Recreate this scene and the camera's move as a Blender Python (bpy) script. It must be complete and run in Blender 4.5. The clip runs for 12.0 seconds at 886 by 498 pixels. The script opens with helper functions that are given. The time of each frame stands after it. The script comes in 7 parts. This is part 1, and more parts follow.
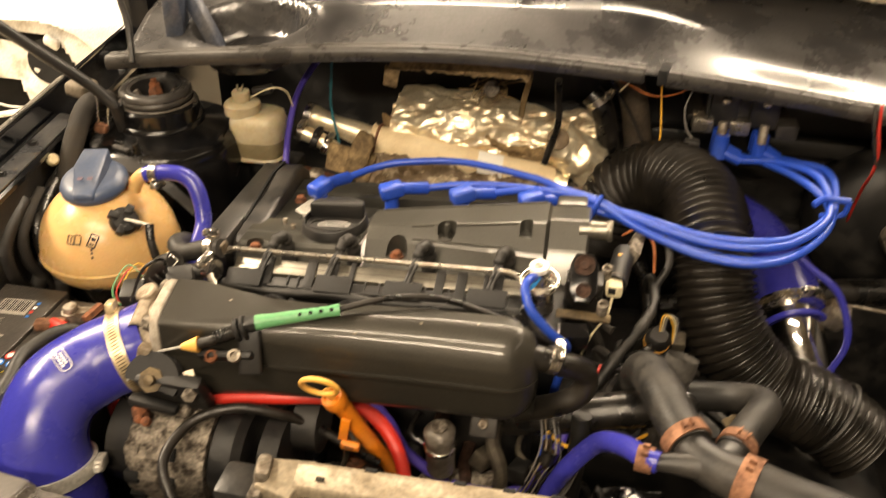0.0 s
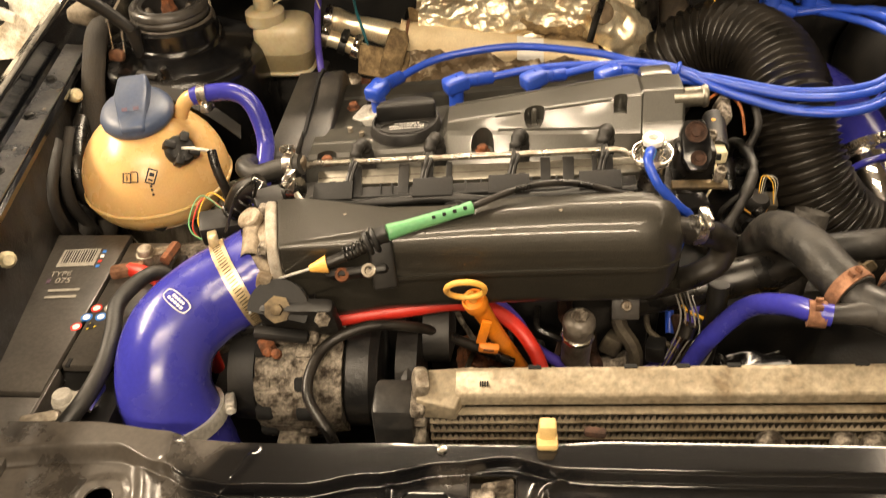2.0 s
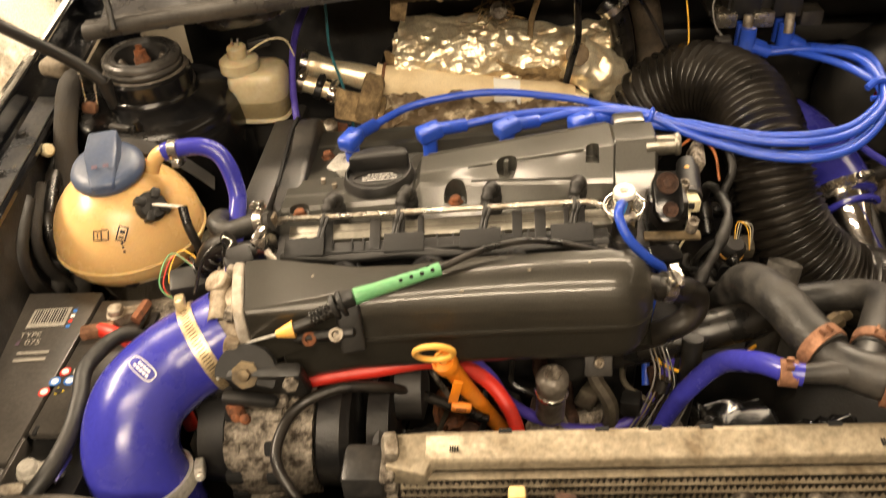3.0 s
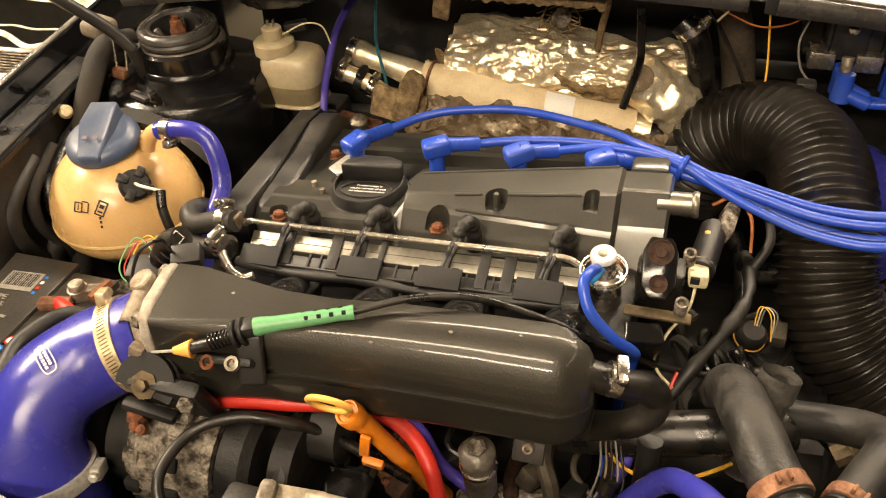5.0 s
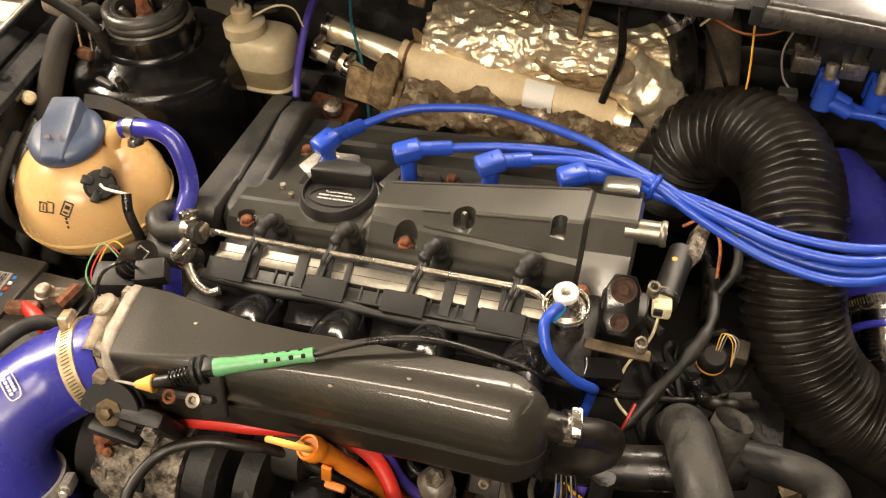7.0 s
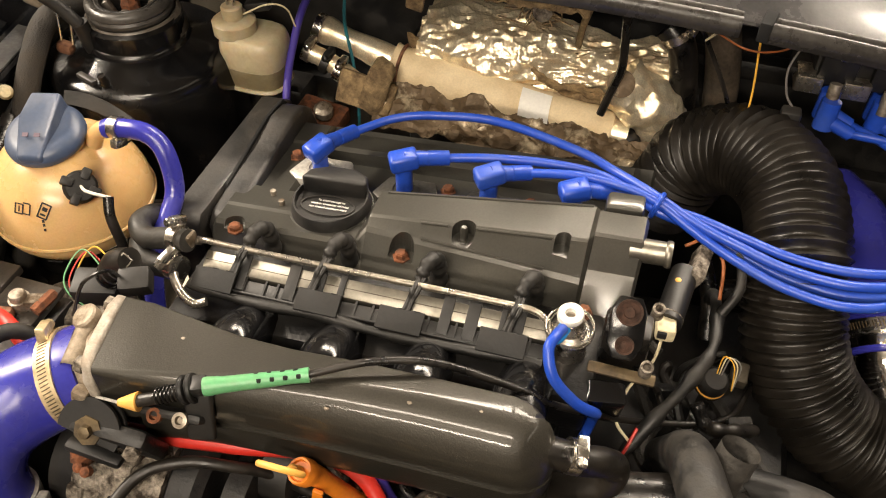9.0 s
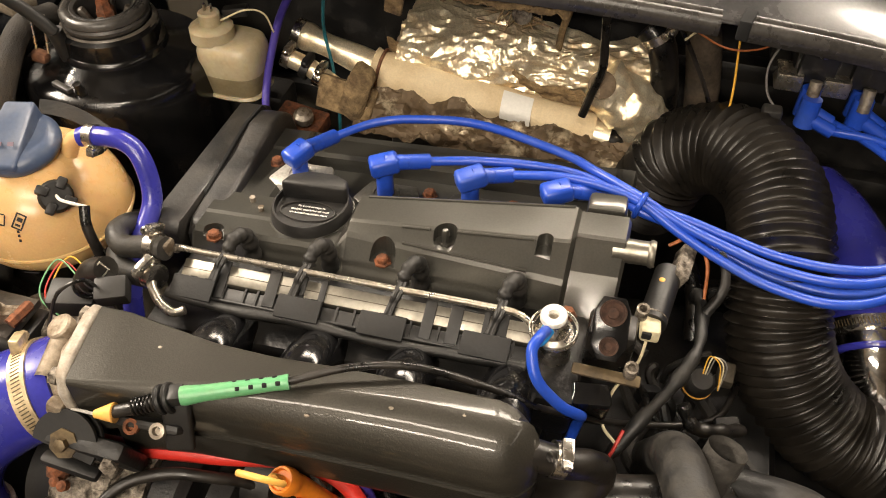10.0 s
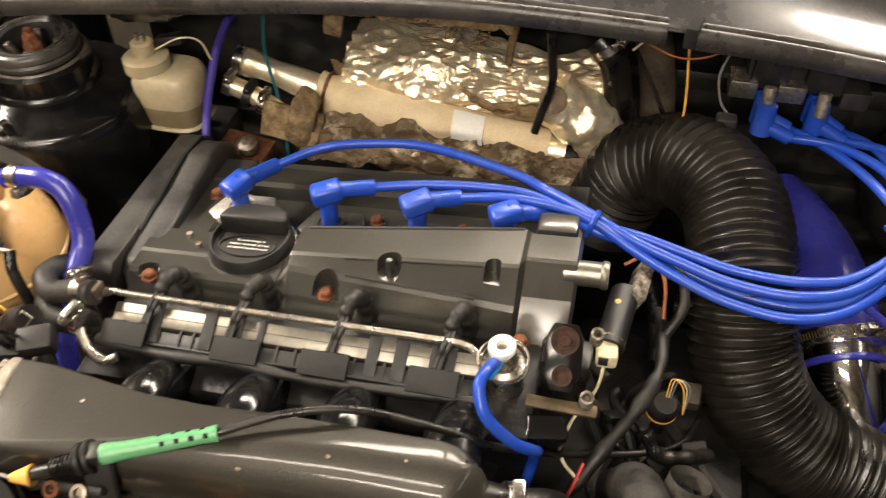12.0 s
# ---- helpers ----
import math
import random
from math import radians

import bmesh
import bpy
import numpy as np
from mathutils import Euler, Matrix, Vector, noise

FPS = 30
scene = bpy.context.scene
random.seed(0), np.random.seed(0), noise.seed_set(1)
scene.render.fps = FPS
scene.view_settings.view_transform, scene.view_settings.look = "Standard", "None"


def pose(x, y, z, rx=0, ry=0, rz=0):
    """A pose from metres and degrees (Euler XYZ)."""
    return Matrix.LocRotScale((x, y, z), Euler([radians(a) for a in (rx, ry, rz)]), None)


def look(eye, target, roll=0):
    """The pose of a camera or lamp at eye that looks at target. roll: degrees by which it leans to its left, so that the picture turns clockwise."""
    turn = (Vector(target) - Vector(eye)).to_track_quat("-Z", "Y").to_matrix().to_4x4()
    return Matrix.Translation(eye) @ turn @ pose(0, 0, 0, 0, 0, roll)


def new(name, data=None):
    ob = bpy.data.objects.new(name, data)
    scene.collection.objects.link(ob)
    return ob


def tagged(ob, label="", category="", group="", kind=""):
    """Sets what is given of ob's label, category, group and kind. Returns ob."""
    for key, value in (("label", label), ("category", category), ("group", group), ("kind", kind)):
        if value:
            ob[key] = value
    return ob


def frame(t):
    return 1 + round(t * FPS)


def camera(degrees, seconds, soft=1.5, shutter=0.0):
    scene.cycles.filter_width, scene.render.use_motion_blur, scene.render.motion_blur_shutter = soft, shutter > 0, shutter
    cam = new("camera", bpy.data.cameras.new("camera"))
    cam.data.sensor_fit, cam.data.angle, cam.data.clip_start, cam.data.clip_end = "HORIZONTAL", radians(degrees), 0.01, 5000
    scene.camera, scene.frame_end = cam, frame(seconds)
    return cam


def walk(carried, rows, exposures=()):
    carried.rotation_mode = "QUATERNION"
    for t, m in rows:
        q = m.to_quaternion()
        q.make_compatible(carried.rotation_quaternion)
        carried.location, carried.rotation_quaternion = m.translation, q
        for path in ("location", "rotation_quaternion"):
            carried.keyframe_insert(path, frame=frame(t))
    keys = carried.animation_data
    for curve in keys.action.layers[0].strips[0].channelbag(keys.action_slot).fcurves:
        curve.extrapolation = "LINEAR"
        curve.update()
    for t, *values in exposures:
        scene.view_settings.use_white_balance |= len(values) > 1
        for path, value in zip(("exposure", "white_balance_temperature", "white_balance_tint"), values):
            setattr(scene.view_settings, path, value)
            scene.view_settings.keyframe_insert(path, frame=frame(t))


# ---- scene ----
cam = camera(57.3, 12.0, 1.0, 0.5)
PATH = [
    (0, (-0.009, -0.007, 1.302), (-0.336, 1.643, 0.22), 0.8),
    (0.5, (-0.043, 0.008, 1.292), (-0.42, 1.581, 0.115), -2.1),
    (1, (-0.11, 0.012, 1.3), (-0.336, 1.623, 0.138), -3.1),
    (1.5, (-0.159, -0.011, 1.292), (-0.291, 1.608, 0.126), -2.3),
    (2, (-0.194, -0.007, 1.263), (-0.336, 1.543, 0.007), -3.2),
    (2.5, (-0.18, 0.0, 1.268), (-0.341, 1.507, -0.036), -4.2),
    (3, (-0.168, 0.025, 1.29), (-0.305, 1.597, 0.061), -4.0),
    (3.2, (-0.161, 0.036, 1.292), (-0.297, 1.628, 0.089), -4.0),
    (4.8, (-0.004, 0.166, 1.264), (-0.5, 1.651, 0.019), -3.6),
    (5, (0.001, 0.156, 1.273), (-0.518, 1.624, 0.017), -3.7),
    (5.5, (0.014, 0.167, 1.31), (-0.544, 1.591, 0.021), -3.7),
    (6, (0.013, 0.189, 1.335), (-0.53, 1.552, -0.024), -2.6),
    (6.5, (0.015, 0.21, 1.359), (-0.486, 1.546, -0.042), -2.1),
    (7, (0.006, 0.237, 1.35), (-0.458, 1.554, -0.081), -2.6),
    (7.2, (0.002, 0.248, 1.342), (-0.449, 1.551, -0.106), -2.7),
    (9, (-0.028, 0.256, 1.342), (-0.419, 1.594, -0.092), 1.0),
    (9.5, (-0.026, 0.262, 1.34), (-0.405, 1.614, -0.085), 1.0),
    (10, (-0.022, 0.26, 1.333), (-0.392, 1.621, -0.086), 0.8),
    (10.5, (-0.021, 0.263, 1.33), (-0.389, 1.626, -0.087), 0.8),
    (11, (-0.031, 0.265, 1.326), (-0.413, 1.618, -0.096), 0.7),
    (11.5, (-0.017, 0.267, 1.33), (-0.405, 1.643, -0.069), -0.2),
    (12, (0.004, 0.3, 1.316), (-0.338, 1.697, -0.073), -0.8),
]
walk(cam, [(t, look(eye, target, roll)) for t, eye, target, roll in PATH], ((0, 0.03, 6950, 10), (5.5, 0.0, 6900, 10), (7, -0.08, 6350, 10), (9, -0.10, 6120, 10), (12, -0.10, 5950, 10)))

# ---- world and lights ----
world = bpy.data.worlds.new("garage_air")
scene.world = world
world.use_nodes = True
world.node_tree.nodes["Background"].inputs[0].default_value = (1.0, 0.86, 0.68, 1)
world.node_tree.nodes["Background"].inputs[1].default_value = 0.03


def lamp(x, y, z, sx, sy, watts, colour=(1.0, 0.83, 0.63)):
    light = bpy.data.lights.new("ceiling_lamp", "AREA")
    light.shape, light.size, light.size_y, light.energy, light.color = "RECTANGLE", sx, sy, watts, colour
    ob = new("ceiling_lamp", light)
    ob.location = (x, y, z)
    return ob


lamp(-0.30, -0.75, 2.72, 1.5, 0.22, 58)
lamp(0.95, 2.45, 2.72, 1.8, 0.40, 125)
lamp(-0.55, 2.30, 2.72, 0.9, 0.30, 64)
lamp(1.7, 1.75, 2.72, 1.0, 0.4, 18)
lamp(-2.6, 0.9, 2.72, 0.3, 1.8, 285)
lamp(2.4, 0.2, 2.72, 0.3, 2.2, 12)
lamp(-0.1, -2.2, 2.72, 1.5, 0.30, 138)

# ---- building blocks ----


def lin(r, g, b):
    return tuple(((c / 255 + 0.055) / 1.055) ** 2.4 if c > 10 else c / 255 / 12.92 for c in (r, g, b))


def material(name, base, rough=0.5, metal=0.0, dirt=None, amount=0.4, scale=22.0, grain=260.0, bump=0.15, vary=0.25, coat=0.0, rough2=None, sss=0.0, clear=0.0, glow=0.0, spread=0.12, coat_rough=0.12):
    """Base colour with fine grain, and patches of dirt or wear with a roughness of their own."""
    m = bpy.data.materials.new(name)
    m.use_nodes = True
    nt = m.node_tree
    bsdf = nt.nodes["Principled BSDF"]
    co = nt.nodes.new("ShaderNodeTexCoord")
    big = nt.nodes.new("ShaderNodeTexNoise")
    big.inputs["Scale"].default_value, big.inputs["Detail"].default_value, big.inputs["Roughness"].default_value = scale, 7, 0.62
    fine = nt.nodes.new("ShaderNodeTexNoise")
    fine.inputs["Scale"].default_value, fine.inputs["Detail"].default_value = grain, 4
    nt.links.new(co.outputs["Object"], big.inputs["Vector"])
    nt.links.new(co.outputs["Object"], fine.inputs["Vector"])
    ramp = nt.nodes.new("ShaderNodeMapRange")
    edge = 0.72 - 0.44 * amount
    ramp.inputs[1].default_value, ramp.inputs[2].default_value = edge - spread, edge + spread
    nt.links.new(big.outputs["Fac"], ramp.inputs[0])
    mix = nt.nodes.new("ShaderNodeMix")
    mix.data_type = "RGBA"
    other = dirt if dirt else tuple(c * (1 - vary) for c in base)
    mix.inputs[6].default_value, mix.inputs[7].default_value = (*base, 1), (*other, 1)
    nt.links.new(ramp.outputs[0], mix.inputs[0])
    vr = nt.nodes.new("ShaderNodeMapRange")
    vr.inputs[1].default_value, vr.inputs[2].default_value = 0.3, 0.7
    vr.inputs[3].default_value, vr.inputs[4].default_value = 1 - vary, 1 + vary * 0.6
    nt.links.new(fine.outputs["Fac"], vr.inputs[0])
    mul = nt.nodes.new("ShaderNodeMix")
    mul.data_type, mul.blend_type = "RGBA", "MULTIPLY"
    mul.inputs[0].default_value = 1
    nt.links.new(mix.outputs[2], mul.inputs[6])
    nt.links.new(vr.outputs[0], mul.inputs[7])
    nt.links.new(mul.outputs[2], bsdf.inputs["Base Color"])
    rr = nt.nodes.new("ShaderNodeMapRange")
    rr.inputs[3].default_value, rr.inputs[4].default_value = rough, rough2 if rough2 is not None else min(1, rough + 0.2)
    nt.links.new(ramp.outputs[0], rr.inputs[0])
    nt.links.new(rr.outputs[0], bsdf.inputs["Roughness"])
    bsdf.inputs["Metallic"].default_value = metal
    bsdf.inputs["Coat Weight"].default_value = coat
    bsdf.inputs["Coat Roughness"].default_value = coat_rough
    if sss:
        bsdf.inputs["Subsurface Weight"].default_value = sss
        bsdf.inputs["Subsurface Radius"].default_value = (0.03, 0.015, 0.006)
        bsdf.inputs["Subsurface Scale"].default_value = 0.5
    if clear:
        bsdf.inputs["Transmission Weight"].default_value = clear
    if glow:
        bsdf.inputs["Emission Color"].default_value = (*base, 1)
        bsdf.inputs["Emission Strength"].default_value = glow
    if bump:
        bm_node = nt.nodes.new("ShaderNodeBump")
        bm_node.inputs["Strength"].default_value, bm_node.inputs["Distance"].default_value = bump, 0.002
        add = nt.nodes.new("ShaderNodeMath")
        nt.links.new(fine.outputs["Fac"], add.inputs[0])
        nt.links.new(big.outputs["Fac"], add.inputs[1])
        nt.links.new(add.outputs[0], bm_node.inputs["Height"])
        nt.links.new(bm_node.outputs[0], bsdf.inputs["Normal"])
    return m


M = {}
M["black_paint"] = material("black_gloss_paint", (0.006, 0.0065, 0.008), 0.10, dirt=(0.014, 0.013, 0.012), amount=0.22, rough2=0.24, coat=0.6, bump=0.02, scale=9)
M["slam_paint"] = material("worn_gloss_black_panel_paint", (0.0045, 0.0045, 0.005), 0.11, dirt=(0.048, 0.041, 0.034), amount=0.10, rough2=0.36, coat=0.3, bump=0.02, scale=13, spread=0.10)


def dust_film(m, start, stop, most):
    """Settled dust on one end of a panel, thinning out along x, with the wiped patches of the noise in it."""
    nt = m.node_tree
    ramp = next(n for n in nt.nodes if n.type == "MAP_RANGE" and n.inputs[0].links and n.inputs[0].links[0].from_node.type == "TEX_NOISE" and n.inputs[0].links[0].from_node.inputs["Scale"].default_value < 50)
    noise = ramp.inputs[0].links[0].from_node
    co = next(n for n in nt.nodes if n.type == "TEX_COORD")
    xyz = nt.nodes.new("ShaderNodeSeparateXYZ")
    nt.links.new(co.outputs["Object"], xyz.inputs[0])
    film = nt.nodes.new("ShaderNodeMapRange")
    film.interpolation_type = "SMOOTHSTEP"
    film.inputs[1].default_value, film.inputs[2].default_value, film.inputs[3].default_value, film.inputs[4].default_value = start, stop, most, 0.0
    nt.links.new(xyz.outputs[0], film.inputs[0])
    add = nt.nodes.new("ShaderNodeMath")
    nt.links.new(noise.outputs["Fac"], add.inputs[0])
    nt.links.new(film.outputs[0], add.inputs[1])
    nt.links.new(add.outputs[0], ramp.inputs[0])


dust_film(M["slam_paint"], -0.53, -0.36, 0.30)
# Grey patches: dust streaks and reflected light, both put into the colour.
M["scuttle_paint"] = material("dust_and_sheen_scuttle_paint", (0.010, 0.010, 0.012), 0.16, dirt=(0.075, 0.072, 0.070), amount=0.42, rough2=0.42, coat=0.5, bump=0.03, scale=10, spread=0.3)
M["bay_black"] = material("dull_black_bay_paint", (0.0055, 0.0055, 0.0058), 0.40, dirt=(0.018, 0.0155, 0.0125), amount=0.38, rough2=0.8, scale=18, bump=0.25)
M["plastic"] = material("black_plastic", (0.0072, 0.0070, 0.0068), 0.46, dirt=(0.016, 0.014, 0.012), amount=0.35, rough2=0.62, bump=0.12)
M["rail_plastic"] = material("matt_black_plastic", (0.0065, 0.0062, 0.0060), 0.68, dirt=(0.013, 0.0115, 0.010), amount=0.35, rough2=0.8, bump=0.12)
M["plastic_grey"] = material("dark_grey_plastic", (0.017, 0.017, 0.017), 0.36, dirt=(0.036, 0.032, 0.028), amount=0.4)
M["battery_lid"] = material("dusty_battery_plastic", (0.040, 0.036, 0.032), 0.30, dirt=(0.060, 0.053, 0.045), amount=0.4, rough2=0.45, spread=0.2)
M["rubber"] = material("black_rubber", (0.0048, 0.0046, 0.0044), 0.24, dirt=(0.018, 0.0145, 0.011), amount=0.42, rough2=0.55, bump=0.12, scale=30)
M["duct"] = material("dusty_corrugated_rubber", (0.0060, 0.0054, 0.0047), 0.26, dirt=(0.020, 0.016, 0.0115), amount=0.42, rough2=0.55, bump=0.15, scale=24, spread=0.2)
M["rubber_dusty"] = material("dusty_rubber", (0.0075, 0.0072, 0.0066), 0.48, dirt=(0.022, 0.019, 0.0155), amount=0.35, rough2=0.7, bump=0.2)
M["cover"] = material("gunmetal_cover_paint", (0.056, 0.055, 0.048), 0.32, 0.50, dirt=(0.068, 0.064, 0.054), amount=0.3, rough2=0.42, coat=0.75, bump=0.015, vary=0.12, scale=9, grain=500, spread=0.3, coat_rough=0.15)
M["plenum"] = material("bronze_grey_plenum_paint", (0.032, 0.0295, 0.0235), 0.40, 0.45, dirt=(0.040, 0.036, 0.028), amount=0.3, rough2=0.50, coat=0.40, bump=0.16, vary=0.25, scale=11, grain=700, spread=0.25, coat_rough=0.09)
M["alloy"] = material("bare_dirty_alloy", (0.40, 0.36, 0.30), 0.40, 0.75, dirt=(0.12, 0.09, 0.06), amount=0.5, rough2=0.8, scale=45, bump=0.35)
M["cast"] = material("corroded_cast_alloy", (0.27, 0.235, 0.19), 0.5, 0.35, dirt=(0.045, 0.034, 0.024), amount=0.42, rough2=0.9, scale=85, grain=320, bump=0.9, vary=0.45, spread=0.10)
M["steel"] = material("bright_steel", (0.68, 0.65, 0.60), 0.22, 1.0, dirt=(0.4, 0.34, 0.27), amount=0.3, rough2=0.45, scale=60, bump=0.08)
M["rail"] = material("satin_silver_rail", (0.42, 0.39, 0.34), 0.26, 0.9, dirt=(0.25, 0.21, 0.16), amount=0.35, scale=50, bump=0.1)
M["rust"] = material("rusty_iron", (0.22, 0.075, 0.028), 0.85, 0.2, dirt=(0.10, 0.045, 0.025), amount=0.5, scale=120, bump=0.6)
M["copper"] = material("rusty_spring_clamp", (0.30, 0.15, 0.085), 0.6, 0.45, dirt=(0.15, 0.07, 0.04), amount=0.45, scale=80, bump=0.3)
M["blue_si"] = material("blue_silicone", (0.030, 0.031, 0.28), 0.21, dirt=(0.040, 0.040, 0.26), amount=0.35, rough2=0.35, vary=0.1, bump=0.05, scale=16)
M["blue_lead"] = material("bright_blue_silicone", (0.016, 0.060, 0.42), 0.32, dirt=(0.03, 0.075, 0.38), amount=0.3, vary=0.1, bump=0.05)
M["blue_cap"] = material("slate_blue_plastic", (0.050, 0.072, 0.130), 0.38, dirt=(0.085, 0.10, 0.14), amount=0.4, rough2=0.55, scale=20, bump=0.06, vary=0.1)
M["purple"] = material("violet_vacuum_hose", (0.06, 0.04, 0.30), 0.4, vary=0.1)
M["tank"] = material("amber_tank_plastic", (0.62, 0.40, 0.175), 0.24, dirt=(0.55, 0.34, 0.14), amount=0.35, rough2=0.36, vary=0.05, sss=0.3, bump=0.03, scale=14, grain=500)
M["reservoir"] = material("yellowed_white_plastic", (0.42, 0.36, 0.24), 0.36, dirt=(0.33, 0.27, 0.16), amount=0.4, vary=0.06, sss=0.35, bump=0.05)
M["reservoir_fluid"] = material("stained_lower_reservoir", (0.25, 0.21, 0.125), 0.34, dirt=(0.18, 0.145, 0.08), amount=0.5, vary=0.08, sss=0.2)
M["foil"] = material("crumpled_gold_foil", (0.96, 0.86, 0.64), 0.30, 0.72, dirt=(0.74, 0.54, 0.31), amount=0.30, rough2=0.46, scale=26, grain=520, bump=0.18, vary=0.18)
M["scorch"] = material("scorched_foil", (0.15, 0.105, 0.06), 0.6, 0.3, dirt=(0.62, 0.52, 0.36), amount=0.3, rough2=0.3, scale=30, grain=190, bump=0.5, spread=0.05)
M["plug_plate"] = material("grey_steel_plate", (0.10, 0.098, 0.088), 0.38, 0.6, dirt=(0.07, 0.062, 0.05), amount=0.35, scale=30, bump=0.1)
M["faint_red"] = material("worn_red_print", (0.10, 0.062, 0.09), 0.5, vary=0.05, bump=0)
M["pale_rubber"] = material("dusty_pale_rubber", (0.19, 0.155, 0.11), 0.7, dirt=(0.10, 0.08, 0.055), amount=0.45, scale=40)
M["loom_cloth"] = material("dusty_brown_cloth_tape", (0.014, 0.0115, 0.009), 0.75, dirt=(0.030, 0.024, 0.017), amount=0.35, scale=40, grain=600, bump=0.6)
M["dull_rust"] = material("dark_rusty_iron", (0.060, 0.026, 0.014), 0.7, 0.3, dirt=(0.028, 0.015, 0.010), amount=0.5, scale=120, bump=0.5)
M["bar"] = material("brushed_silver_bar", (0.25, 0.235, 0.20), 0.34, 0.85, dirt=(0.17, 0.155, 0.125), amount=0.3, scale=40, bump=0.05, vary=0.12)
M["cream_dull"] = material("dull_pale_cap_metal", (0.74, 0.73, 0.69), 0.4, 0.0, dirt=(0.34, 0.30, 0.24), amount=0.3)
# Black flange paint made grey: the reflected ceiling is put into the colour.
M["flange"] = material("sheen_grey_flange_paint", (0.085, 0.088, 0.095), 0.26, 0.4, dirt=(0.15, 0.145, 0.14), amount=0.4, rough2=0.45, scale=24, coat=0.4)
M["seal"] = material("weathered_seal_rubber", (0.030, 0.028, 0.026), 0.22, dirt=(0.055, 0.050, 0.044), amount=0.4, rough2=0.5, scale=18, bump=0.1)
M["brown_hose"] = material("brown_dusty_hose", (0.10, 0.075, 0.05), 0.7, dirt=(0.05, 0.038, 0.026), amount=0.45, scale=30)
M["label_grey"] = material("worn_label_print", (0.34, 0.32, 0.28), 0.5, dirt=(0.2, 0.18, 0.15), amount=0.4, bump=0)
M["sky_blue"] = material("light_blue_nozzle_plastic", (0.03, 0.30, 0.75), 0.4, vary=0.08)
M["tb_cast"] = material("chalky_cast_alloy", (0.30, 0.25, 0.185), 0.48, 0.25, dirt=(0.13, 0.092, 0.055), amount=0.42, rough2=0.8, scale=50, grain=420, bump=0.18, vary=0.22)
M["tb_flange"] = material("pale_cast_alloy_flange", (0.42, 0.38, 0.32), 0.45, 0.25, dirt=(0.22, 0.17, 0.12), amount=0.35, rough2=0.75, scale=40, grain=420, bump=0.15, vary=0.18)
M["zinc"] = material("yellow_zinc_band", (0.62, 0.50, 0.31), 0.34, 0.6, dirt=(0.36, 0.27, 0.15), amount=0.35, scale=60, bump=0.1)
M["dull_brass"] = material("tarnished_brass", (0.13, 0.095, 0.05), 0.5, 0.5, dirt=(0.06, 0.045, 0.03), amount=0.4, scale=60)
M["grey_hose"] = material("dusty_grey_hose", (0.011, 0.0105, 0.0095), 0.46, dirt=(0.028, 0.025, 0.0205), amount=0.42, rough2=0.7, scale=40, bump=0.25)
M["turret"] = material("oily_black_turret_paint", (0.005, 0.005, 0.0055), 0.14, dirt=(0.012, 0.0105, 0.009), amount=0.3, rough2=0.38, scale=12, bump=0.03)
M["bright_band"] = material("bright_steel_band", (0.62, 0.60, 0.55), 0.28, 0.4, dirt=(0.44, 0.40, 0.34), amount=0.3, scale=50, bump=0.06)
M["sleeve"] = material("stained_steel_sleeve", (0.15, 0.135, 0.115), 0.28, 0.2, dirt=(0.060, 0.046, 0.034), amount=0.45, rough2=0.5, scale=26, bump=0.12)
M["glass"] = material("dark_car_glass", (0.01, 0.012, 0.012), 0.05, coat=0.3, bump=0)
M["wrap"] = material("beige_heat_wrap", (0.84, 0.70, 0.46), 0.75, dirt=(0.62, 0.46, 0.25), amount=0.35, scale=17, grain=420, bump=0.25, vary=0.08, spread=0.2)
M["wool"] = material("scorched_glass_wool", (0.34, 0.24, 0.12), 0.9, dirt=(0.14, 0.095, 0.05), amount=0.5, scale=60, bump=0.9)
M["white_tape"] = material("white_paper_label", (0.88, 0.86, 0.80), 0.55, vary=0.05)
M["red"] = material("red_cable_insulation", (0.50, 0.024, 0.014), 0.42, dirt=(0.33, 0.03, 0.02), amount=0.3, vary=0.1)
M["orange"] = material("orange_plastic", (0.80, 0.24, 0.018), 0.40, dirt=(0.62, 0.20, 0.03), amount=0.35, vary=0.08)
M["yellow"] = material("amber_yellow_plastic", (0.80, 0.42, 0.08), 0.4, dirt=(0.6, 0.33, 0.10), amount=0.3, vary=0.08)
M["clip_yellow"] = material("pale_yellow_clip_plastic", (0.66, 0.47, 0.20), 0.45, dirt=(0.45, 0.30, 0.12), amount=0.35, vary=0.08)
M["green"] = material("green_plastic_sleeve", (0.11, 0.33, 0.15), 0.36, dirt=(0.17, 0.30, 0.14), amount=0.3, vary=0.1)
M["teal"] = material("teal_wire", (0.015, 0.12, 0.15), 0.5)
M["white_plastic"] = material("white_plastic", (0.75, 0.72, 0.64), 0.4, dirt=(0.5, 0.45, 0.36), amount=0.25)
M["cream"] = material("cream_plastic", (0.62, 0.55, 0.36), 0.45, dirt=(0.4, 0.32, 0.18), amount=0.3)
M["brown_wire"] = material("orange_brown_wire", (0.34, 0.10, 0.02), 0.5)
M["yellow_wire"] = material("yellow_wire", (0.75, 0.40, 0.03), 0.5)
M["grey_wire"] = material("grey_wire", (0.16, 0.15, 0.14), 0.5)
M["radiator"] = material("oxidised_radiator_alloy", (0.29, 0.245, 0.175), 0.45, 0.35, dirt=(0.13, 0.095, 0.055), amount=0.36, rough2=0.8, scale=26, grain=200, bump=0.25, vary=0.3, spread=0.16)
M["fins"] = material("dark_radiator_fins", (0.10, 0.085, 0.06), 0.6, 0.5, dirt=(0.05, 0.04, 0.03), amount=0.5)
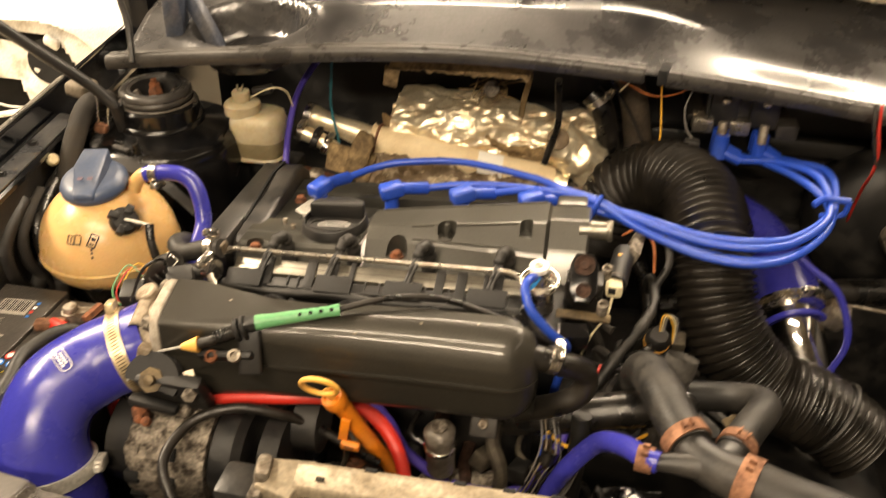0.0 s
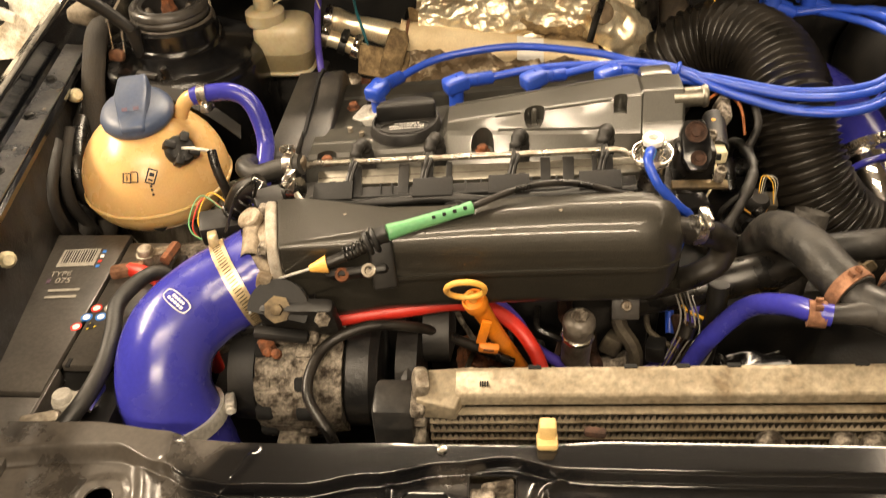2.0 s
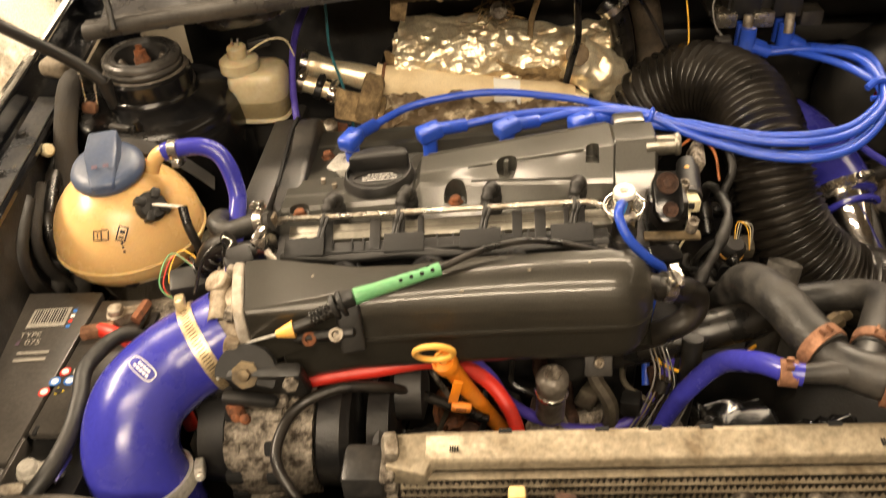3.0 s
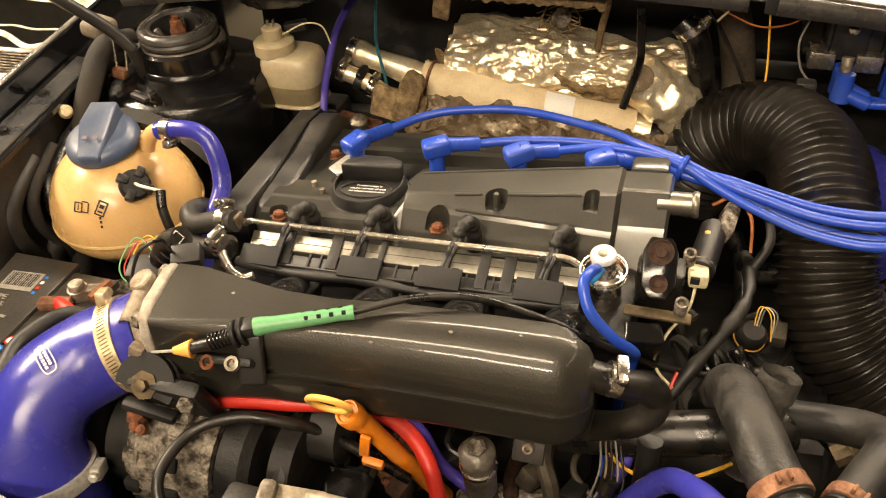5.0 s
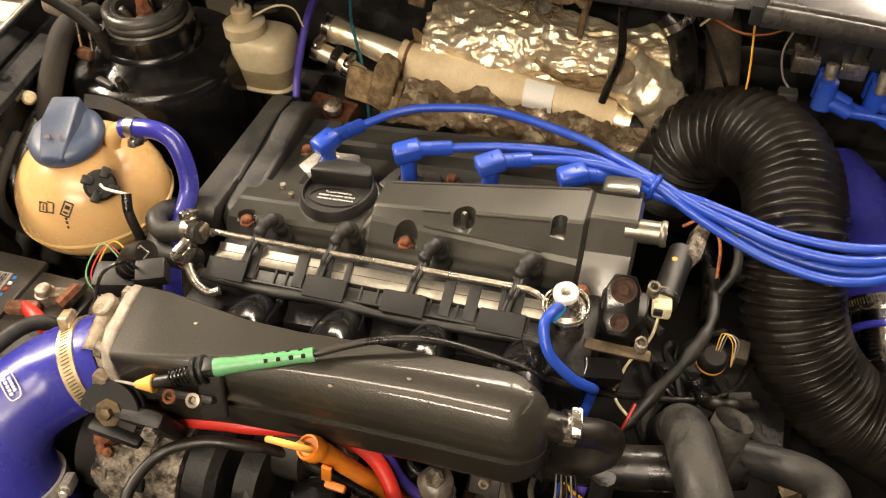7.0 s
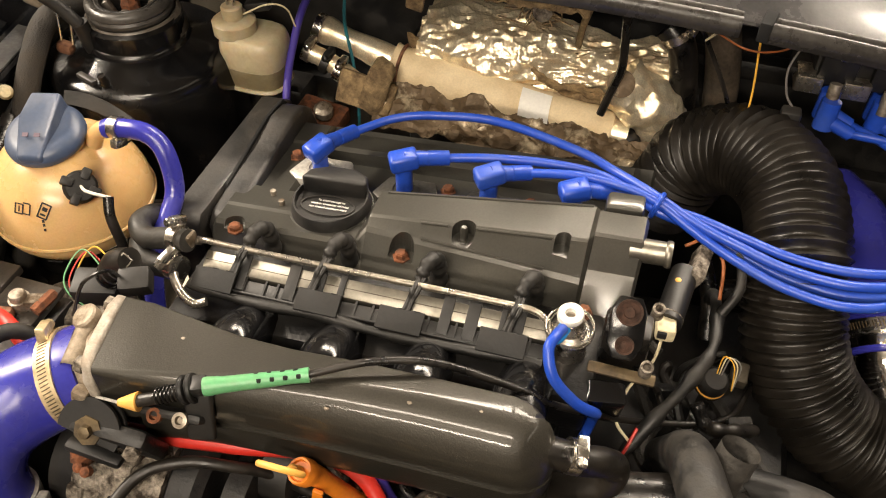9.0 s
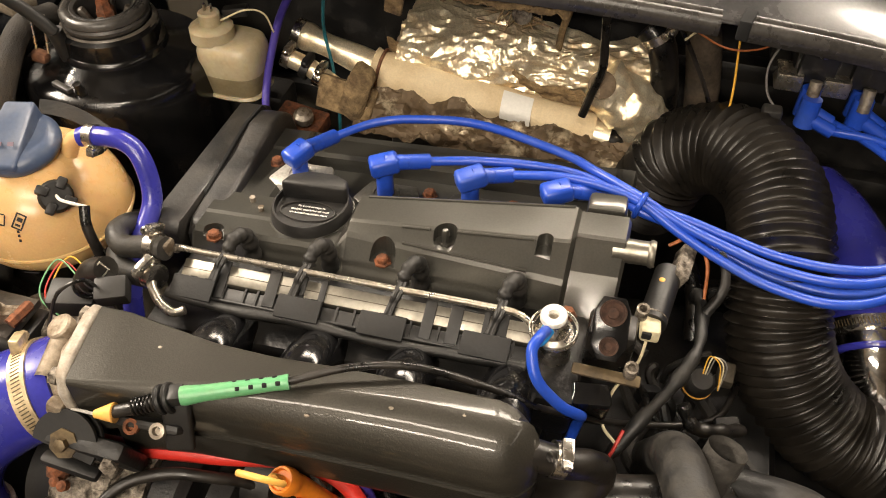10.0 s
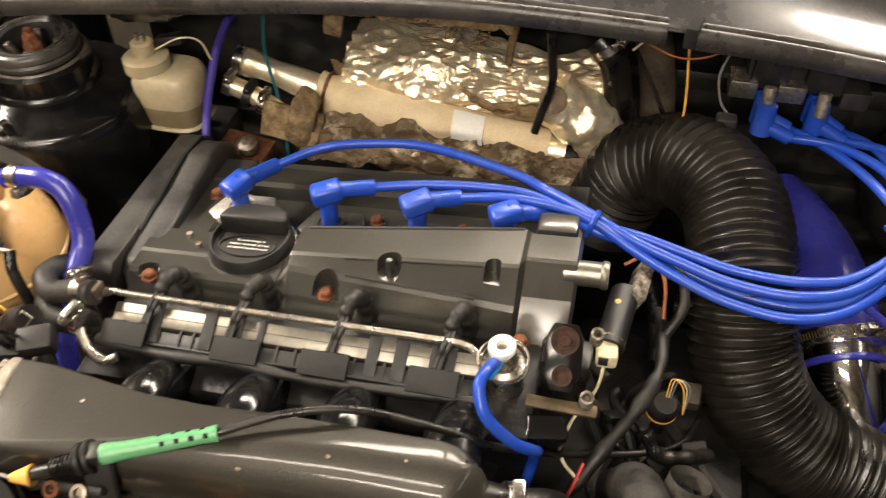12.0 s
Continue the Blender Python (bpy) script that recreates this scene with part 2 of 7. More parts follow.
M["ink"] = material("black_print", (0.012, 0.010, 0.010), 0.6, vary=0.05, bump=0)
M["white_ink"] = material("white_print", (0.80, 0.78, 0.74), 0.5, vary=0.05, bump=0)
M["red_ink"] = material("red_print", (0.55, 0.03, 0.02), 0.5, vary=0.05, bump=0)
M["blue_ink"] = material("blue_print", (0.02, 0.16, 0.55), 0.5, vary=0.05, bump=0)
M["yellow_ink"] = material("yellow_print", (0.85, 0.62, 0.03), 0.5, vary=0.05, bump=0)
M["stub_rubber"] = material("perished_grey_rubber", (0.050, 0.046, 0.040), 0.6, dirt=(0.024, 0.021, 0.018), amount=0.45, rough2=0.8, scale=60, bump=0.4)
# Bright line for the rolled wing edge: its highlight put into the colour.
M["edge_highlight"] = material("painted_edge_highlight", (0.42, 0.40, 0.36), 0.18, 0.6, dirt=(0.10, 0.095, 0.09), amount=0.35, rough2=0.3, scale=20, bump=0)
# Near-black colour standing for shade inside holes, notches, slots and joints.
M["hole"] = material("hole_shade", (0.004, 0.004, 0.004), 0.9, bump=0)
M["bare_panel"] = material("dusty_slate_metal", (0.10, 0.12, 0.17), 0.35, 0.5, dirt=(0.16, 0.16, 0.17), amount=0.4, coat=0.3)
M["concrete"] = material("pale_painted_concrete", (0.72, 0.64, 0.50), 0.45, dirt=(0.56, 0.45, 0.31), amount=0.4, scale=3, grain=60, bump=0.1)
M["ceiling"] = material("unseen_dark_ceiling", (0.115, 0.105, 0.09), 0.8, dirt=(0.08, 0.07, 0.06), amount=0.4, scale=2, grain=40, bump=0.2)
M["wall"] = material("white_garage_wall", (0.78, 0.76, 0.70), 0.7, dirt=(0.68, 0.65, 0.58), amount=0.35, scale=2, grain=40, bump=0.1)
M["dark_wall"] = material("unseen_dark_wall", (0.24, 0.22, 0.19), 0.8, dirt=(0.17, 0.15, 0.13), amount=0.4, scale=2, grain=40, bump=0.2)
M["white_car"] = material("white_car_paint", (0.80, 0.78, 0.72), 0.22, dirt=(0.7, 0.66, 0.58), amount=0.25, scale=4, coat=0.5, bump=0)
M["chrome_tube"] = material("polished_alloy_tube", (0.72, 0.70, 0.68), 0.1, 1.0, dirt=(0.5, 0.48, 0.46), amount=0.3, rough2=0.2, bump=0.02)


def finish(name, bm, mat, smooth=40):
    bmesh.ops.recalc_face_normals(bm, faces=bm.faces)
    me = bpy.data.meshes.new(name)
    bm.to_mesh(me)
    bm.free()
    me.materials.append(M[mat])
    for p in me.polygons:
        p.use_smooth = True
    me.set_sharp_from_angle(angle=radians(smooth))
    return me


def thing(name, label, category, at=(0, 0, 0), group="", kind=""):
    """An empty at the thing's base, that its parts hang from."""
    ob = new(name)
    ob.location = at
    ob.empty_display_size = 0.02
    return tagged(ob, label, category, group, kind)


def part(name, bm, mat, parent, label="", smooth=40):
    ob = new(name, finish(name, bm, mat, smooth))
    ob.parent = parent
    if parent.type == "EMPTY":
        ob.matrix_parent_inverse = Matrix.Translation(-parent.location)
    return tagged(ob, label)


def solo(name, bm, mat, label, category, group="", kind="", smooth=40):
    return tagged(new(name, finish(name, bm, mat, smooth)), label, category, group, kind)


def setting(name, bm, mat, label="", smooth=40):
    return tagged(new(name, finish(name, bm, mat, smooth)), label, "", "", "structure")


def glide(pts, steps=8):
    """Points of a smooth curve through pts."""
    P = [Vector(p) for p in pts]
    if len(P) == 2:
        return [P[0].lerp(P[1], i / steps) for i in range(steps + 1)]
    Q = [2 * P[0] - P[1], *P, 2 * P[-1] - P[-2]]
    out = []
    for i in range(len(P) - 1):
        a, b, c, d = Q[i:i + 4]
        for k in range(steps):
            s = k / steps
            out.append(0.5 * (2 * b + (c - a) * s + (2 * a - 5 * b + 4 * c - d) * s * s + (3 * b - a - 3 * c + d) * s ** 3))
    return out + [P[-1]]


def ring_frames(path):
    tang = [(path[min(i + 1, len(path) - 1)] - path[max(i - 1, 0)]).normalized() for i in range(len(path))]
    n = tang[0].orthogonal().normalized()
    frames = []
    for t in tang:
        n = (n - t * n.dot(t)).normalized()
        frames.append((n, t.cross(n)))
    return frames


def tube(pts, r, seg=14, steps=8, bm=None, hollow=0.0, caps=True, flat=1.0):
    """A round hose or rod along a curve; r a number or a function of 0..1; hollow: the wall of an open end."""
    bm = bm or bmesh.new()
    path = glide(pts, steps)
    n = len(path) - 1
    rad = r if callable(r) else (lambda u: r)
    rings = []
    for i, (p, (a, b)) in enumerate(zip(path, ring_frames(path))):
        q = rad(i / n)
        rings.append([bm.verts.new(p + a * math.cos(k * math.tau / seg) * q + b * math.sin(k * math.tau / seg) * q * flat) for k in range(seg)])
    for s, t in zip(rings, rings[1:]):
        for k in range(seg):
            bm.faces.new((s[k], s[(k + 1) % seg], t[(k + 1) % seg], t[k]))
    if caps:
        for ring, inward in ((rings[0], path[1] - path[0]), (rings[-1], path[-2] - path[-1])):
            f = bm.faces.new(ring)
            if hollow:
                bmesh.ops.inset_individual(bm, faces=[f], thickness=hollow)
                bmesh.ops.translate(bm, verts=f.verts, vec=inward.normalized() * 0.02)
    return bm


def ribbed(pts, r, depth, pitch, seg=28, bm=None):
    """A corrugated hose."""
    path = glide(pts, 30)
    length = [0.0]
    for p, q in zip(path, path[1:]):
        length.append(length[-1] + (q - p).length)
    count = int(length[-1] / pitch)
    fine, j = [], 0
    for i in range(count * 8 + 1):
        s = min(i * length[-1] / (count * 8), length[-1] - 1e-6)
        while length[j + 1] < s:
            j += 1
        fine.append(path[j].lerp(path[j + 1], (s - length[j]) / max(1e-9, length[j + 1] - length[j])))
    bm = bm or bmesh.new()
    rings = []
    for i, (p, (a, b)) in enumerate(zip(fine, ring_frames(fine))):
        q = r - depth * (0.5 - 0.5 * math.cos(i / 8 * math.tau)) ** 0.6
        rings.append([bm.verts.new(p + (a * math.cos(k * math.tau / seg) + b * math.sin(k * math.tau / seg)) * q) for k in range(seg)])
    for s, t in zip(rings, rings[1:]):
        for k in range(seg):
            bm.faces.new((s[k], s[(k + 1) % seg], t[(k + 1) % seg], t[k]))
    bm.faces.new(rings[0])
    bm.faces.new(rings[-1])
    return bm


def lathe(profile, m, seg=32, bm=None, lobes=0, lobe=0.0):
    """Turned form: profile of (radius, height), at the pose m; lobes give a grip."""
    bm = bm or bmesh.new()
    rings = []
    for r, h in profile:
        ring = []
        for k in range(seg):
            a = k * math.tau / seg
            q = r * (1 + lobe * math.cos(lobes * a)) if lobes else r
            ring.append(bm.verts.new(m @ Vector((q * math.cos(a), q * math.sin(a), h))))
        rings.append(ring)
    for s, t in zip(rings, rings[1:]):
        for k in range(seg):
            bm.faces.new((s[k], s[(k + 1) % seg], t[(k + 1) % seg], t[k]))
    bm.faces.new(rings[0])
    bm.faces.new(rings[-1])
    return bm


def aim(at, way):
    """A pose at a point whose z axis goes the given way."""
    return Matrix.Translation(at) @ Vector(way).to_track_quat("Z", "Y").to_matrix().to_4x4()


def block(at, size, bevel=0.003, turn=(0, 0, 0), bm=None, seg=2):
    """A box with rounded edges, centred at a point."""
    sub = bmesh.new()
    bmesh.ops.create_cube(sub, size=1)
    bmesh.ops.scale(sub, vec=size, verts=sub.verts)
    if bevel:
        bmesh.ops.bevel(sub, geom=sub.edges[:], offset=min(bevel, min(size) * 0.45), segments=seg, profile=0.5, affect="EDGES", clamp_overlap=True)
    bmesh.ops.transform(sub, matrix=pose(*at, *turn), verts=sub.verts)
    return merge(bm, sub)


def merge(bm, sub):
    if bm is None:
        return sub
    me = bpy.data.meshes.new("scratch")
    sub.to_mesh(me)
    sub.free()
    bm.from_mesh(me)
    bpy.data.meshes.remove(me)
    return bm


def prism(outline, low, bevel=0.003, bm=None, axis="z", seg=2):
    """A solid between a level and an outline of (x, y, top), or along x from low to high for outlines in (y, z)."""
    sub = bmesh.new()
    if axis == "z":
        a = [sub.verts.new((x, y, low)) for x, y, _ in outline]
        b = [sub.verts.new(p) for p in outline]
    else:
        a = [sub.verts.new((low[0], y, z)) for y, z in outline]
        b = [sub.verts.new((low[1], y, z)) for y, z in outline]
    n = len(a)
    sub.faces.new(a[::-1])
    sub.faces.new(b)
    for k in range(n):
        sub.faces.new((a[k], a[(k + 1) % n], b[(k + 1) % n], b[k]))
    if bevel:
        bmesh.ops.bevel(sub, geom=sub.edges[:], offset=bevel, segments=seg, profile=0.5, affect="EDGES", clamp_overlap=True)
    return merge(bm, sub)


def loft(sections, bm=None):
    bm = bm or bmesh.new()
    rings = [[bm.verts.new(p) for p in s] for s in sections]
    n = len(rings[0])
    for s, t in zip(rings, rings[1:]):
        for k in range(n):
            bm.faces.new((s[k], s[(k + 1) % n], t[(k + 1) % n], t[k]))
    bm.faces.new(rings[0])
    bm.faces.new(rings[-1])
    return bm


def ball(at, r, bm=None, squash=(1, 1, 1), seg=16):
    sub = bmesh.new()
    bmesh.ops.create_uvsphere(sub, u_segments=seg, v_segments=seg // 2, radius=r)
    bmesh.ops.transform(sub, matrix=Matrix.Translation(at) @ Matrix.Diagonal((*squash, 1)), verts=sub.verts)
    return merge(bm, sub)


def torus(m, R, r, bm=None, seg=32, ring=10, sy=1.0):
    bm = bm or bmesh.new()
    rows = []
    for i in range(seg):
        a = i * math.tau / seg
        rows.append([bm.verts.new(m @ Vector(((R + r * math.cos(b)) * math.cos(a), (R + r * math.cos(b)) * math.sin(a) * sy, r * math.sin(b)))) for b in (k * math.tau / ring for k in range(ring))])
    for i in range(seg):
        for k in range(ring):
            bm.faces.new((rows[i][k], rows[(i + 1) % seg][k], rows[(i + 1) % seg][(k + 1) % ring], rows[i][(k + 1) % ring]))
    return bm


def rough_up(bm, amount, scale, seed=0.0):
    bm.normal_update()
    for v in bm.verts:
        v.co += v.normal * amount * noise.fractal(v.co * scale + Vector((seed, seed, 0)), 1.0, 2.0, 4)
    return bm


def lean(bm):
    """The engine sits a little higher at its gearbox end."""
    for v in bm.verts:
        v.co.z += 0.075 * (v.co.x + 0.22)
    return bm


def EZ(x, y, z):
    return Vector((x, y, z + 0.075 * (x + 0.22)))


def band(m, R, parent, mat="steel", width=0.011, screw=0.0, name="hose_clamp", slots=True):
    """A worm-drive clamp round a hose, with its screw housing at the angle screw."""
    bm = lathe([(R, -width / 2), (R + 0.0012, -width / 2), (R + 0.0012, width / 2), (R, width / 2)], m, 36)
    ob = part(name, bm, mat, parent, "worm-drive steel clamp")
    a = radians(screw)
    c = m @ Vector(((R + 0.005) * math.cos(a), (R + 0.005) * math.sin(a), 0))
    t = (m.to_3x3() @ Vector((-math.sin(a), math.cos(a), 0))).normalized()
    hb = block((0, 0, 0), (0.009, width * 0.95, 0.018), 0.002)
    bmesh.ops.transform(hb, matrix=aim(c, t), verts=hb.verts)
    lathe([(0.0045, 0.008), (0.0045, 0.013), (0.003, 0.0145)], aim(c, t), 8, hb)
    part("screw", hb, mat, ob)
    if R > 0.03 and slots:
        slits = bmesh.new()
        for k in range(int(R * 2000)):
            b = k * math.tau / int(R * 2000)
            sub = block((0, 0, 0), (0.0003, 0.0010, width * 0.55), 0)
            bmesh.ops.transform(sub, matrix=m @ pose(0, 0, 0, 0, 0, math.degrees(b)) @ pose(R + 0.00125, 0, 0, 12, 0, 0), verts=sub.verts)
            merge(slits, sub)
        tagged(part("worm_slot", slits, "dull_brass", ob), kind="stuff")
    return ob


def writing(text, m, size, mat, parent, name="lettering"):
    cu = bpy.data.curves.new(name, "FONT")
    cu.body, cu.size, cu.extrude = text, size, 0.00015
    cu.align_x, cu.align_y = "CENTER", "CENTER"
    cu.materials.append(M[mat])
    ob = new(name, cu)
    ob.parent = parent
    base = Matrix.Translation(-parent.location) if parent.type == "EMPTY" else Matrix.Identity(4)
    ob.matrix_parent_inverse = base
    ob.matrix_basis = m
    return ob


def plate(m, sx, sy, mat, parent, name="print", thick=0.0004):
    bm = block((0, 0, 0), (sx, sy, thick), 0)
    bmesh.ops.transform(bm, matrix=m, verts=bm.verts)
    return part(name, bm, mat, parent)

# ---- garage and car body ----
def slab(name, x0, x1, y0, y1, z0, z1, mat, label=""):
    return setting(name, block(((x0 + x1) / 2, (y0 + y1) / 2, (z0 + z1) / 2), (x1 - x0, y1 - y0, z1 - z0), 0), mat, label)


slab("floor", -5, 5, -4, 6, -0.1, 0, "concrete", "pale painted concrete garage floor")
# Ceiling, east and south walls are unseen; greyed to dim reflections in the bay.
slab("ceiling", -5, 5, -4, 6, 2.8, 2.9, "ceiling", "unseen ceiling, greyed to dim reflections")
slab("wall_west", -5.1, -5, -4, 6, 0, 2.8, "wall", "white painted garage wall")
slab("wall_east", 5, 5.1, -4, 6, 0, 2.8, "dark_wall", "unseen wall, greyed to dim reflections")
slab("wall_north", -5, 5, 6, 6.1, 0, 2.8, "wall", "white painted garage wall")
slab("wall_south", -5, 5, -4.1, -4, 0, 2.8, "dark_wall", "unseen wall, greyed to dim reflections")

car = thing("parked_car", "black car with its bonnet taken off", "car", (0, 0.8, 0))


def FX(y):
    return -0.655 - 0.145 * (y - 0.3)


def FZ(y):
    return 0.862 + 0.02 * (y - 0.3)


def wing(sign, name):
    """Front wing: bolted flange, gutter and rolled outer edge, swept along the bay."""
    secs = []
    for i in range(25):
        y = 0.22 + i * 0.045
        ox, oz = FX(y), FZ(y)
        prof = [(0.033, -0.046), (0.0335, -0.040), (0.031, -0.0365), (0.001, -0.034), (-0.002, -0.031), (-0.001, -0.006), (0.0015, -0.001), (0.001, 0.0025), (-0.003, 0.004), (-0.009, 0.0), (-0.05, -0.03), (-0.09, -0.10), (-0.11, -0.35), (-0.105, -0.36), (-0.085, -0.11), (-0.04, -0.06), (0.01, -0.048), (0.028, -0.046)]
        secs.append([(sign * (ox + a) if sign > 0 else -(ox + a) - 0.02, y, oz + b) for a, b in prof])
    return part(name, loft(secs), "black_paint", car, "glossy black front wing")


left_wing = wing(1, "left_wing")
part("rolled_edge", tube([(FX(y) - 0.004, y, FZ(y) + 0.0035) for y in (0.24 + 0.09 * k for k in range(9))], 0.0032, 10), "edge_highlight", left_wing, "rolled wing edge with a painted highlight")
# Strip over the black flange, coloured grey for the light it reflects.
bm = loft([[(FX(y) + a, y, FZ(y) + b) for a, b in ((0.004, -0.0315), (0.030, -0.0335), (0.030, -0.0355), (0.004, -0.0335))] for y in (0.24 + 0.04 * i for i in range(18))])
part("bolted_flange", bm, "flange", left_wing, "bolted wing flange with reflected light in its colour")
right_wing = wing(-1, "right_wing")

# inner wings, bulkhead and tray that close the bay
bm = loft([[(FX(y) + a, y, b) for a, b in ((0.024, FZ(y) - 0.048), (0.036, 0.62), (0.036, 0.28), (-0.01, 0.28), (-0.01, FZ(y) - 0.07))] for y in (0.20 + 0.08 * i for i in range(14))])
part("inner_wing", bm, "bay_black", car)
part("inner_wing", block((0.66, 0.72, 0.55), (0.03, 1.05, 0.54), 0.004), "bay_black", car)
bm = block((0, 1.27, 0.58), (1.34, 0.03, 0.66), 0.004)
block((0, 1.24, 0.60), (1.2, 0.03, 0.05), 0.01, bm=bm)
block((0.25, 1.235, 0.76), (0.5, 0.03, 0.03), 0.008, bm=bm)
part("bulkhead", bm, "bay_black", car, "dark grimy bulkhead behind the engine")
part("undertray", block((0, 0.75, 0.26), (1.36, 1.1, 0.02), 0.003), "bay_black", car)
bm = block((-0.40, 0.45, 0.36), (0.1, 0.2, 0.2), 0.02)
block((-0.62, 0.52, 0.45), (0.12, 0.3, 0.34), 0.01, bm=bm)
part("chassis_leg", bm, "bay_black", car)
# rain gutter under the bonnet seal
SEAL = [(-0.672, 0.960, 0.915), (-0.60, 0.968, 0.922), (-0.534, 0.971, 0.929), (-0.41, 0.970, 0.943), (-0.286, 0.980, 0.952), (-0.168, 0.997, 0.952), (-0.054, 1.010, 0.945), (0.072, 1.018, 0.936), (0.186, 1.026, 0.924), (0.324, 1.020, 0.911), (0.46, 1.0, 0.900), (0.62, 0.96, 0.885)]
lip = glide(SEAL, 5)
LIPX = [(-0.78, 0.90, 0.90)] + [tuple(p) for p in SEAL] + [(0.78, 0.92, 0.87)]


def lip_at(x):
    for a, b in zip(lip, lip[1:]):
        if a.x <= x <= b.x:
            return a.lerp(b, (x - a.x) / (b.x - a.x))
    return lip[0] if x < lip[0].x else lip[-1]


def scuttle_point(u, v):
    """The scuttle panel rises from the seal to the windscreen, with one oval dish pressed into it."""
    x = -0.66 + 1.27 * u
    d = 0.004 + 0.236 * v
    p = lip_at(x)
    z = p.z - 0.008 + 0.46 * min(d, 0.09) + 0.26 * max(0, d - 0.09)
    z += 0.012 * math.exp(-((x - 0.02) / 0.12) ** 2) * math.exp(-((d - 0.10) / 0.05) ** 2) - 0.012 * math.exp(-((x - 0.25) / 0.14) ** 2) * math.exp(-((d - 0.07) / 0.04) ** 2)
    q = math.hypot((x + 0.492) / 0.084, (d - 0.062) / 0.046)
    z += 0.004 * math.exp(-((q - 1.08) / 0.10) ** 2) - 0.045 * smooth01((1.02 - q) / 0.22)
    return Vector((x, p.y + d, z))


def smooth01(u):
    u = max(0.0, min(1.0, u))
    return u * u * (3 - 2 * u)


seal = thing("bonnet_seal", "black ribbed rubber bonnet seal along the bulkhead edge", "seal", SEAL[6])
parts_at = 36
for piece, name in ((lip[:parts_at - 1], "long_strip"), (lip[parts_at - 1:], "short_strip")):
    secs = []
    for p in piece:
        prof = [(-0.011, -0.014), (-0.0135, -0.008), (-0.0138, -0.002), (-0.0115, 0.003), (-0.008, 0.0058), (-0.0045, 0.0058), (-0.0025, 0.003), (-0.001, 0.003), (0.001, 0.0055), (0.005, 0.0065), (0.0085, 0.004), (0.0105, -0.001), (0.0095, -0.010)]
        secs.append([(p.x, p.y + a, p.z + b) for a, b in prof])
    part(name, loft(secs), "seal", seal)
j = lip[parts_at - 1]
part("joint_clip", block((j.x, j.y, j.z - 0.002), (0.012, 0.03, 0.021), 0.002, (0, 0, -12)), "hole", seal, "dark joint sleeve")

def sheet(fn, nu, nv, thick, hole=None):
    bm = bmesh.new()
    vs = [[bm.verts.new(fn(u / nu, v / nv)) for v in range(nv + 1)] for u in range(nu + 1)]
    for u in range(nu):
        for v in range(nv):
            if hole and hole((u + 0.5) / nu, (v + 0.5) / nv):
                continue
            bm.faces.new((vs[u][v], vs[u + 1][v], vs[u + 1][v + 1], vs[u][v + 1]))
    bm.normal_update()
    loose = [v for v in bm.verts if not v.link_faces]
    bmesh.ops.delete(bm, geom=loose, context="VERTS")
    bmesh.ops.solidify(bm, geom=bm.faces[:], thickness=thick)
    return bm


part("scuttle", sheet(scuttle_point, 150, 60, 0.002), "scuttle_paint", car, "glossy black scuttle panel with an oval dish", 120)
part("wiper_spindle", lathe([(0.016, -0.01), (0.016, 0.006), (0.009, 0.010), (0.009, 0.02), (0.005, 0.022)], aim(scuttle_point(0.425, 0.52) + Vector((0, 0, 0.002)), (0, -0.4, 0.9)), 20), "rubber", car)


def screen_point(u, v):
    x = -0.66 + 1.32 * u
    return Vector((x * (1 - 0.14 * v), 1.20 + 0.60 * v + 0.05 * (1 - (x / 0.66) ** 2) * -1, 1.02 + 0.42 * v))


part("windscreen", sheet(screen_point, 20, 12, 0.005), "glass", car, "dark laminated windscreen")
part("roof", sheet(lambda u, v: Vector(((-0.57 + 1.14 * u), 1.78 + 0.9 * v, 1.435 + 0.05 * math.sin(3.14 * u) + 0.02 * math.sin(3.14 * v))), 12, 8, 0.02), "black_paint", car)
for sx in (-1, 1):
    part("pillar", tube([(sx * 0.67, 1.16, 0.99), (sx * 0.63, 1.45, 1.22), (sx * 0.57, 1.80, 1.44)], 0.03, 10), "black_paint", car)
    part("door_side", block((sx * 0.76, 1.85, 0.62), (0.06, 1.35, 0.75), 0.02), "black_paint", car)
hinge = block((-0.598, 1.03, 0.955), (0.028, 0.05, 0.10), 0.006, (18, 8, 10))
block((-0.562, 1.035, 0.95), (0.02, 0.02, 0.12), 0.004, (0, -24, 0), hinge)
block((-0.61, 1.02, 0.90), (0.05, 0.04, 0.012), 0.003, (8, 0, 0), hinge)
part("bonnet_hinge", hinge, "bare_panel", car, "slate-grey pressed bonnet hinge")
part("washer_tube", tube([(-0.632, 0.95, 0.915), (-0.637, 0.965, 0.96), (-0.645, 0.97, 1.0), (-0.64, 0.98, 1.06)], 0.0045, 8), "plastic_grey", car)

stay = thing("bonnet_stay", "black steel bonnet stay standing in its bracket", "stay rod", (-0.665, 0.94, 0.86))
part("rod", tube([(-0.648, 0.915, 0.862), (-0.676, 0.905, 0.898), (-0.75, 0.86, 0.985), (-0.93, 0.75, 1.21)], 0.0075, 12), "plastic", stay)
part("pivot", tube([(-0.648, 0.915, 0.865), (-0.645, 0.925, 0.81)], 0.009, 12), "plastic", stay)
bm = tube([(-0.700, 0.935, 0.884), (-0.680, 0.922, 0.882), (-0.677, 0.918, 0.872), (-0.677, 0.910, 0.835)], 0.0018, 8)
tube([(-0.661, 0.922, 0.878), (-0.664, 0.912, 0.835)], 0.0018, 8, bm=bm)
part("bracket_wire", bm, "steel", stay)
part("rubber_foot", block((-0.673, 0.909, 0.832), (0.02, 0.014, 0.014), 0.005, (0, 10, 0)), "copper", stay, "faded pink rubber foot")

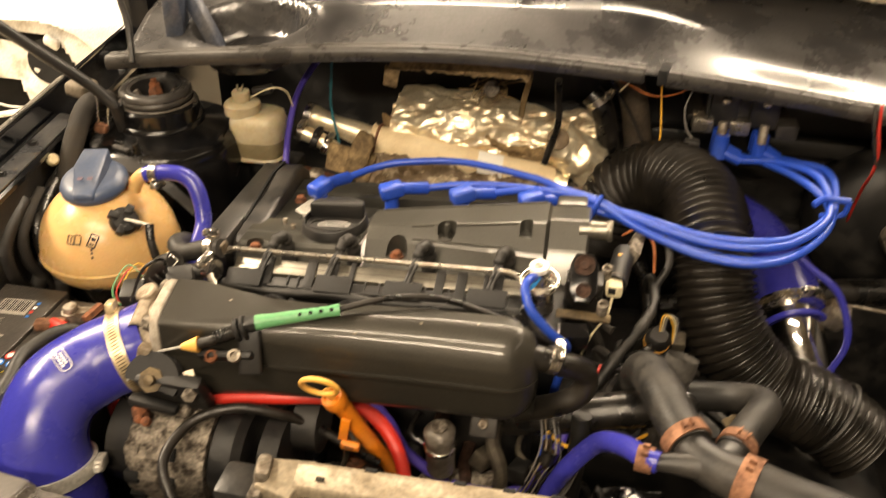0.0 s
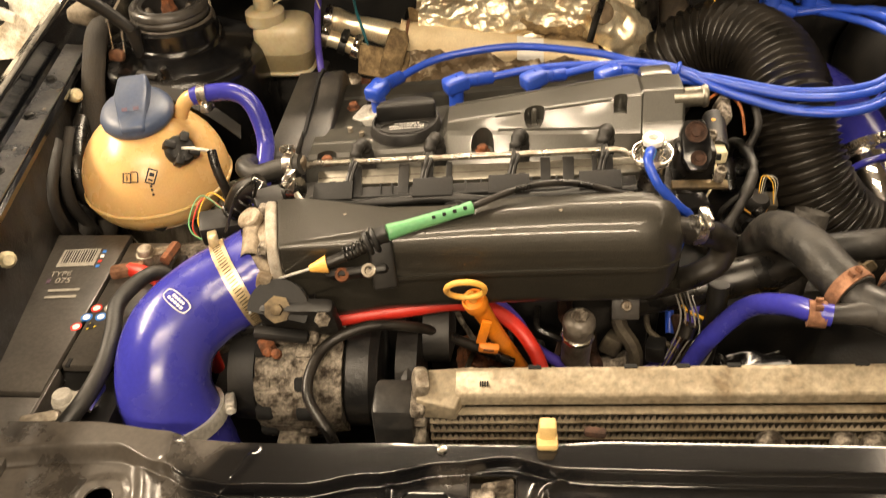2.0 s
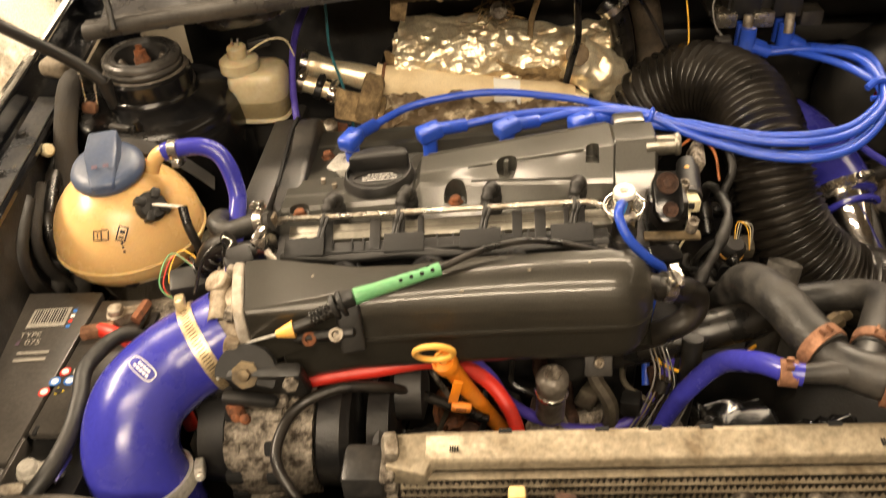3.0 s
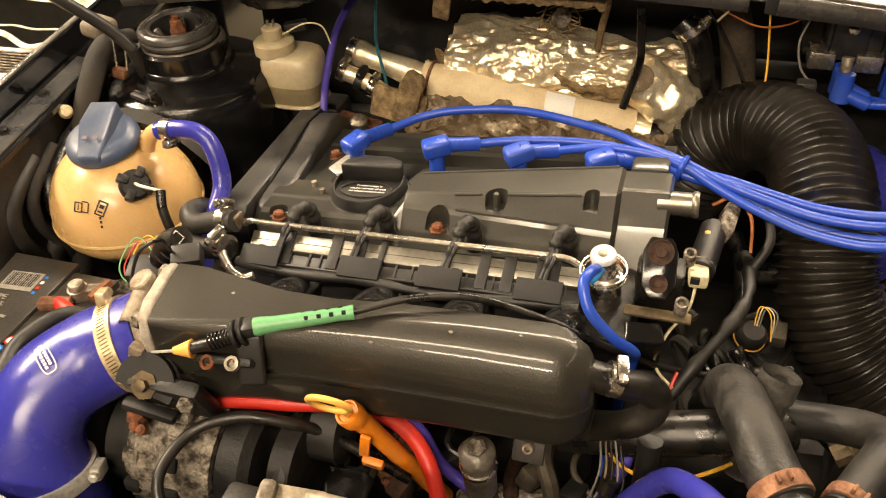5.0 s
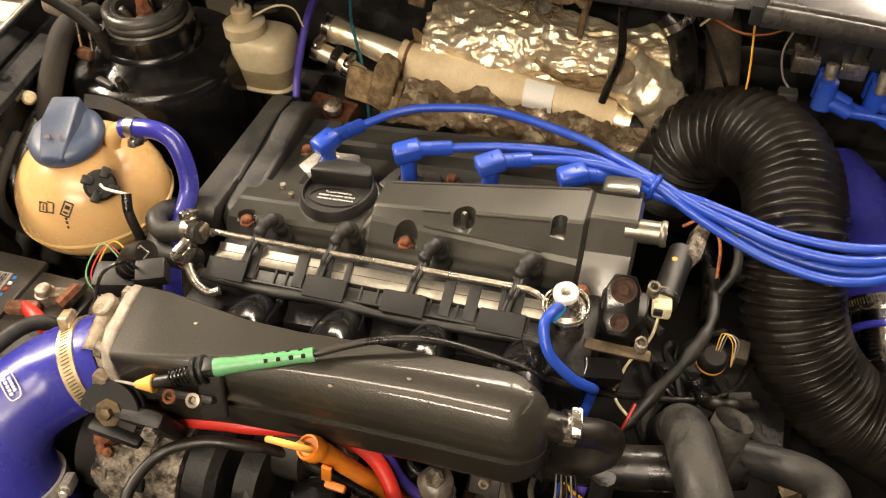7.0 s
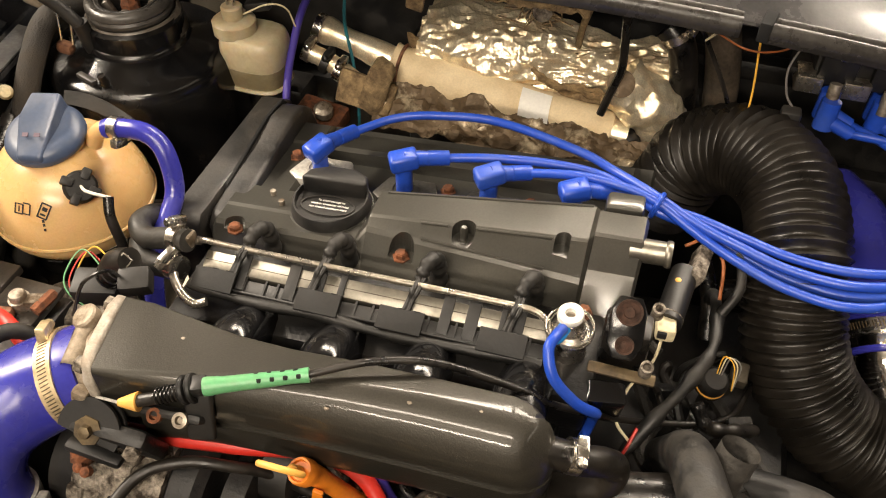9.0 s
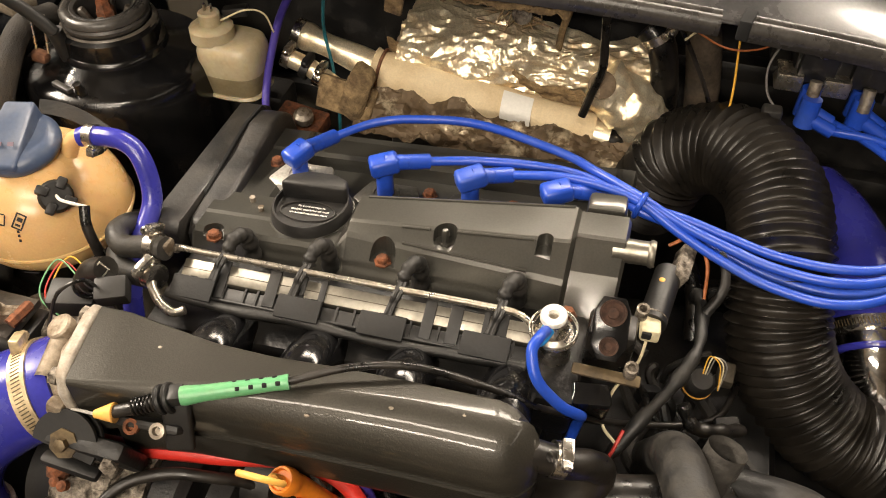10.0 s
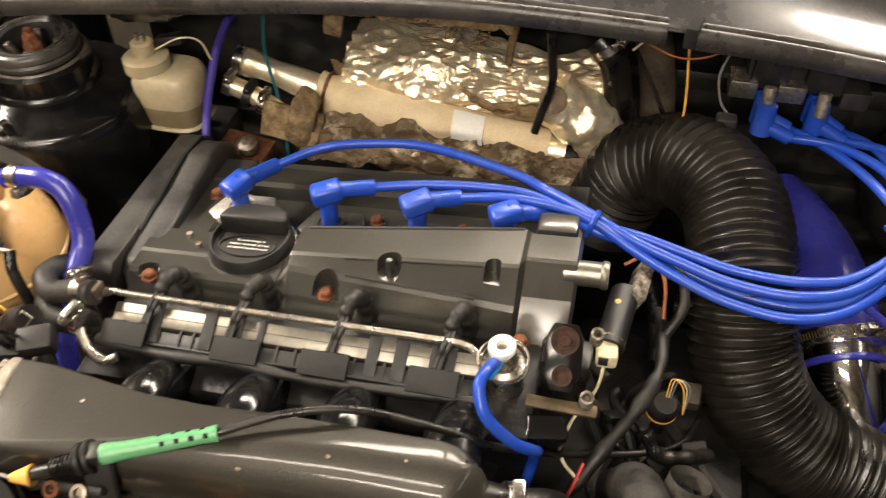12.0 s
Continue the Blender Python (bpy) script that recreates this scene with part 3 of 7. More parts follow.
# wing flange furniture
part("buffer", block((-0.716, 0.946, 0.872), (0.036, 0.036, 0.022), 0.008, (0, 8, -8), seg=3), "pale_rubber", car, "dusty pale rubber buffer")
for y in (0.52, 0.64, 0.745, 0.827):
    bm = lathe([(0.0075, 0), (0.0075, 0.0012), (0.005, 0.0014), (0.005, 0.005), (0.003, 0.006)], aim((FX(y) + 0.012, y, FZ(y) - 0.0325), (0.05, 0, 1)), 8)
    part("wing_bolt", bm, "bay_black", car)
rnd = random.Random(11)
for k in range(7):
    y = 0.60 + 0.042 * k + rnd.uniform(-0.008, 0.008)
    bm = ball((FX(y) + rnd.uniform(0.004, 0.028), y, FZ(y) - 0.0322), rnd.uniform(0.0012, 0.003), None, (0.8, 1.4, 0.12), 8)
    part("paint_chip", rough_up(bm, 0.001, 300, k), "cast", left_wing)
for y, x, z in ((0.827, -0.697, 0.820), (0.56, -0.662, 0.79)):
    bm = lathe([(0.0065, -0.012), (0.0085, 0.004), (0.005, 0.010)], aim((x, y, z), (0.7, -0.6, 0.4)), 12)
    part("side_plug", bm, "cream", car, "cream plastic plug")
# loom and pipes along the inner wing
loom = thing("wing_loom", "dusty cloth-wrapped wiring loom along the inner wing", "wiring loom", (-0.66, 0.8, 0.7))
part("sheath", tube([(-0.700, 0.975, 0.845), (-0.690, 0.915, 0.862), (-0.685, 0.870, 0.840), (-0.681, 0.832, 0.803), (-0.676, 0.79, 0.73), (-0.67, 0.72, 0.64)], 0.0135, 14), "loom_cloth", loom)
part("sheath", tube([(-0.694, 0.82, 0.79), (-0.690, 0.76, 0.725), (-0.68, 0.66, 0.66), (-0.68, 0.5, 0.63)], 0.014, 14), "rubber_dusty", loom)
part("thin_pipe", tube([(-0.70, 0.875, 0.815), (-0.698, 0.76, 0.775), (-0.695, 0.62, 0.745), (-0.69, 0.45, 0.73)], 0.004, 8), "plastic", loom)

for k, (dy, x, r, m) in enumerate(((0.0, -0.690, 0.011, "rubber_dusty"), (0.03, -0.684, 0.007, "loom_cloth"), (0.055, -0.680, 0.009, "rubber"), (-0.05, -0.686, 0.006, "rubber"))):
    part("sheath", tube([(x + 0.012, 0.74 + dy, 0.60), (x + 0.006, 0.70 + dy, 0.70), (x + 0.004, 0.685 + dy, 0.745), (x, 0.70 + dy, 0.775), (x - 0.012, 0.76 + dy, 0.795)], r, 12), m, loom)

# slam panel across the nose
def along(pts, x):
    """A smooth line through plan points, at x."""
    if x <= pts[0][0]:
        return pts[0][1]
    for (x0, y0), (x1, y1) in zip(pts, pts[1:]):
        if x <= x1:
            return y0 + (y1 - y0) * smooth01((x - x0) / (x1 - x0))
    return pts[-1][1]


FOLD = [(-0.62, 0.384), (-0.554, 0.390), (-0.508, 0.392), (-0.466, 0.375), (-0.434, 0.361), (-0.403, 0.356), (-0.351, 0.357), (-0.295, 0.368), (-0.234, 0.380), (-0.189, 0.386), (-0.145, 0.377), (-0.06, 0.377), (0.7, 0.380)]
BACK = [(-0.62, 0.415), (-0.539, 0.416), (-0.473, 0.409), (-0.440, 0.401), (-0.40, 0.399), (-0.18, 0.400), (-0.10, 0.405), (0.7, 0.406)]


def panel_point(u, v):
    """The pressed panel: a flange behind the fold, a ramp down, a flat with stiffening ribs, a tongue round the left hole."""
    x = -0.66 + 1.30 * u
    back, crease = along(BACK, x), along(FOLD, x)
    ramp = 0.0115 - 0.0065 * smooth01((x + 0.52) / 0.06) + 0.003 * smooth01((x + 0.16) / 0.05)
    foot = crease - ramp - 0.001
    if v < 0.6:
        y = 0.20 + (foot - 0.20) * v / 0.6
    elif v < 0.8:
        y = foot + (crease + 0.001 - foot) * (v - 0.6) / 0.2
    else:
        y = crease + 0.001 + (back - crease - 0.001) * (v - 0.8) / 0.2
    s = crease - y
    z = 0.736 - 0.013 * smooth01(s / ramp)
    low = smooth01((s - ramp * 0.4) / 0.006)
    for cx, slope, curl, w, h in ((-0.4745, 0.30, 0.0, 0.0075, 0.0060), (-0.282, -0.04, 0.0, 0.0032, 0.0040), (-0.166, 0.0, 0.018, 0.0045, 0.0045)):
        c = cx + slope * (0.360 - y) + curl * math.exp(-max(0.0, s - ramp) / 0.008)
        z += h * low * math.exp(-abs((x - c) / w) ** 3)
    up = smooth01((-s - 0.001) / 0.003)
    for x0, y0, x1, y1 in ((-0.463, 0.375, -0.456, 0.398), (-0.402, 0.356, -0.389, 0.388)):
        q = (y - y0) / (y1 - y0)
        c = x0 + (x1 - x0) * q
        z += 0.0022 * up * math.exp(-abs((x - c) / 0.0028) ** 2) * (1 - smooth01((q - 0.8) / 0.25))
    r = math.hypot(max(0.0, abs(x + 0.508) - 0.006), max(0.0, abs(y - 0.338) - 0.012))
    z += 0.0022 * (1 - smooth01((r - 0.0145) / 0.003)) * low
    z -= 0.002 * smooth01((0.005 - (back - y)) / 0.005) ** 2
    if v > 0.985:
        z -= 0.010
    return Vector((x, y, z))


def cut_out(bm, tool, smooth=35):
    """The mesh with another mesh cut out of it."""
    body = new("scratch_body", finish("scratch_body", bm, "cover", smooth))
    knife = new("scratch_tool", finish("scratch_tool", tool, "cover", smooth))
    mod = body.modifiers.new("cut", "BOOLEAN")
    mod.operation, mod.object, mod.solver = "DIFFERENCE", knife, "EXACT"
    got = bpy.data.meshes.new_from_object(body.evaluated_get(bpy.context.evaluated_depsgraph_get()))
    out = bmesh.new()
    out.from_mesh(got)
    for ob in (body, knife):
        bpy.data.objects.remove(ob)
    bpy.data.meshes.remove(got)
    return out


def rounded(cx, cy, a, b, r, n=8):
    """Outline of a rounded rectangle or oval."""
    out = []
    for qx, qy, a0 in ((1, 1, 0), (-1, 1, 90), (-1, -1, 180), (1, -1, 270)):
        for k in range(n + 1):
            t = radians(a0 + 90 * k / n)
            out.append((cx + qx * (a - r) + r * math.cos(t), cy + qy * (b - r) + r * math.sin(t)))
    return out


PANEL_HOLES = ((-0.508, 0.345, 0.0115, 0.0115, 0.0114), (-0.399, 0.3465, 0.0165, 0.0065, 0.006), (-0.2515, 0.3515, 0.0185, 0.0075, 0.007), (-0.200, 0.364, 0.0185, 0.0125, 0.004))
knives = bmesh.new()
for cx, cy, a, b, r in PANEL_HOLES:
    prism([(x, y, 0.76) for x, y in rounded(cx, cy, a, b, r)], 0.70, 0, knives)
slam = part("slam_panel", cut_out(sheet(panel_point, 420, 80, 0.0014), knives), "slam_paint", car, "glossy black pressed slam panel", 60)
for cx, cy, a, b, r in PANEL_HOLES:
    lift = 0.0022 if cx < -0.45 else 0.0
    ring = [Vector((x, y, 0.7230 + lift)) for x, y in rounded(cx, cy, a + 0.0004, b + 0.0004, r)]
    part("hole_edge", tube(ring + ring[:1], 0.0009, 6, 2), "slam_paint", slam)
bm = block((-0.02, 0.31, 0.66), (1.28, 0.2, 0.012), 0.003)
part("lower_crossmember", bm, "bay_black", car)
bm = block((-0.208, 0.360, 0.712), (0.020, 0.018, 0.012), 0.003)
block((-0.196, 0.371, 0.714), (0.026, 0.006, 0.014), 0.002, (0, 0, 12), bm)
block((-0.190, 0.362, 0.706), (0.014, 0.020, 0.006), 0.002, bm=bm)
part("latch_plate", bm, "cast", car, "dull metal bonnet latch plate")
part("panel_bolt", lathe([(0.004, 0), (0.004, 0.004), (0.002, 0.005)], pose(-0.240, 0.390, 0.735), 8), "steel", car)
bm = block((-0.157, 0.403, 0.747), (0.014, 0.012, 0.02), 0.003)
block((-0.157, 0.399, 0.739), (0.017, 0.016, 0.008), 0.003, bm=bm)
part("yellow_clip", bm, "clip_yellow", car, "pale yellow plastic clip")
part("red_clip", block((-0.118, 0.412, 0.734), (0.018, 0.008, 0.008), 0.003, (0, 0, -8)), "dull_rust", car)
part("nose_panel", block((-0.02, 0.19, 0.52), (1.3, 0.03, 0.42), 0.01), "black_paint", car)

# ---- engine ----
engine = thing("engine", "grimy dark engine block with its cylinder head", "engine", (-0.2, 0.8, 0.28))
for nm, at, size, bev in (("block", (-0.215, 0.80, 0.53), (0.40, 0.30, 0.46), 0.02), ("cylinder_head", (-0.215, 0.71, 0.745), (0.40, 0.13, 0.05), 0.008), ("side_cover", (-0.215, 0.645, 0.66), (0.36, 0.05, 0.14), 0.012), ("bell_housing", (0.08, 0.80, 0.47), (0.22, 0.26, 0.32), 0.05)):
    part(nm, rough_up(lean(block(at, size, bev)), 0.002, 30), "bay_black", engine)
# lumpy castings and brackets in the dark below the inlet
for at, size, mat in (((-0.10, 0.56, 0.60), (0.09, 0.06, 0.09), "cast"), ((-0.02, 0.58, 0.56), (0.08, 0.06, 0.10), "bay_black"), ((0.08, 0.60, 0.57), (0.09, 0.07, 0.07), "turret"), ((-0.21, 0.60, 0.62), (0.05, 0.05, 0.05), "rust"), ((-0.255, 0.555, 0.60), (0.05, 0.05, 0.06), "bay_black"), ((0.16, 0.56, 0.59), (0.06, 0.06, 0.09), "turret"), ((0.11, 0.545, 0.615), (0.03, 0.03, 0.05), "fins"), ((-0.055, 0.540, 0.625), (0.035, 0.025, 0.04), "dull_brass"), ((0.03, 0.545, 0.63), (0.05, 0.03, 0.05), "cast")):
    bm = block(at, size, 0.012, (10, 8, 15), seg=3)
    bmesh.ops.subdivide_edges(bm, edges=bm.edges[:], cuts=3, use_grid_fill=True)
    part("casting", rough_up(bm, 0.009, 55, at[0] * 9), mat, engine)
bm = lathe([(0.0145, 0), (0.0145, 0.052), (0.0155, 0.053), (0.0155, 0.060), (0.012, 0.064), (0.008, 0.066)], aim((-0.120, 0.558, 0.667), (0, -0.15, 1)), 24)
part("canister", rough_up(bm, 0.0006, 90), "sleeve", engine)
part("canister_ring", lathe([(0.0152, 0.036), (0.0162, 0.037), (0.0162, 0.041), (0.0152, 0.042)], aim((-0.120, 0.558, 0.667), (0, -0.15, 1)), 24), "steel", engine)
part("canister_cap", lathe([(0.008, 0), (0.0085, 0.005), (0.005, 0.008)], aim((-0.120, 0.548, 0.731), (0, -0.15, 1)), 6), "cast", engine)
bm = block((-0.078, 0.555, 0.742), (0.026, 0.004, 0.03), 0.004, (-30, 0, 0))
part("bracket_tab", bm, "plastic_grey", engine)
part("tab_bolt", lathe([(0.005, 0), (0.005, 0.003), (0.0042, 0.004), (0.0025, 0.004), (0.002, 0.001), (0, 0.001)], aim((-0.078, 0.551, 0.744), (0, -1, 0.6)), 14), "alloy", engine)

# valve cover: one casting, lofted along the engine, with wells bored for its bolts
def cover_section(x):
    """Outline of the cover across the engine, at x: front foot, front face, creases, ridge, valley and rear bank."""
    w = smooth01((x + 0.262) / 0.010) * (1 - smooth01((x + 0.0465) / 0.004))
    u = max(0.0, min(1.0, (x + 0.262) / 0.215))
    end = smooth01((x + 0.0465) / 0.004)
    front = 0.748 + w * (0.014 - 0.016 * u) + 0.012 * end
    crease_z = 0.797 + w * (0.010 - 0.005 * u) + 0.003 * end
    flat = 0.796 * (1 - end) + 0.829 * end
    ridge_b = flat + w * (0.017 + 0.020 * u)
    ridge_f = flat + w * (0.015 + 0.021 * u)
    yf = 0.773 - 0.008 * u + 0.013 * end
    mid_y = (front + 0.004 + yf) / 2
    mid_z = (crease_z + ridge_f) / 2 - 0.0005
    back = 0.809 + 0.005 * u
    lug = smooth01((x + 0.040) / 0.003) * (1 - smooth01((x + 0.007) / 0.003))
    bank = smooth01((x + 0.357) / 0.006) * (1 - smooth01((x + 0.02) / 0.006))
    valley = 0.787 - 0.019 * smooth01((x + 0.360) / 0.008)
    return [(0.716, 0.742), (0.716, 0.757), (0.722, 0.762), (0.738, 0.770), (front, crease_z - 0.004), (front + 0.004, crease_z), (mid_y, mid_z), (yf, ridge_f), (yf + 0.004, ridge_f + 0.001), (back - 0.002, ridge_b), (back, ridge_b - 0.002), (back + 0.002, valley + (0.026 * lug)), (0.842, valley + 0.024 * lug), (0.846, valley), (0.896, valley - 0.002), (0.899, valley + 0.012 * bank), (0.905, valley + 0.014 * bank), (0.932, valley + 0.012 * bank), (0.938, 0.782), (0.942, 0.757), (0.945, 0.742)]


def bored(bm, wells):
    """The mesh with round wells cut into it from above."""
    cutters = bmesh.new()
    for x, y, r, z, run in wells:
        shape = [(x + r * math.cos(a), y + r * math.sin(a)) for a in (k * math.pi / 12 for k in range(13))]
        shape += [(x + r * math.cos(a), y - run + r * math.sin(a)) for a in (math.pi + k * math.pi / 12 for k in range(0 if run else 1, 13 if run else 12))]
        prism([EZ(px, py, 0.90) for px, py in shape], z + 0.075 * (x + 0.22), 0, cutters)
    return cut_out(bm, cutters)


marks = sorted({-0.412, -0.408, -0.40, -0.38, -0.360, -0.357, -0.351, -0.33, -0.30, -0.28, -0.264, -0.262, -0.2585, -0.2565, -0.2525, -0.25, -0.23, -0.21, -0.19, -0.17, -0.15, -0.13, -0.11, -0.09, -0.07, -0.055, -0.0475, -0.0465, -0.0445, -0.0425, -0.040, -0.037, -0.02, -0.014, -0.0075, -0.004, -0.001, 0.002})
cover = loft([[(x, y, z if i in (0, 20) else z - (0.006 if x in (-0.412, 0.002) else 0)) for i, (y, z) in enumerate(cover_section(x))] for x in marks])
cover = bored(lean(cover), [(-0.214, 0.752, 0.0125, 0.786, 0.03), (-0.158, 0.768, 0.0110, 0.806, 0), (-0.068, 0.768, 0.0068, 0.816, 0.014), (-0.037, 0.728, 0.0135, 0.782, 0.03), (-0.387, 0.748, 0.011, 0.788, 0.03)])
sharp = [e for e in cover.edges if len(e.link_faces) == 2 and e.calc_face_angle(0) > 0.42]
bmesh.ops.bevel(cover, geom=sharp, offset=0.0022, segments=3, profile=0.5, affect="EDGES", clamp_overlap=True)
extra = lathe([(0.0445, 0.745), (0.0435, 0.790), (0.042, 0.7965), (0.039, 0.797)], pose(-0.302, 0.795, 0), 40)
lathe([(0.013, 0.75), (0.0125, 0.801), (0.010, 0.803)], pose(-0.247, 0.774, 0), 16, extra)
for lift, spot, spans in ((0.0003, 5, ((-0.197, -0.080),)), (0.0003, 7, ((-0.20, -0.173), (-0.147, -0.077))), (0.0002, 9, ((-0.245, -0.049),))):
    for x0, x1 in spans:
        run = [(x, *cover_section(x)[spot]) for x in (x0 + (x1 - x0) * k / 5 for k in range(6))]
        tube([(x, y, z + lift) for x, y, z in run], 0.0015, 8, 3, extra)
cover = merge(cover, lean(extra))
vc = part("valve_cover", cover, "cover", engine, "gunmetal painted valve cover with a raised wedge", smooth=9)
part("end_lug", lean(block((-0.022, 0.834, 0.808), (0.036, 0.026, 0.036), 0.005)), "cover", vc)


def bolt(x, y, z, r=0.006, mat="rust", tall=0.006, way=(0, 0, 1)):
    bm = lathe([(r * 1.45, 0), (r * 1.4, 0.0015), (r, 0.0018), (r, tall), (r * 0.7, tall + 0.0015)], aim(EZ(x, y, z), way), 6)
    return part("cover_bolt", bm, mat, vc)


for x, y, z in ((-0.387, 0.748, 0.788), (-0.214, 0.752, 0.786), (-0.037, 0.728, 0.782), (-0.375, 0.872, 0.786), (-0.204, 0.874, 0.767), (-0.115, 0.872, 0.767)):
    bolt(x, y, z)
bolt(-0.247, 0.774, 0.8025, 0.008, "cover", 0.004)
for x, y, z in ((-0.158, 0.768, 0.806),):
    bolt(x, y, z, 0.0035, "cover", 0.016)
for x, y in ((-0.367, 0.797), (-0.352, 0.785)):
    part("stud", tube([EZ(x, y, 0.79), EZ(x, y, 0.802)], 0.003, 8), "alloy", vc)
SP = aim(EZ(-0.010, 0.783, 0.816), (1, 0, 0.075))
bm = lathe([(0.0112, 0.0), (0.0108, 0.024), (0.0108, 0.030), (0.0122, 0.0315), (0.0124, 0.034), (0.0112, 0.0362), (0.0096, 0.0362), (0.0092, 0.028), (0.0092, 0.004)], SP, 28)
part("breather_spout", bm, "bar", vc, "bare alloy breather spout")

# filler cap
cap = part("oil_filler_cap", lean(lathe([(0.0405, 0.795), (0.0405, 0.799), (0.0395, 0.802), (0.0385, 0.8075), (0.0375, 0.809), (0.0358, 0.809), (0.0345, 0.803), (0.0, 0.8025)], pose(-0.302, 0.795, 0), 48)), "plastic", engine, "black plastic oil filler cap with a raised grip")
grip = prism([(-0.337, 0.803, 0.823), (-0.267, 0.805, 0.823), (-0.271, 0.820, 0.821), (-0.288, 0.829, 0.820), (-0.315, 0.829, 0.820), (-0.333, 0.819, 0.821)], 0.800, 0.004, seg=3)
part("grip", lean(grip), "plastic", cap)
bm = torus(Matrix.Translation(EZ(-0.302, 0.786, 0.8040)) @ pose(0, 0, 0, 0, -4.3, 0), 0.028, 0.0009, None, 40, 6, 0.5)
part("raised_rim", bm, "plastic_grey", cap)
for i, words in enumerate(("To avoid damage to", "catalytic converter oil must", "not exceed maximum mark")):
    writing(words, Matrix.Translation(EZ(-0.300, 0.792 - i * 0.0050, 0.8047)) @ pose(0, 0, 0, 0, -4.3, 0), 0.0036, "white_ink", cap)

# timing cover
bm = prism([(0.742, 0.62), (0.742, 0.790), (0.750, 0.799), (0.955, 0.799), (0.966, 0.790), (0.966, 0.62)], (-0.458, -0.424), 0.003, axis="x")
tc = part("timing_cover", lean(bm), "plastic_grey", engine, "matt dark grey timing belt cover")
bm = prism([(0.750, 0.68), (0.752, 0.782), (0.765, 0.794), (0.86, 0.803), (0.905, 0.812), (0.935, 0.808), (0.955, 0.792), (0.966, 0.76), (0.968, 0.68)], (-0.4225, -0.392), 0.006, axis="x", seg=3)
part("rear_shell", lean(bm), "plastic_grey", tc, "dark grey inner belt shell", 60)
part("shell_rib", lean(prism([(0.760, 0.74), (0.80, 0.798), (0.90, 0.813), (0.94, 0.81), (0.96, 0.78), (0.96, 0.74)], (-0.4245, -0.4205), 0.001, axis="x")), "hole", tc)

# coil plates, plug boots and leads
PLUGS = [(-0.341, 0.857), (-0.247, 0.857), (-0.156, 0.853), (-0.071, 0.849)]
for i, (x, y) in enumerate(PLUGS):
    top = 0.789 if i == 0 else 0.777
    pl = prism([(x + dx, y + dy, top) for dx, dy in ((-0.033, -0.012), (-0.02, -0.022), (0.02, -0.022), (0.036, 0.002), (0.03, 0.018), (-0.022, 0.018))], 0.762, 0.003)
    lathe([(0.0155, top - 0.007), (0.0155, top + 0.0015), (0.0125, top + 0.0015), (0.0125, top - 0.007)], pose(x, y, 0), 24, pl)
    part("coil_plate", lean(pl), "bright_band" if i == 0 else "plug_plate", engine, "pale alloy plug plate" if i == 0 else "")

TIE = (0.006, 0.857, 0.822)
LEADS = [
    [(-0.3205, 0.9000, 0.8000), (-0.2800, 0.927, 0.8090), (-0.2337, 0.9366, 0.8161), (-0.1674, 0.940, 0.8204), (-0.0792, 0.9171, 0.8211), (-0.0387, 0.8991, 0.8190), (0.004, 0.865, 0.8270)],
    [(-0.2090, 0.8765, 0.8110), (-0.158, 0.883, 0.818), (-0.10, 0.893, 0.8175), (-0.05, 0.892, 0.816), (0.002, 0.862, 0.820)],
    [(-0.1230, 0.8745, 0.8150), (-0.073, 0.8690, 0.829), (-0.03, 0.8655, 0.8300), (0.006, 0.856, 0.8270)],
    [(-0.0390, 0.8665, 0.8190), (-0.012, 0.864, 0.8225), (0.008, 0.853, 0.8190)],
]
LOOP = [(0.046, 0.845, 0.816), (0.087, 0.832, 0.808), (0.131, 0.8195, 0.803), (0.183, 0.812, 0.806), (0.229, 0.826, 0.813), (0.268, 0.868, 0.830)]
ENDS = [[(0.268, 0.945, 0.846), (0.236, 1.012, 0.830), (0.192, 1.046, 0.812)], [(0.256, 0.947, 0.836), (0.225, 1.020, 0.822), (0.192, 1.066, 0.810)], [(0.290, 0.957, 0.836), (0.282, 1.020, 0.826), (0.246, 1.058, 0.808)], [(0.284, 0.967, 0.826), (0.272, 1.036, 0.818), (0.246, 1.078, 0.806)]]
SPREAD = [(0.0, 0.0, 0.007), (0.004, 0.016, 0.004), (0.0, -0.010, -0.002), (0.006, 0.006, -0.008)]
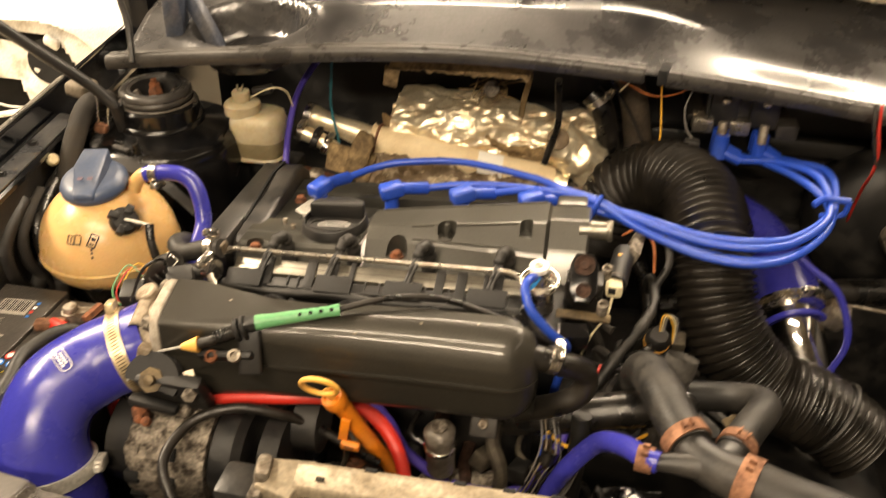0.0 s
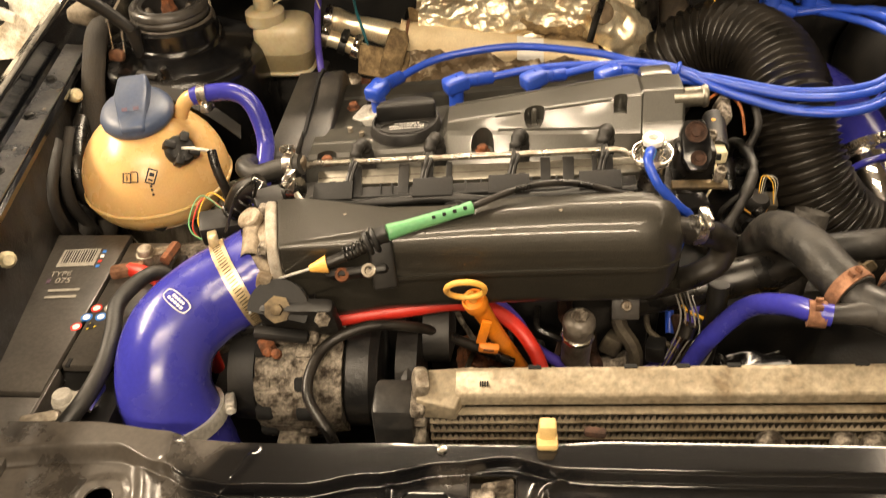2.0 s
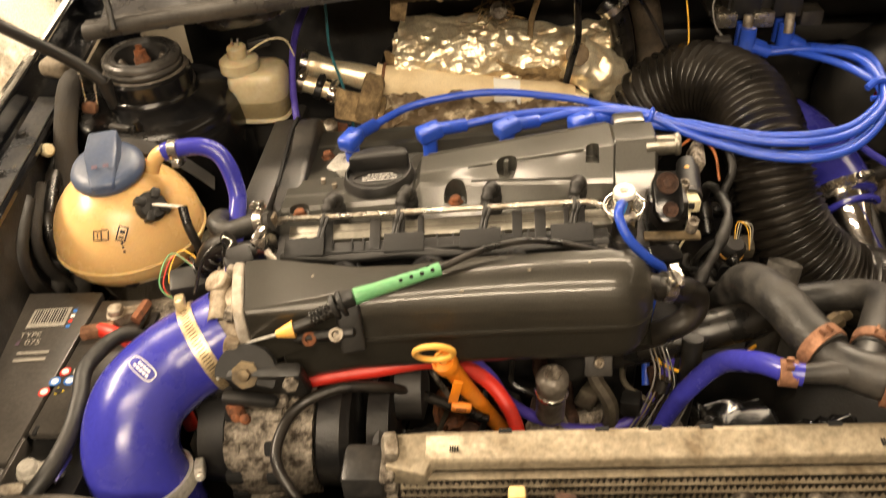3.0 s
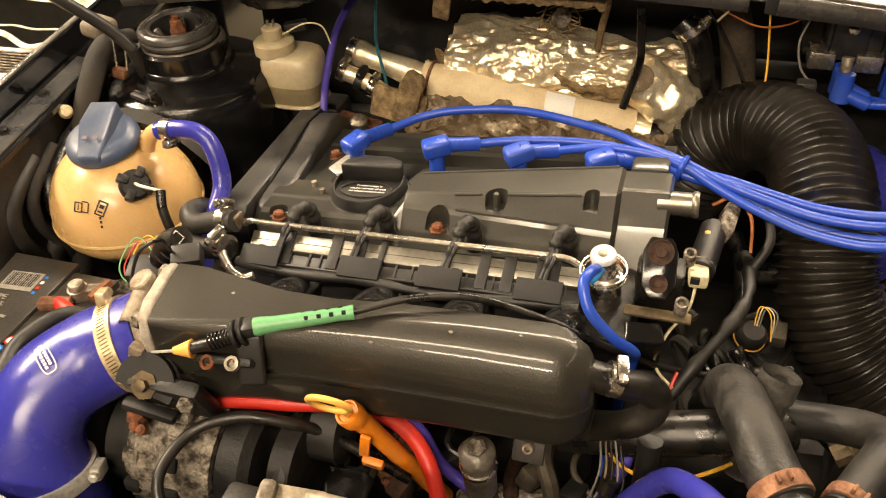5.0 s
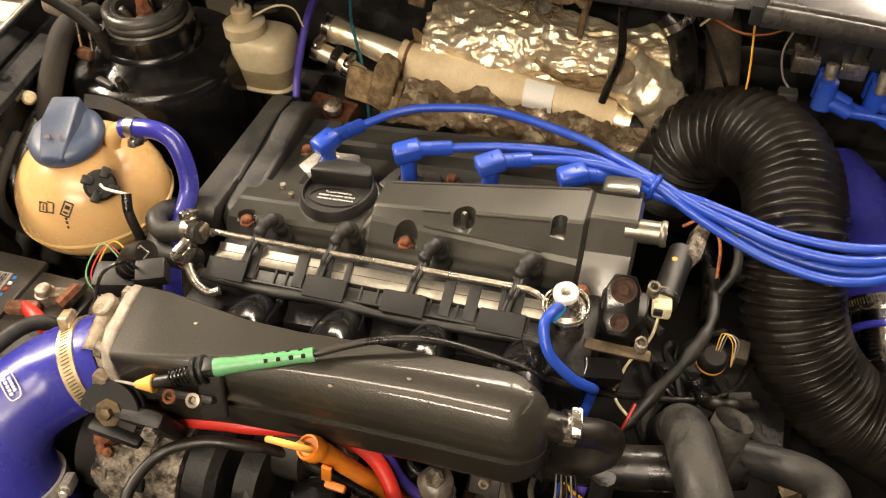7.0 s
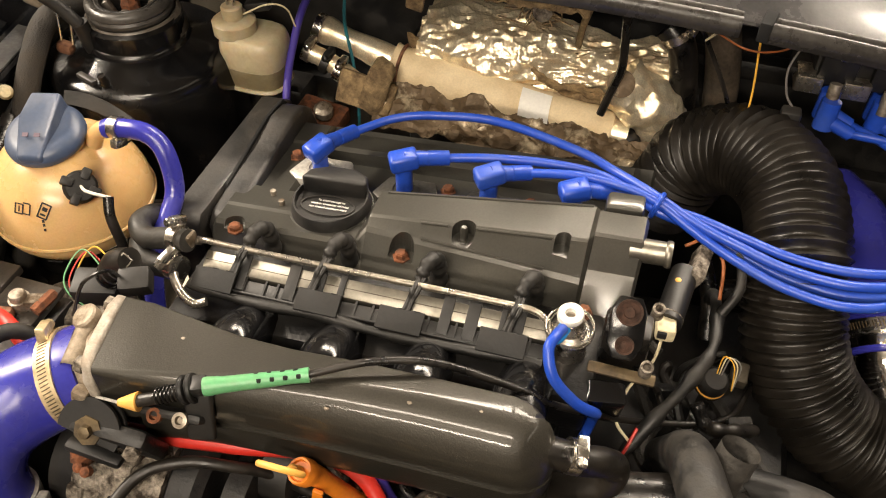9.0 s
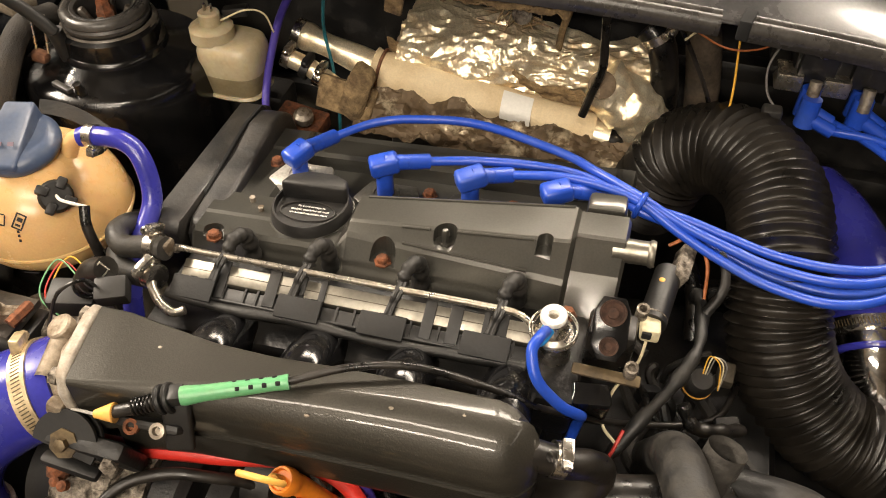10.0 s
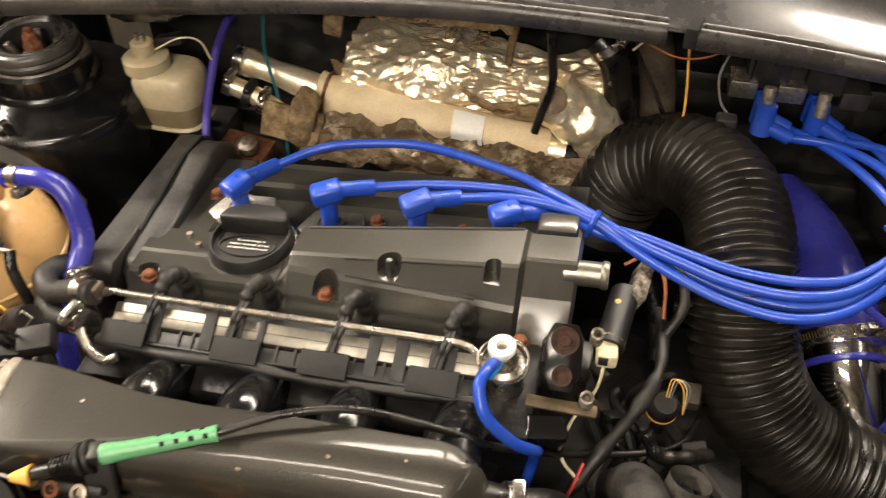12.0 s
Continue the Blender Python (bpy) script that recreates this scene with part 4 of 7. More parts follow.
for i, (x, y) in enumerate(PLUGS):
    lead = thing("ignition_lead", "bright blue silicone ignition lead with a moulded plug boot", "ignition lead", EZ(x, y, 0.79), "ignition leads")
    base = EZ(x, y, 0.766)
    top = EZ(x, y, 0.8175)
    a, b = Vector(LEADS[i][0]), Vector(LEADS[i][1])
    way = (a - top).normalized()
    boot = tube([base, base.lerp(top, 0.5), top], 0.0090, 10)
    yaw = math.degrees(math.atan2(way.y, way.x))
    boot = block(top + Vector((0, 0, -0.002)), (0.030, 0.0210, 0.0180), 0.004, (0, -8, yaw), boot, 2)
    reach = (a - top).length
    tube([top, top + way * reach * 0.35, top + way * reach * 0.62], lambda u: 0.0092 - 0.0016 * u, 8, bm=boot)
    bt = part("plug_boot", boot, "blue_lead", lead, smooth=50)
    part("collar", tube([top + way * reach * 0.58, a + way * 0.004], 0.0080, 12), "blue_lead", bt)
    s = SPREAD[i]
    pts = LEADS[i] + [(p[0] + s[0] * k, p[1] + s[1] * k, p[2] + s[2] * k) for p, k in zip(LOOP, (0.6, 1, 1.25, 1.4, 1.2, 1))] + ENDS[i]
    part("cable", tube(pts, 0.0047, 12, 6), "blue_lead", lead)
    tip = Vector((0.163 + 0.053 * (i // 2), 1.050 + 0.014 * (i // 2) + 0.020 * (i % 2), 0.822))
    e = Vector(ENDS[i][-1])
    end = tube([e, e.lerp(tip, 0.6), tip], 0.0078, 10)
    tube([tip + Vector((0, 0, -0.010)), tip + Vector((0, 0.002, 0.010)), tip + Vector((0, 0.003, 0.022))], lambda u: 0.0112 - 0.001 * u, 12, bm=end)
    part("coil_boot", end, "blue_lead", lead)
tie = thing("lead_separator", "blue plastic separators clipped round the ignition leads", "cable clip", TIE)
part("clip", torus(aim((0.007, 0.857, 0.8230), (0.95, -0.25, -0.2)), 0.0115, 0.0028, None, 24, 8), "blue_lead", tie)
bm = tube([(0.252, 0.882, 0.842), (0.266, 0.889, 0.848), (0.292, 0.890, 0.846)], 0.0042, 8)
tube([(0.292, 0.890, 0.846), (0.288, 0.890, 0.828), (0.264, 0.890, 0.824)], 0.0035, 8, bm=bm)
part("clip", bm, "blue_lead", tie)

# coil pack under the scuttle
coil = thing("coil_pack", "dusty grey ignition coil pack with two towers", "ignition coil", (0.175, 1.05, 0.84))
bm = block((0.188, 1.110, 0.872), (0.096, 0.05, 0.048), 0.004)
for x in (0.163, 0.216):
    bm = block((x, 1.086, 0.873), (0.038, 0.02, 0.052), 0.003, bm=bm)
part("housing", bm, "plastic_grey", coil, "dusty dark grey moulded housing")
for x in (0.138, 0.186, 0.248):
    part("lamination", block((x, 1.086, 0.847), (0.028, 0.032, 0.020), 0.002), "rail" if x < 0.2 else "plastic_grey", coil, "bare steel lamination")
for x in (0.163, 0.216):
    part("tower", tube([(x, 1.064, 0.858), (x, 1.058, 0.834)], 0.0065, 12), "alloy", coil)
    part("mounting_screw", lathe([(0.006, 0), (0.006, 0.004), (0.003, 0.006)], aim((x, 1.076, 0.884), (0, -1, 0.5)), 10), "steel", coil)
part("mount_bracket", block((0.188, 1.19, 0.850), (0.14, 0.2, 0.008), 0.002), "bay_black", coil)

# ---- fuel rail ----
rail = thing("fuel_rail", "satin silver fuel rail with black wiring clips", "fuel rail", EZ(-0.22, 0.69, 0.78))
def RL(x, dy=0.0, dz=0.0):
    """A point along the rail: the line of its return pipe, with an offset across it."""
    return Vector((x, 0.6985 - 0.010 * (x + 0.23) + dy, 0.8135 + 0.055 * (x + 0.23) + dz))


def along_rail(outline, x0, x1, bevel=0.0008, bm=None):
    """A bar of the given section (offsets across the rail) from x0 to x1."""
    sub = bmesh.new()
    ends = [[sub.verts.new(RL(x, dy, dz)) for dy, dz in outline] for x in (x0, x1)]
    n = len(outline)
    sub.faces.new(ends[0][::-1])
    sub.faces.new(ends[1])
    for k in range(n):
        sub.faces.new((ends[0][k], ends[0][(k + 1) % n], ends[1][(k + 1) % n], ends[1][k]))
    if bevel:
        bmesh.ops.bevel(sub, geom=sub.edges[:], offset=bevel, segments=2, profile=0.5, affect="EDGES", clamp_overlap=True)
    return merge(bm, sub)


BAR = [(-0.003, -0.0075), (-0.0175, -0.0165), (-0.0145, -0.030), (0.004, -0.028)]
part("square_bar", along_rail(BAR, -0.385, -0.055), "bar", rail)
part("bar_groove", along_rail([(-0.0100, -0.01165), (-0.0106, -0.01205), (-0.0100, -0.014), (-0.0094, -0.0136)], -0.384, -0.056, 0), "fins", rail)
part("return_pipe", tube([RL(-0.398, 0.001, -0.003), RL(-0.388, 0.001, 0.0), RL(-0.36), RL(-0.22), RL(-0.10), RL(-0.075, -0.002, 0.0), RL(-0.062, -0.008, -0.003)], 0.0030, 14), "rail", rail)
part("pipe_flare", tube([RL(-0.399, 0.001, -0.003), RL(-0.394, 0.001, -0.002)], 0.0042, 14), "rail", rail)
part("stub_pipe", tube([(-0.408, 0.672, 0.791), (-0.401, 0.661, 0.789), (-0.390, 0.652, 0.782), (-0.376, 0.648, 0.778), (-0.366, 0.652, 0.780)], 0.0042, 14), "rail", rail)
tray = part("wiring_tray", along_rail([(-0.020, -0.0185), (-0.031, -0.0235), (-0.030, -0.029), (-0.016, -0.027)], -0.385, -0.060), "plastic", rail)
part("tray_lip", along_rail([(-0.0315, -0.0205), (-0.0335, -0.0215), (-0.0330, -0.031), (-0.0305, -0.030)], -0.380, -0.065), "plastic", tray)
part("wire_sleeve", tube([RL(-0.39, -0.035, -0.022), RL(-0.33, -0.037, -0.027), RL(-0.26, -0.036, -0.025), RL(-0.2, -0.038, -0.028), RL(-0.13, -0.037, -0.026), RL(-0.06, -0.034, -0.026)], lambda u: 0.0050 + 0.0007 * math.sin(u * 31), 12), "rubber_dusty", tray)
PLATE = [(-0.0205, -0.0105), (-0.0225, -0.0090), (-0.0395, -0.0190), (-0.0385, -0.0215)]
for x in (-0.366, -0.263, -0.186, -0.096):
    c = part("connector_cover", along_rail(PLATE, x - 0.0205, x + 0.0205, 0.0006), "rail_plastic", rail)
    for dx in (-0.004, 0.010):
        part("notch", along_rail([(-0.0215, -0.0088), (-0.0250, -0.0106), (-0.0253, -0.0112), (-0.0218, -0.0100)], x + dx, x + dx + 0.0065, 0), "hole", c)
    part("cover_skirt", along_rail([(-0.0215, -0.0125), (-0.037, -0.0215), (-0.034, -0.030), (-0.020, -0.024)], x - 0.018, x + 0.018, 0.0008), "plastic", c)
for x, w in ((-0.343, 0.009), (-0.294, 0.011), (-0.270, 0.013), (-0.247, 0.006), (-0.149, 0.010), (-0.126, 0.011), (-0.100, 0.005), (-0.086, 0.009)):
    part("rib_clip", along_rail([(0.001, -0.0060), (-0.0015, -0.0050), (-0.0185, -0.0155), (-0.0300, -0.0215), (-0.0280, -0.0250), (-0.0165, -0.0180)], x - w / 2, x + w / 2, 0.0005), "plastic", rail)
for x in (-0.338, -0.318, -0.306, -0.282, -0.230, -0.214, -0.163, -0.138, -0.112, -0.074):
    part("tray_web", along_rail([(-0.0180, -0.0165), (-0.0325, -0.0225), (-0.0315, -0.0275), (-0.0180, -0.0255)], x - 0.001, x + 0.001, 0), "plastic", rail)
for i, (x, y) in enumerate(((-0.343, 0.724), (-0.265, 0.728), (-0.176, 0.726), (-0.087, 0.726))):
    top = RL(x).z
    bt = tube([(x + 0.004, y + 0.010, top - 0.032), (x + 0.004, y + 0.009, top - 0.012), (x + 0.003, y + 0.005, top + 0.001), (x, y - 0.004, top + 0.0065), (x - 0.003, y - 0.013, top + 0.002), (x - 0.004, y - 0.017, top - 0.004)], lambda u: 0.0085 - 0.0030 * u + 0.0006 * math.sin(u * 40), 14, 10)
    b0 = part("injector_boot", bt, "rubber_dusty", rail, "dusty grey rubber elbow boot")
    w = tube([(x - 0.004, y - 0.015, top - 0.001), RL(x - 0.005, -0.006, 0.001), RL(x - 0.007, -0.012, -0.006), RL(x - 0.010, -0.022, -0.014)], 0.0026, 8)
    tube([(x - 0.001, y - 0.015, top - 0.001), RL(x - 0.001, -0.006, 0.000), RL(x - 0.004, -0.012, -0.006), RL(x - 0.006, -0.022, -0.014)], 0.0024, 8, bm=w)
    part("braid", w, "rubber_dusty", b0)
part("end_union", block((-0.402, 0.697, 0.806), (0.010, 0.014, 0.016), 0.003), "alloy", rail)

reg = thing("pressure_regulator", "round steel fuel pressure regulator with a spring clip", "regulator", EZ(-0.043, 0.690, 0.79))
R = Matrix.Translation(EZ(-0.043, 0.690, 0.790)) @ pose(0, 0, 0, 8, -4, 0)
part("can", lathe([(0.0145, -0.03), (0.0145, 0.010), (0.0165, 0.012), (0.0165, 0.015), (0.0118, 0.018), (0.0106, 0.036)], R, 32), "steel", reg)
part("crown", lathe([(0.0104, 0.034), (0.0110, 0.037), (0.0108, 0.0392), (0.0100, 0.0405), (0.0045, 0.0405), (0.0040, 0.035), (0, 0.035)], R, 32), "cream_dull", reg, "pale cap with a dark centre hole")
ring_m = R @ Matrix.Translation((0, -0.001, 0.022))
part("spring_clip", torus(ring_m, 0.0195, 0.0010, None, 40, 6), "steel", reg)
part("spring_clip", torus(R @ Matrix.Translation((0.001, 0, 0.017)) @ pose(0, 0, 0, 6, 4, 0), 0.0185, 0.0009, None, 40, 6), "steel", reg)
part("vacuum_nozzle", tube([R @ Vector((-0.003, -0.009, 0.031)), R @ Vector((-0.006, -0.018, 0.031)), R @ Vector((-0.009, -0.022, 0.030))], lambda u: 0.0056 - 0.0010 * u, 14), "sky_blue", reg, "light blue nozzle")
vac = thing("regulator_hose", "blue silicone vacuum hose from the regulator", "vacuum hose", (-0.02, 0.655, 0.75))
part("hose", tube([(-0.049, 0.672, 0.836), (-0.0525, 0.659, 0.842), (-0.0555, 0.646, 0.839), (-0.047, 0.632, 0.824), (-0.026, 0.631, 0.800), (-0.010, 0.640, 0.780), (-0.010, 0.652, 0.755), (-0.018, 0.640, 0.70), (-0.02, 0.60, 0.66)], 0.0046, 14), "blue_lead", vac)

# thermostat-end flange with two rusty ports
fl = thing("head_flange", "black cylinder head flange with two rusty ports", "flange", EZ(0.0, 0.70, 0.76))
FM = Matrix.Translation(EZ(0.0, 0.700, 0.806)) @ pose(0, 0, 0, 42, 0, 4)
bm = prism([(-0.008, -0.026, 0.006), (0.008, -0.026, 0.006), (0.0145, -0.014, 0.006), (0.0145, 0.014, 0.006), (0.009, 0.026, 0.006), (-0.009, 0.026, 0.006), (-0.0145, 0.014, 0.006), (-0.0145, -0.014, 0.006)], -0.006, 0.0015)
bmesh.ops.transform(bm, matrix=FM, verts=bm.verts)
part("plate", bm, "turret", fl)
for dy, r in ((0.013, 0.0098), (-0.014, 0.0066)):
    part("port", lathe([(r + 0.0012, 0.0055), (r + 0.0012, 0.0085), (r, 0.0085), (r * 0.97, 0.0064), (r * 0.5, 0.0064), (r * 0.45, 0.0078), (0, 0.0078)], FM @ Matrix.Translation((0, dy, 0)), 20), "dull_rust", fl, "rust-brown bolt port")
part("port_neck", block(EZ(0.002, 0.708, 0.78), (0.04, 0.03, 0.05), 0.005), "rubber", fl)
sub = block(EZ(0.004, 0.676, 0.776), (0.056, 0.010, 0.005), 0.002, (20, 0, 0))
part("lower_bracket", sub, "dull_brass", fl)
sub = block(EZ(-0.006, 0.668, 0.745), (0.034, 0.02, 0.055), 0.004, (20, 0, 10))
part("lower_casting", rough_up(sub, 0.004, 60), "turret", fl)
for x, y, z in ((0.024, 0.735, 0.795), (0.022, 0.675, 0.79)):
    part("socket_screw", lathe([(0.0055, -0.010), (0.0055, 0.005), (0.0035, 0.005), (0.003, 0.001), (0, 0.001)], aim(EZ(x, y, z), (0, -0.3, 1)), 16), "cast", fl)

sol = thing("solenoid_valve", "black cylindrical solenoid with a cream plug", "solenoid", EZ(0.04, 0.76, 0.74))
a, b = Vector((0.035, 0.744, 0.790)), Vector((0.046, 0.822, 0.792))
d = (b - a).normalized()
part("barrel", tube([a, a.lerp(b, 0.06), a.lerp(b, 0.75), a.lerp(b, 0.8)], 0.0126, 24), "plastic", sol)
part("barrel_ring", torus(aim(a.lerp(b, 0.07), d), 0.0118, 0.0012, None, 28, 6), "cast", sol, "bare metal end ring")
part("plug", block(a - d * 0.006 + Vector((0, 0, 0.001)), (0.017, 0.022, 0.015), 0.003, (0, 0, 4)), "cream", sol, "cream plastic plug")
part("plug_hole", block(a - d * 0.0165 + Vector((-0.001, 0, 0.0035)), (0.008, 0.006, 0.007), 0.001), "hole", sol)
part("mount_plate", block((0.055, 0.818, 0.794), (0.014, 0.044, 0.020), 0.003, (0, 20, -8)), "cast", sol)
part("yellow_dot", ball((0.038, 0.786, 0.8030), 0.0030, None, (1, 1, 0.4)), "yellow", sol)
part("brown_wire", tube([(0.04, 0.835, 0.80), (0.058, 0.842, 0.806), (0.076, 0.826, 0.798), (0.080, 0.80, 0.775)], 0.0017, 6), "brown_wire", sol)
part("white_wire", tube([(0.034, 0.738, 0.784), (0.030, 0.715, 0.770), (0.014, 0.690, 0.755), (0.010, 0.665, 0.742), (0.026, 0.650, 0.735)], 0.0014, 6), "cream", sol)

# ---- inlet plenum ----
inlet = thing("inlet_manifold", "bronze-grey painted inlet plenum with throttle body", "inlet manifold", (-0.22, 0.58, 0.70))


def interp(table, x):
    for (x0, *a), (x1, *b) in zip(table, table[1:]):
        if x <= x1 or (x1, *b) == tuple(table[-1]):
            u = max(0, min(1, (x - x0) / (x1 - x0)))
            return [p + (q - p) * u for p, q in zip(a, b)]


#         x      rear y  rear z  front y front z seam   roll
PL = [(-0.400, 0.604, 0.828, 0.526, 0.833, 0.770, 0.004), (-0.372, 0.603, 0.831, 0.528, 0.834, 0.778, 0.007), (-0.340, 0.601, 0.827, 0.530, 0.835, 0.786, 0.010), (-0.30, 0.598, 0.824, 0.534, 0.836, 0.791, 0.016), (-0.25, 0.597, 0.826, 0.538, 0.839, 0.792, 0.024), (-0.19, 0.596, 0.835, 0.541, 0.842, 0.793, 0.030), (-0.13, 0.596, 0.839, 0.543, 0.844, 0.794, 0.034), (-0.07, 0.596, 0.842, 0.544, 0.845, 0.795, 0.035)]
END_X, END_R = -0.066, 0.034


def end_skew(y):
    """The throttle end of the plenum is not square to it: its rear corner reaches further out."""
    return 0.004 - 0.24 * (y - 0.565)


def plenum_ring(x, upper):
    """Outline across the plenum: a sharp rear edge, a nearly flat top and a rolled front edge; the far end is rounded like a tank."""
    u = max(0.0, min(1.0, (x - END_X) / END_R))
    near = 1 - math.sqrt(max(0.0, 1 - u * u))
    rear, rear_z, front, front_z, seam, roll = interp(PL, min(x, END_X))
    inset = END_R * near * 0.80
    rear, front = rear - inset, front + inset
    rear_z, front_z = rear_z - 0.030 * near, front_z - 0.030 * near
    roll = min(roll, (rear - front) * 0.9)
    out = []
    if upper:
        for k in range(11):
            a = k / 10 * math.pi / 2
            out.append((x, front + roll * (1 - math.cos(a)), front_z - roll * 1.15 * (1 - math.sin(a))))
        edge = 0.0028 + 0.010 * u
        for k in range(7):
            a = k / 6 * math.pi / 2
            out.append((x, rear - edge + edge * math.sin(a), rear_z - edge + edge * math.cos(a)))
        out.append((x, rear, seam))
        out.append((x, front, seam))
    else:
        low, r = seam - 0.050 + 0.022 * near, 0.018
        out.append((x, front + 0.003, seam))
        out.append((x, rear - 0.003, seam))
        for k in range(7):
            a = k / 6 * math.pi / 2
            out.append((x, rear - 0.003 - r * (1 - math.cos(a)), low + r * (1 - math.sin(a))))
        for k in range(7):
            a = k / 6 * math.pi / 2
            out.append((x, front + 0.003 + r * (1 - math.sin(a)), low + r * (1 - math.cos(a))))
    end = smooth01((-0.335 - x) / 0.05)
    return [Vector((px + end * end_skew(py), py, pz)) for px, py, pz in out]


xs = [-0.398 + i * 0.328 / 36 for i in range(37)] + [END_X + END_R * math.sin(radians(a)) for a in (12, 24, 36, 47, 57, 66, 74, 81, 86)]
upper = part("upper_shell", loft([plenum_ring(x, True) for x in xs]), "plenum", inlet, "bronze-grey painted upper plenum shell", smooth=38)
part("lower_shell", loft([plenum_ring(x, False) for x in xs if x > -0.375]), "plenum", inlet, smooth=50)
rim = []
for x in [x for x in xs if x > -0.31]:
    ring = plenum_ring(x, True)
    rear_p, front_p = ring[-2], ring[-1]
    rim.append([Vector((x, front_p.y - 0.0022, front_p.z - 0.0022)), Vector((x, front_p.y - 0.0022, front_p.z + 0.0012)), Vector((x, rear_p.y + 0.001, rear_p.z + 0.0012)), Vector((x, rear_p.y + 0.001, rear_p.z - 0.0022))])
part("seam_flange", loft(rim), "plenum", inlet)
for i, x in enumerate((-0.325, -0.238, -0.155, -0.07)):
    bm = tube([(x, 0.585, 0.775), (x, 0.618, 0.782), (x, 0.645, 0.770), (x, 0.69, 0.735)], 0.024, 20)
    part("runner", lean(bm), "turret", inlet, "oily gloss black inlet runner")
part("runner_flange", lean(block((-0.2, 0.682, 0.742), (0.37, 0.03, 0.03), 0.005)), "bay_black", inlet)
for x, y, z in ((-0.142, 0.566, 0.8428), (-0.315, 0.593, 0.8250), (-0.20, 0.548, 0.835), (-0.335, 0.577, 0.8300), (-0.09, 0.574, 0.8440)):
    part("paint_chip", rough_up(ball((x, y, z), 0.0020, None, (1, 0.7, 0.3), 8), 0.0008, 300, x), "alloy", upper)

# throttle body and idle valve
TB = aim((-0.398, 0.567, 0.786), (-0.86, -0.42, -0.28))
tb = part("throttle_body", lathe([(0.040, -0.01), (0.040, 0.006), (0.037, 0.009), (0.0385, 0.012), (0.0385, 0.030)], TB, 36), "tb_cast", inlet, "corroded pale alloy throttle body")
bm = prism([(0.524, 0.765), (0.523, 0.815), (0.530, 0.832), (0.545, 0.836), (0.590, 0.832), (0.607, 0.824), (0.611, 0.805), (0.606, 0.765)], (-0.410, -0.399), 0.004, axis="x", seg=3)
for v in bm.verts:
    v.co.x += end_skew(v.co.y)
part("mount_flange", rough_up(bm, 0.0003, 60), "tb_flange", tb, "pale cleaned flange")
for y, z in ((0.535, 0.822), (0.598, 0.818), (0.532, 0.783)):
    part("flange_bolt", lathe([(0.0075, 0), (0.0075, 0.006), (0.005, 0.008), (0, 0.008)], aim((-0.4095 + end_skew(y), y, z), (-1, 0, 0.15)), 6), "cast", tb)
bm = lathe([(0.0095, -0.030), (0.0095, 0.0), (0.0112, 0.0008), (0.0114, 0.0075), (0.0098, 0.0092), (0.004, 0.0095), (0, 0.0088)], aim((-0.421, 0.576, 0.822), (-0.32, -0.22, 0.92)), 28)
part("idle_valve", bm, "tb_cast", tb, "chalky round idle valve cap")
vt = part("vent_tube", tube([(-0.423, 0.585, 0.806), (-0.4215, 0.575, 0.819), (-0.4185, 0.556, 0.8165), (-0.4160, 0.536, 0.8115)], 0.0085, 24, hollow=0.0030), "tb_cast", tb)
part("vent_bore", lathe([(0.0056, 0), (0.0056, 0.0004)], aim((-0.4163, 0.5385, 0.8120), (0.12, -0.96, -0.24)), 18), "hole", vt)
bm = block((-0.408, 0.524, 0.784), (0.014, 0.012, 0.044), 0.004, (0, 20, 0))
part("side_lug", rough_up(bm, 0.0006, 90), "tb_cast", tb)
Q = aim((-0.390, 0.509, 0.776), (0.05, -0.76, 0.64))
QA = (Q.to_3x3() @ Vector((0, 0, 1))).normalized()
QU = (Vector((0, 0, 1)) - QA * QA.z).normalized()
QR = QU.cross(QA) if QU.cross(QA).x > 0 else QA.cross(QU)
QC = Q.translation
bm = lathe([(0.0, -0.006), (0.027, -0.006), (0.027, -0.003), (0.0235, -0.002), (0.0235, 0.002), (0.027, 0.003), (0.027, 0.006), (0.0, 0.006)], Q, 48)
cut = bmesh.ops.bisect_plane(bm, geom=bm.verts[:] + bm.edges[:] + bm.faces[:], plane_co=QC - QU * 0.007, plane_no=QU + QR * 0.25, clear_inner=True)
bmesh.ops.holes_fill(bm, edges=[e for e in cut["geom_cut"] if isinstance(e, bmesh.types.BMEdge)], sides=0)
quad = part("cable_quadrant", bm, "rail_plastic", inlet, "black half-round throttle cable quadrant")
part("hub_plate", lathe([(0.0125, 0.006), (0.0125, 0.0074), (0.006, 0.0076)], Q, 7), "dull_brass", quad, "tarnished brass hub plate")
part("hub_nut", lathe([(0.0055, 0.008), (0.0055, 0.013), (0.003, 0.014)], Q, 6), "dull_brass", quad)
part("quadrant_frame", block((-0.375, 0.516, 0.760), (0.07, 0.016, 0.05), 0.006, (20, 0, 0)), "bay_black", inlet)
part("stop_lever", block((-0.390, 0.500, 0.753), (0.050, 0.012, 0.010), 0.004, (0, 8, 0)), "plastic", inlet)
for x, y in ((-0.402, 0.492), (-0.394, 0.490)):
    part("linkage_rivet", lathe([(0.0045, 0), (0.0045, 0.006), (0.002, 0.008)], aim((x, y, 0.738), (0, -0.6, 0.8)), 10), "rust", inlet)
part("linkage_bolt", lathe([(0.007, 0), (0.007, 0.012), (0.004, 0.014)], aim((-0.352, 0.508, 0.770), (0.2, -0.8, 0.3)), 6), "cast", inlet)
bk = part("cable_bracket", block((-0.318, 0.527, 0.804), (0.056, 0.008, 0.024), 0.004, (40, -8, 0)), "plastic", inlet)
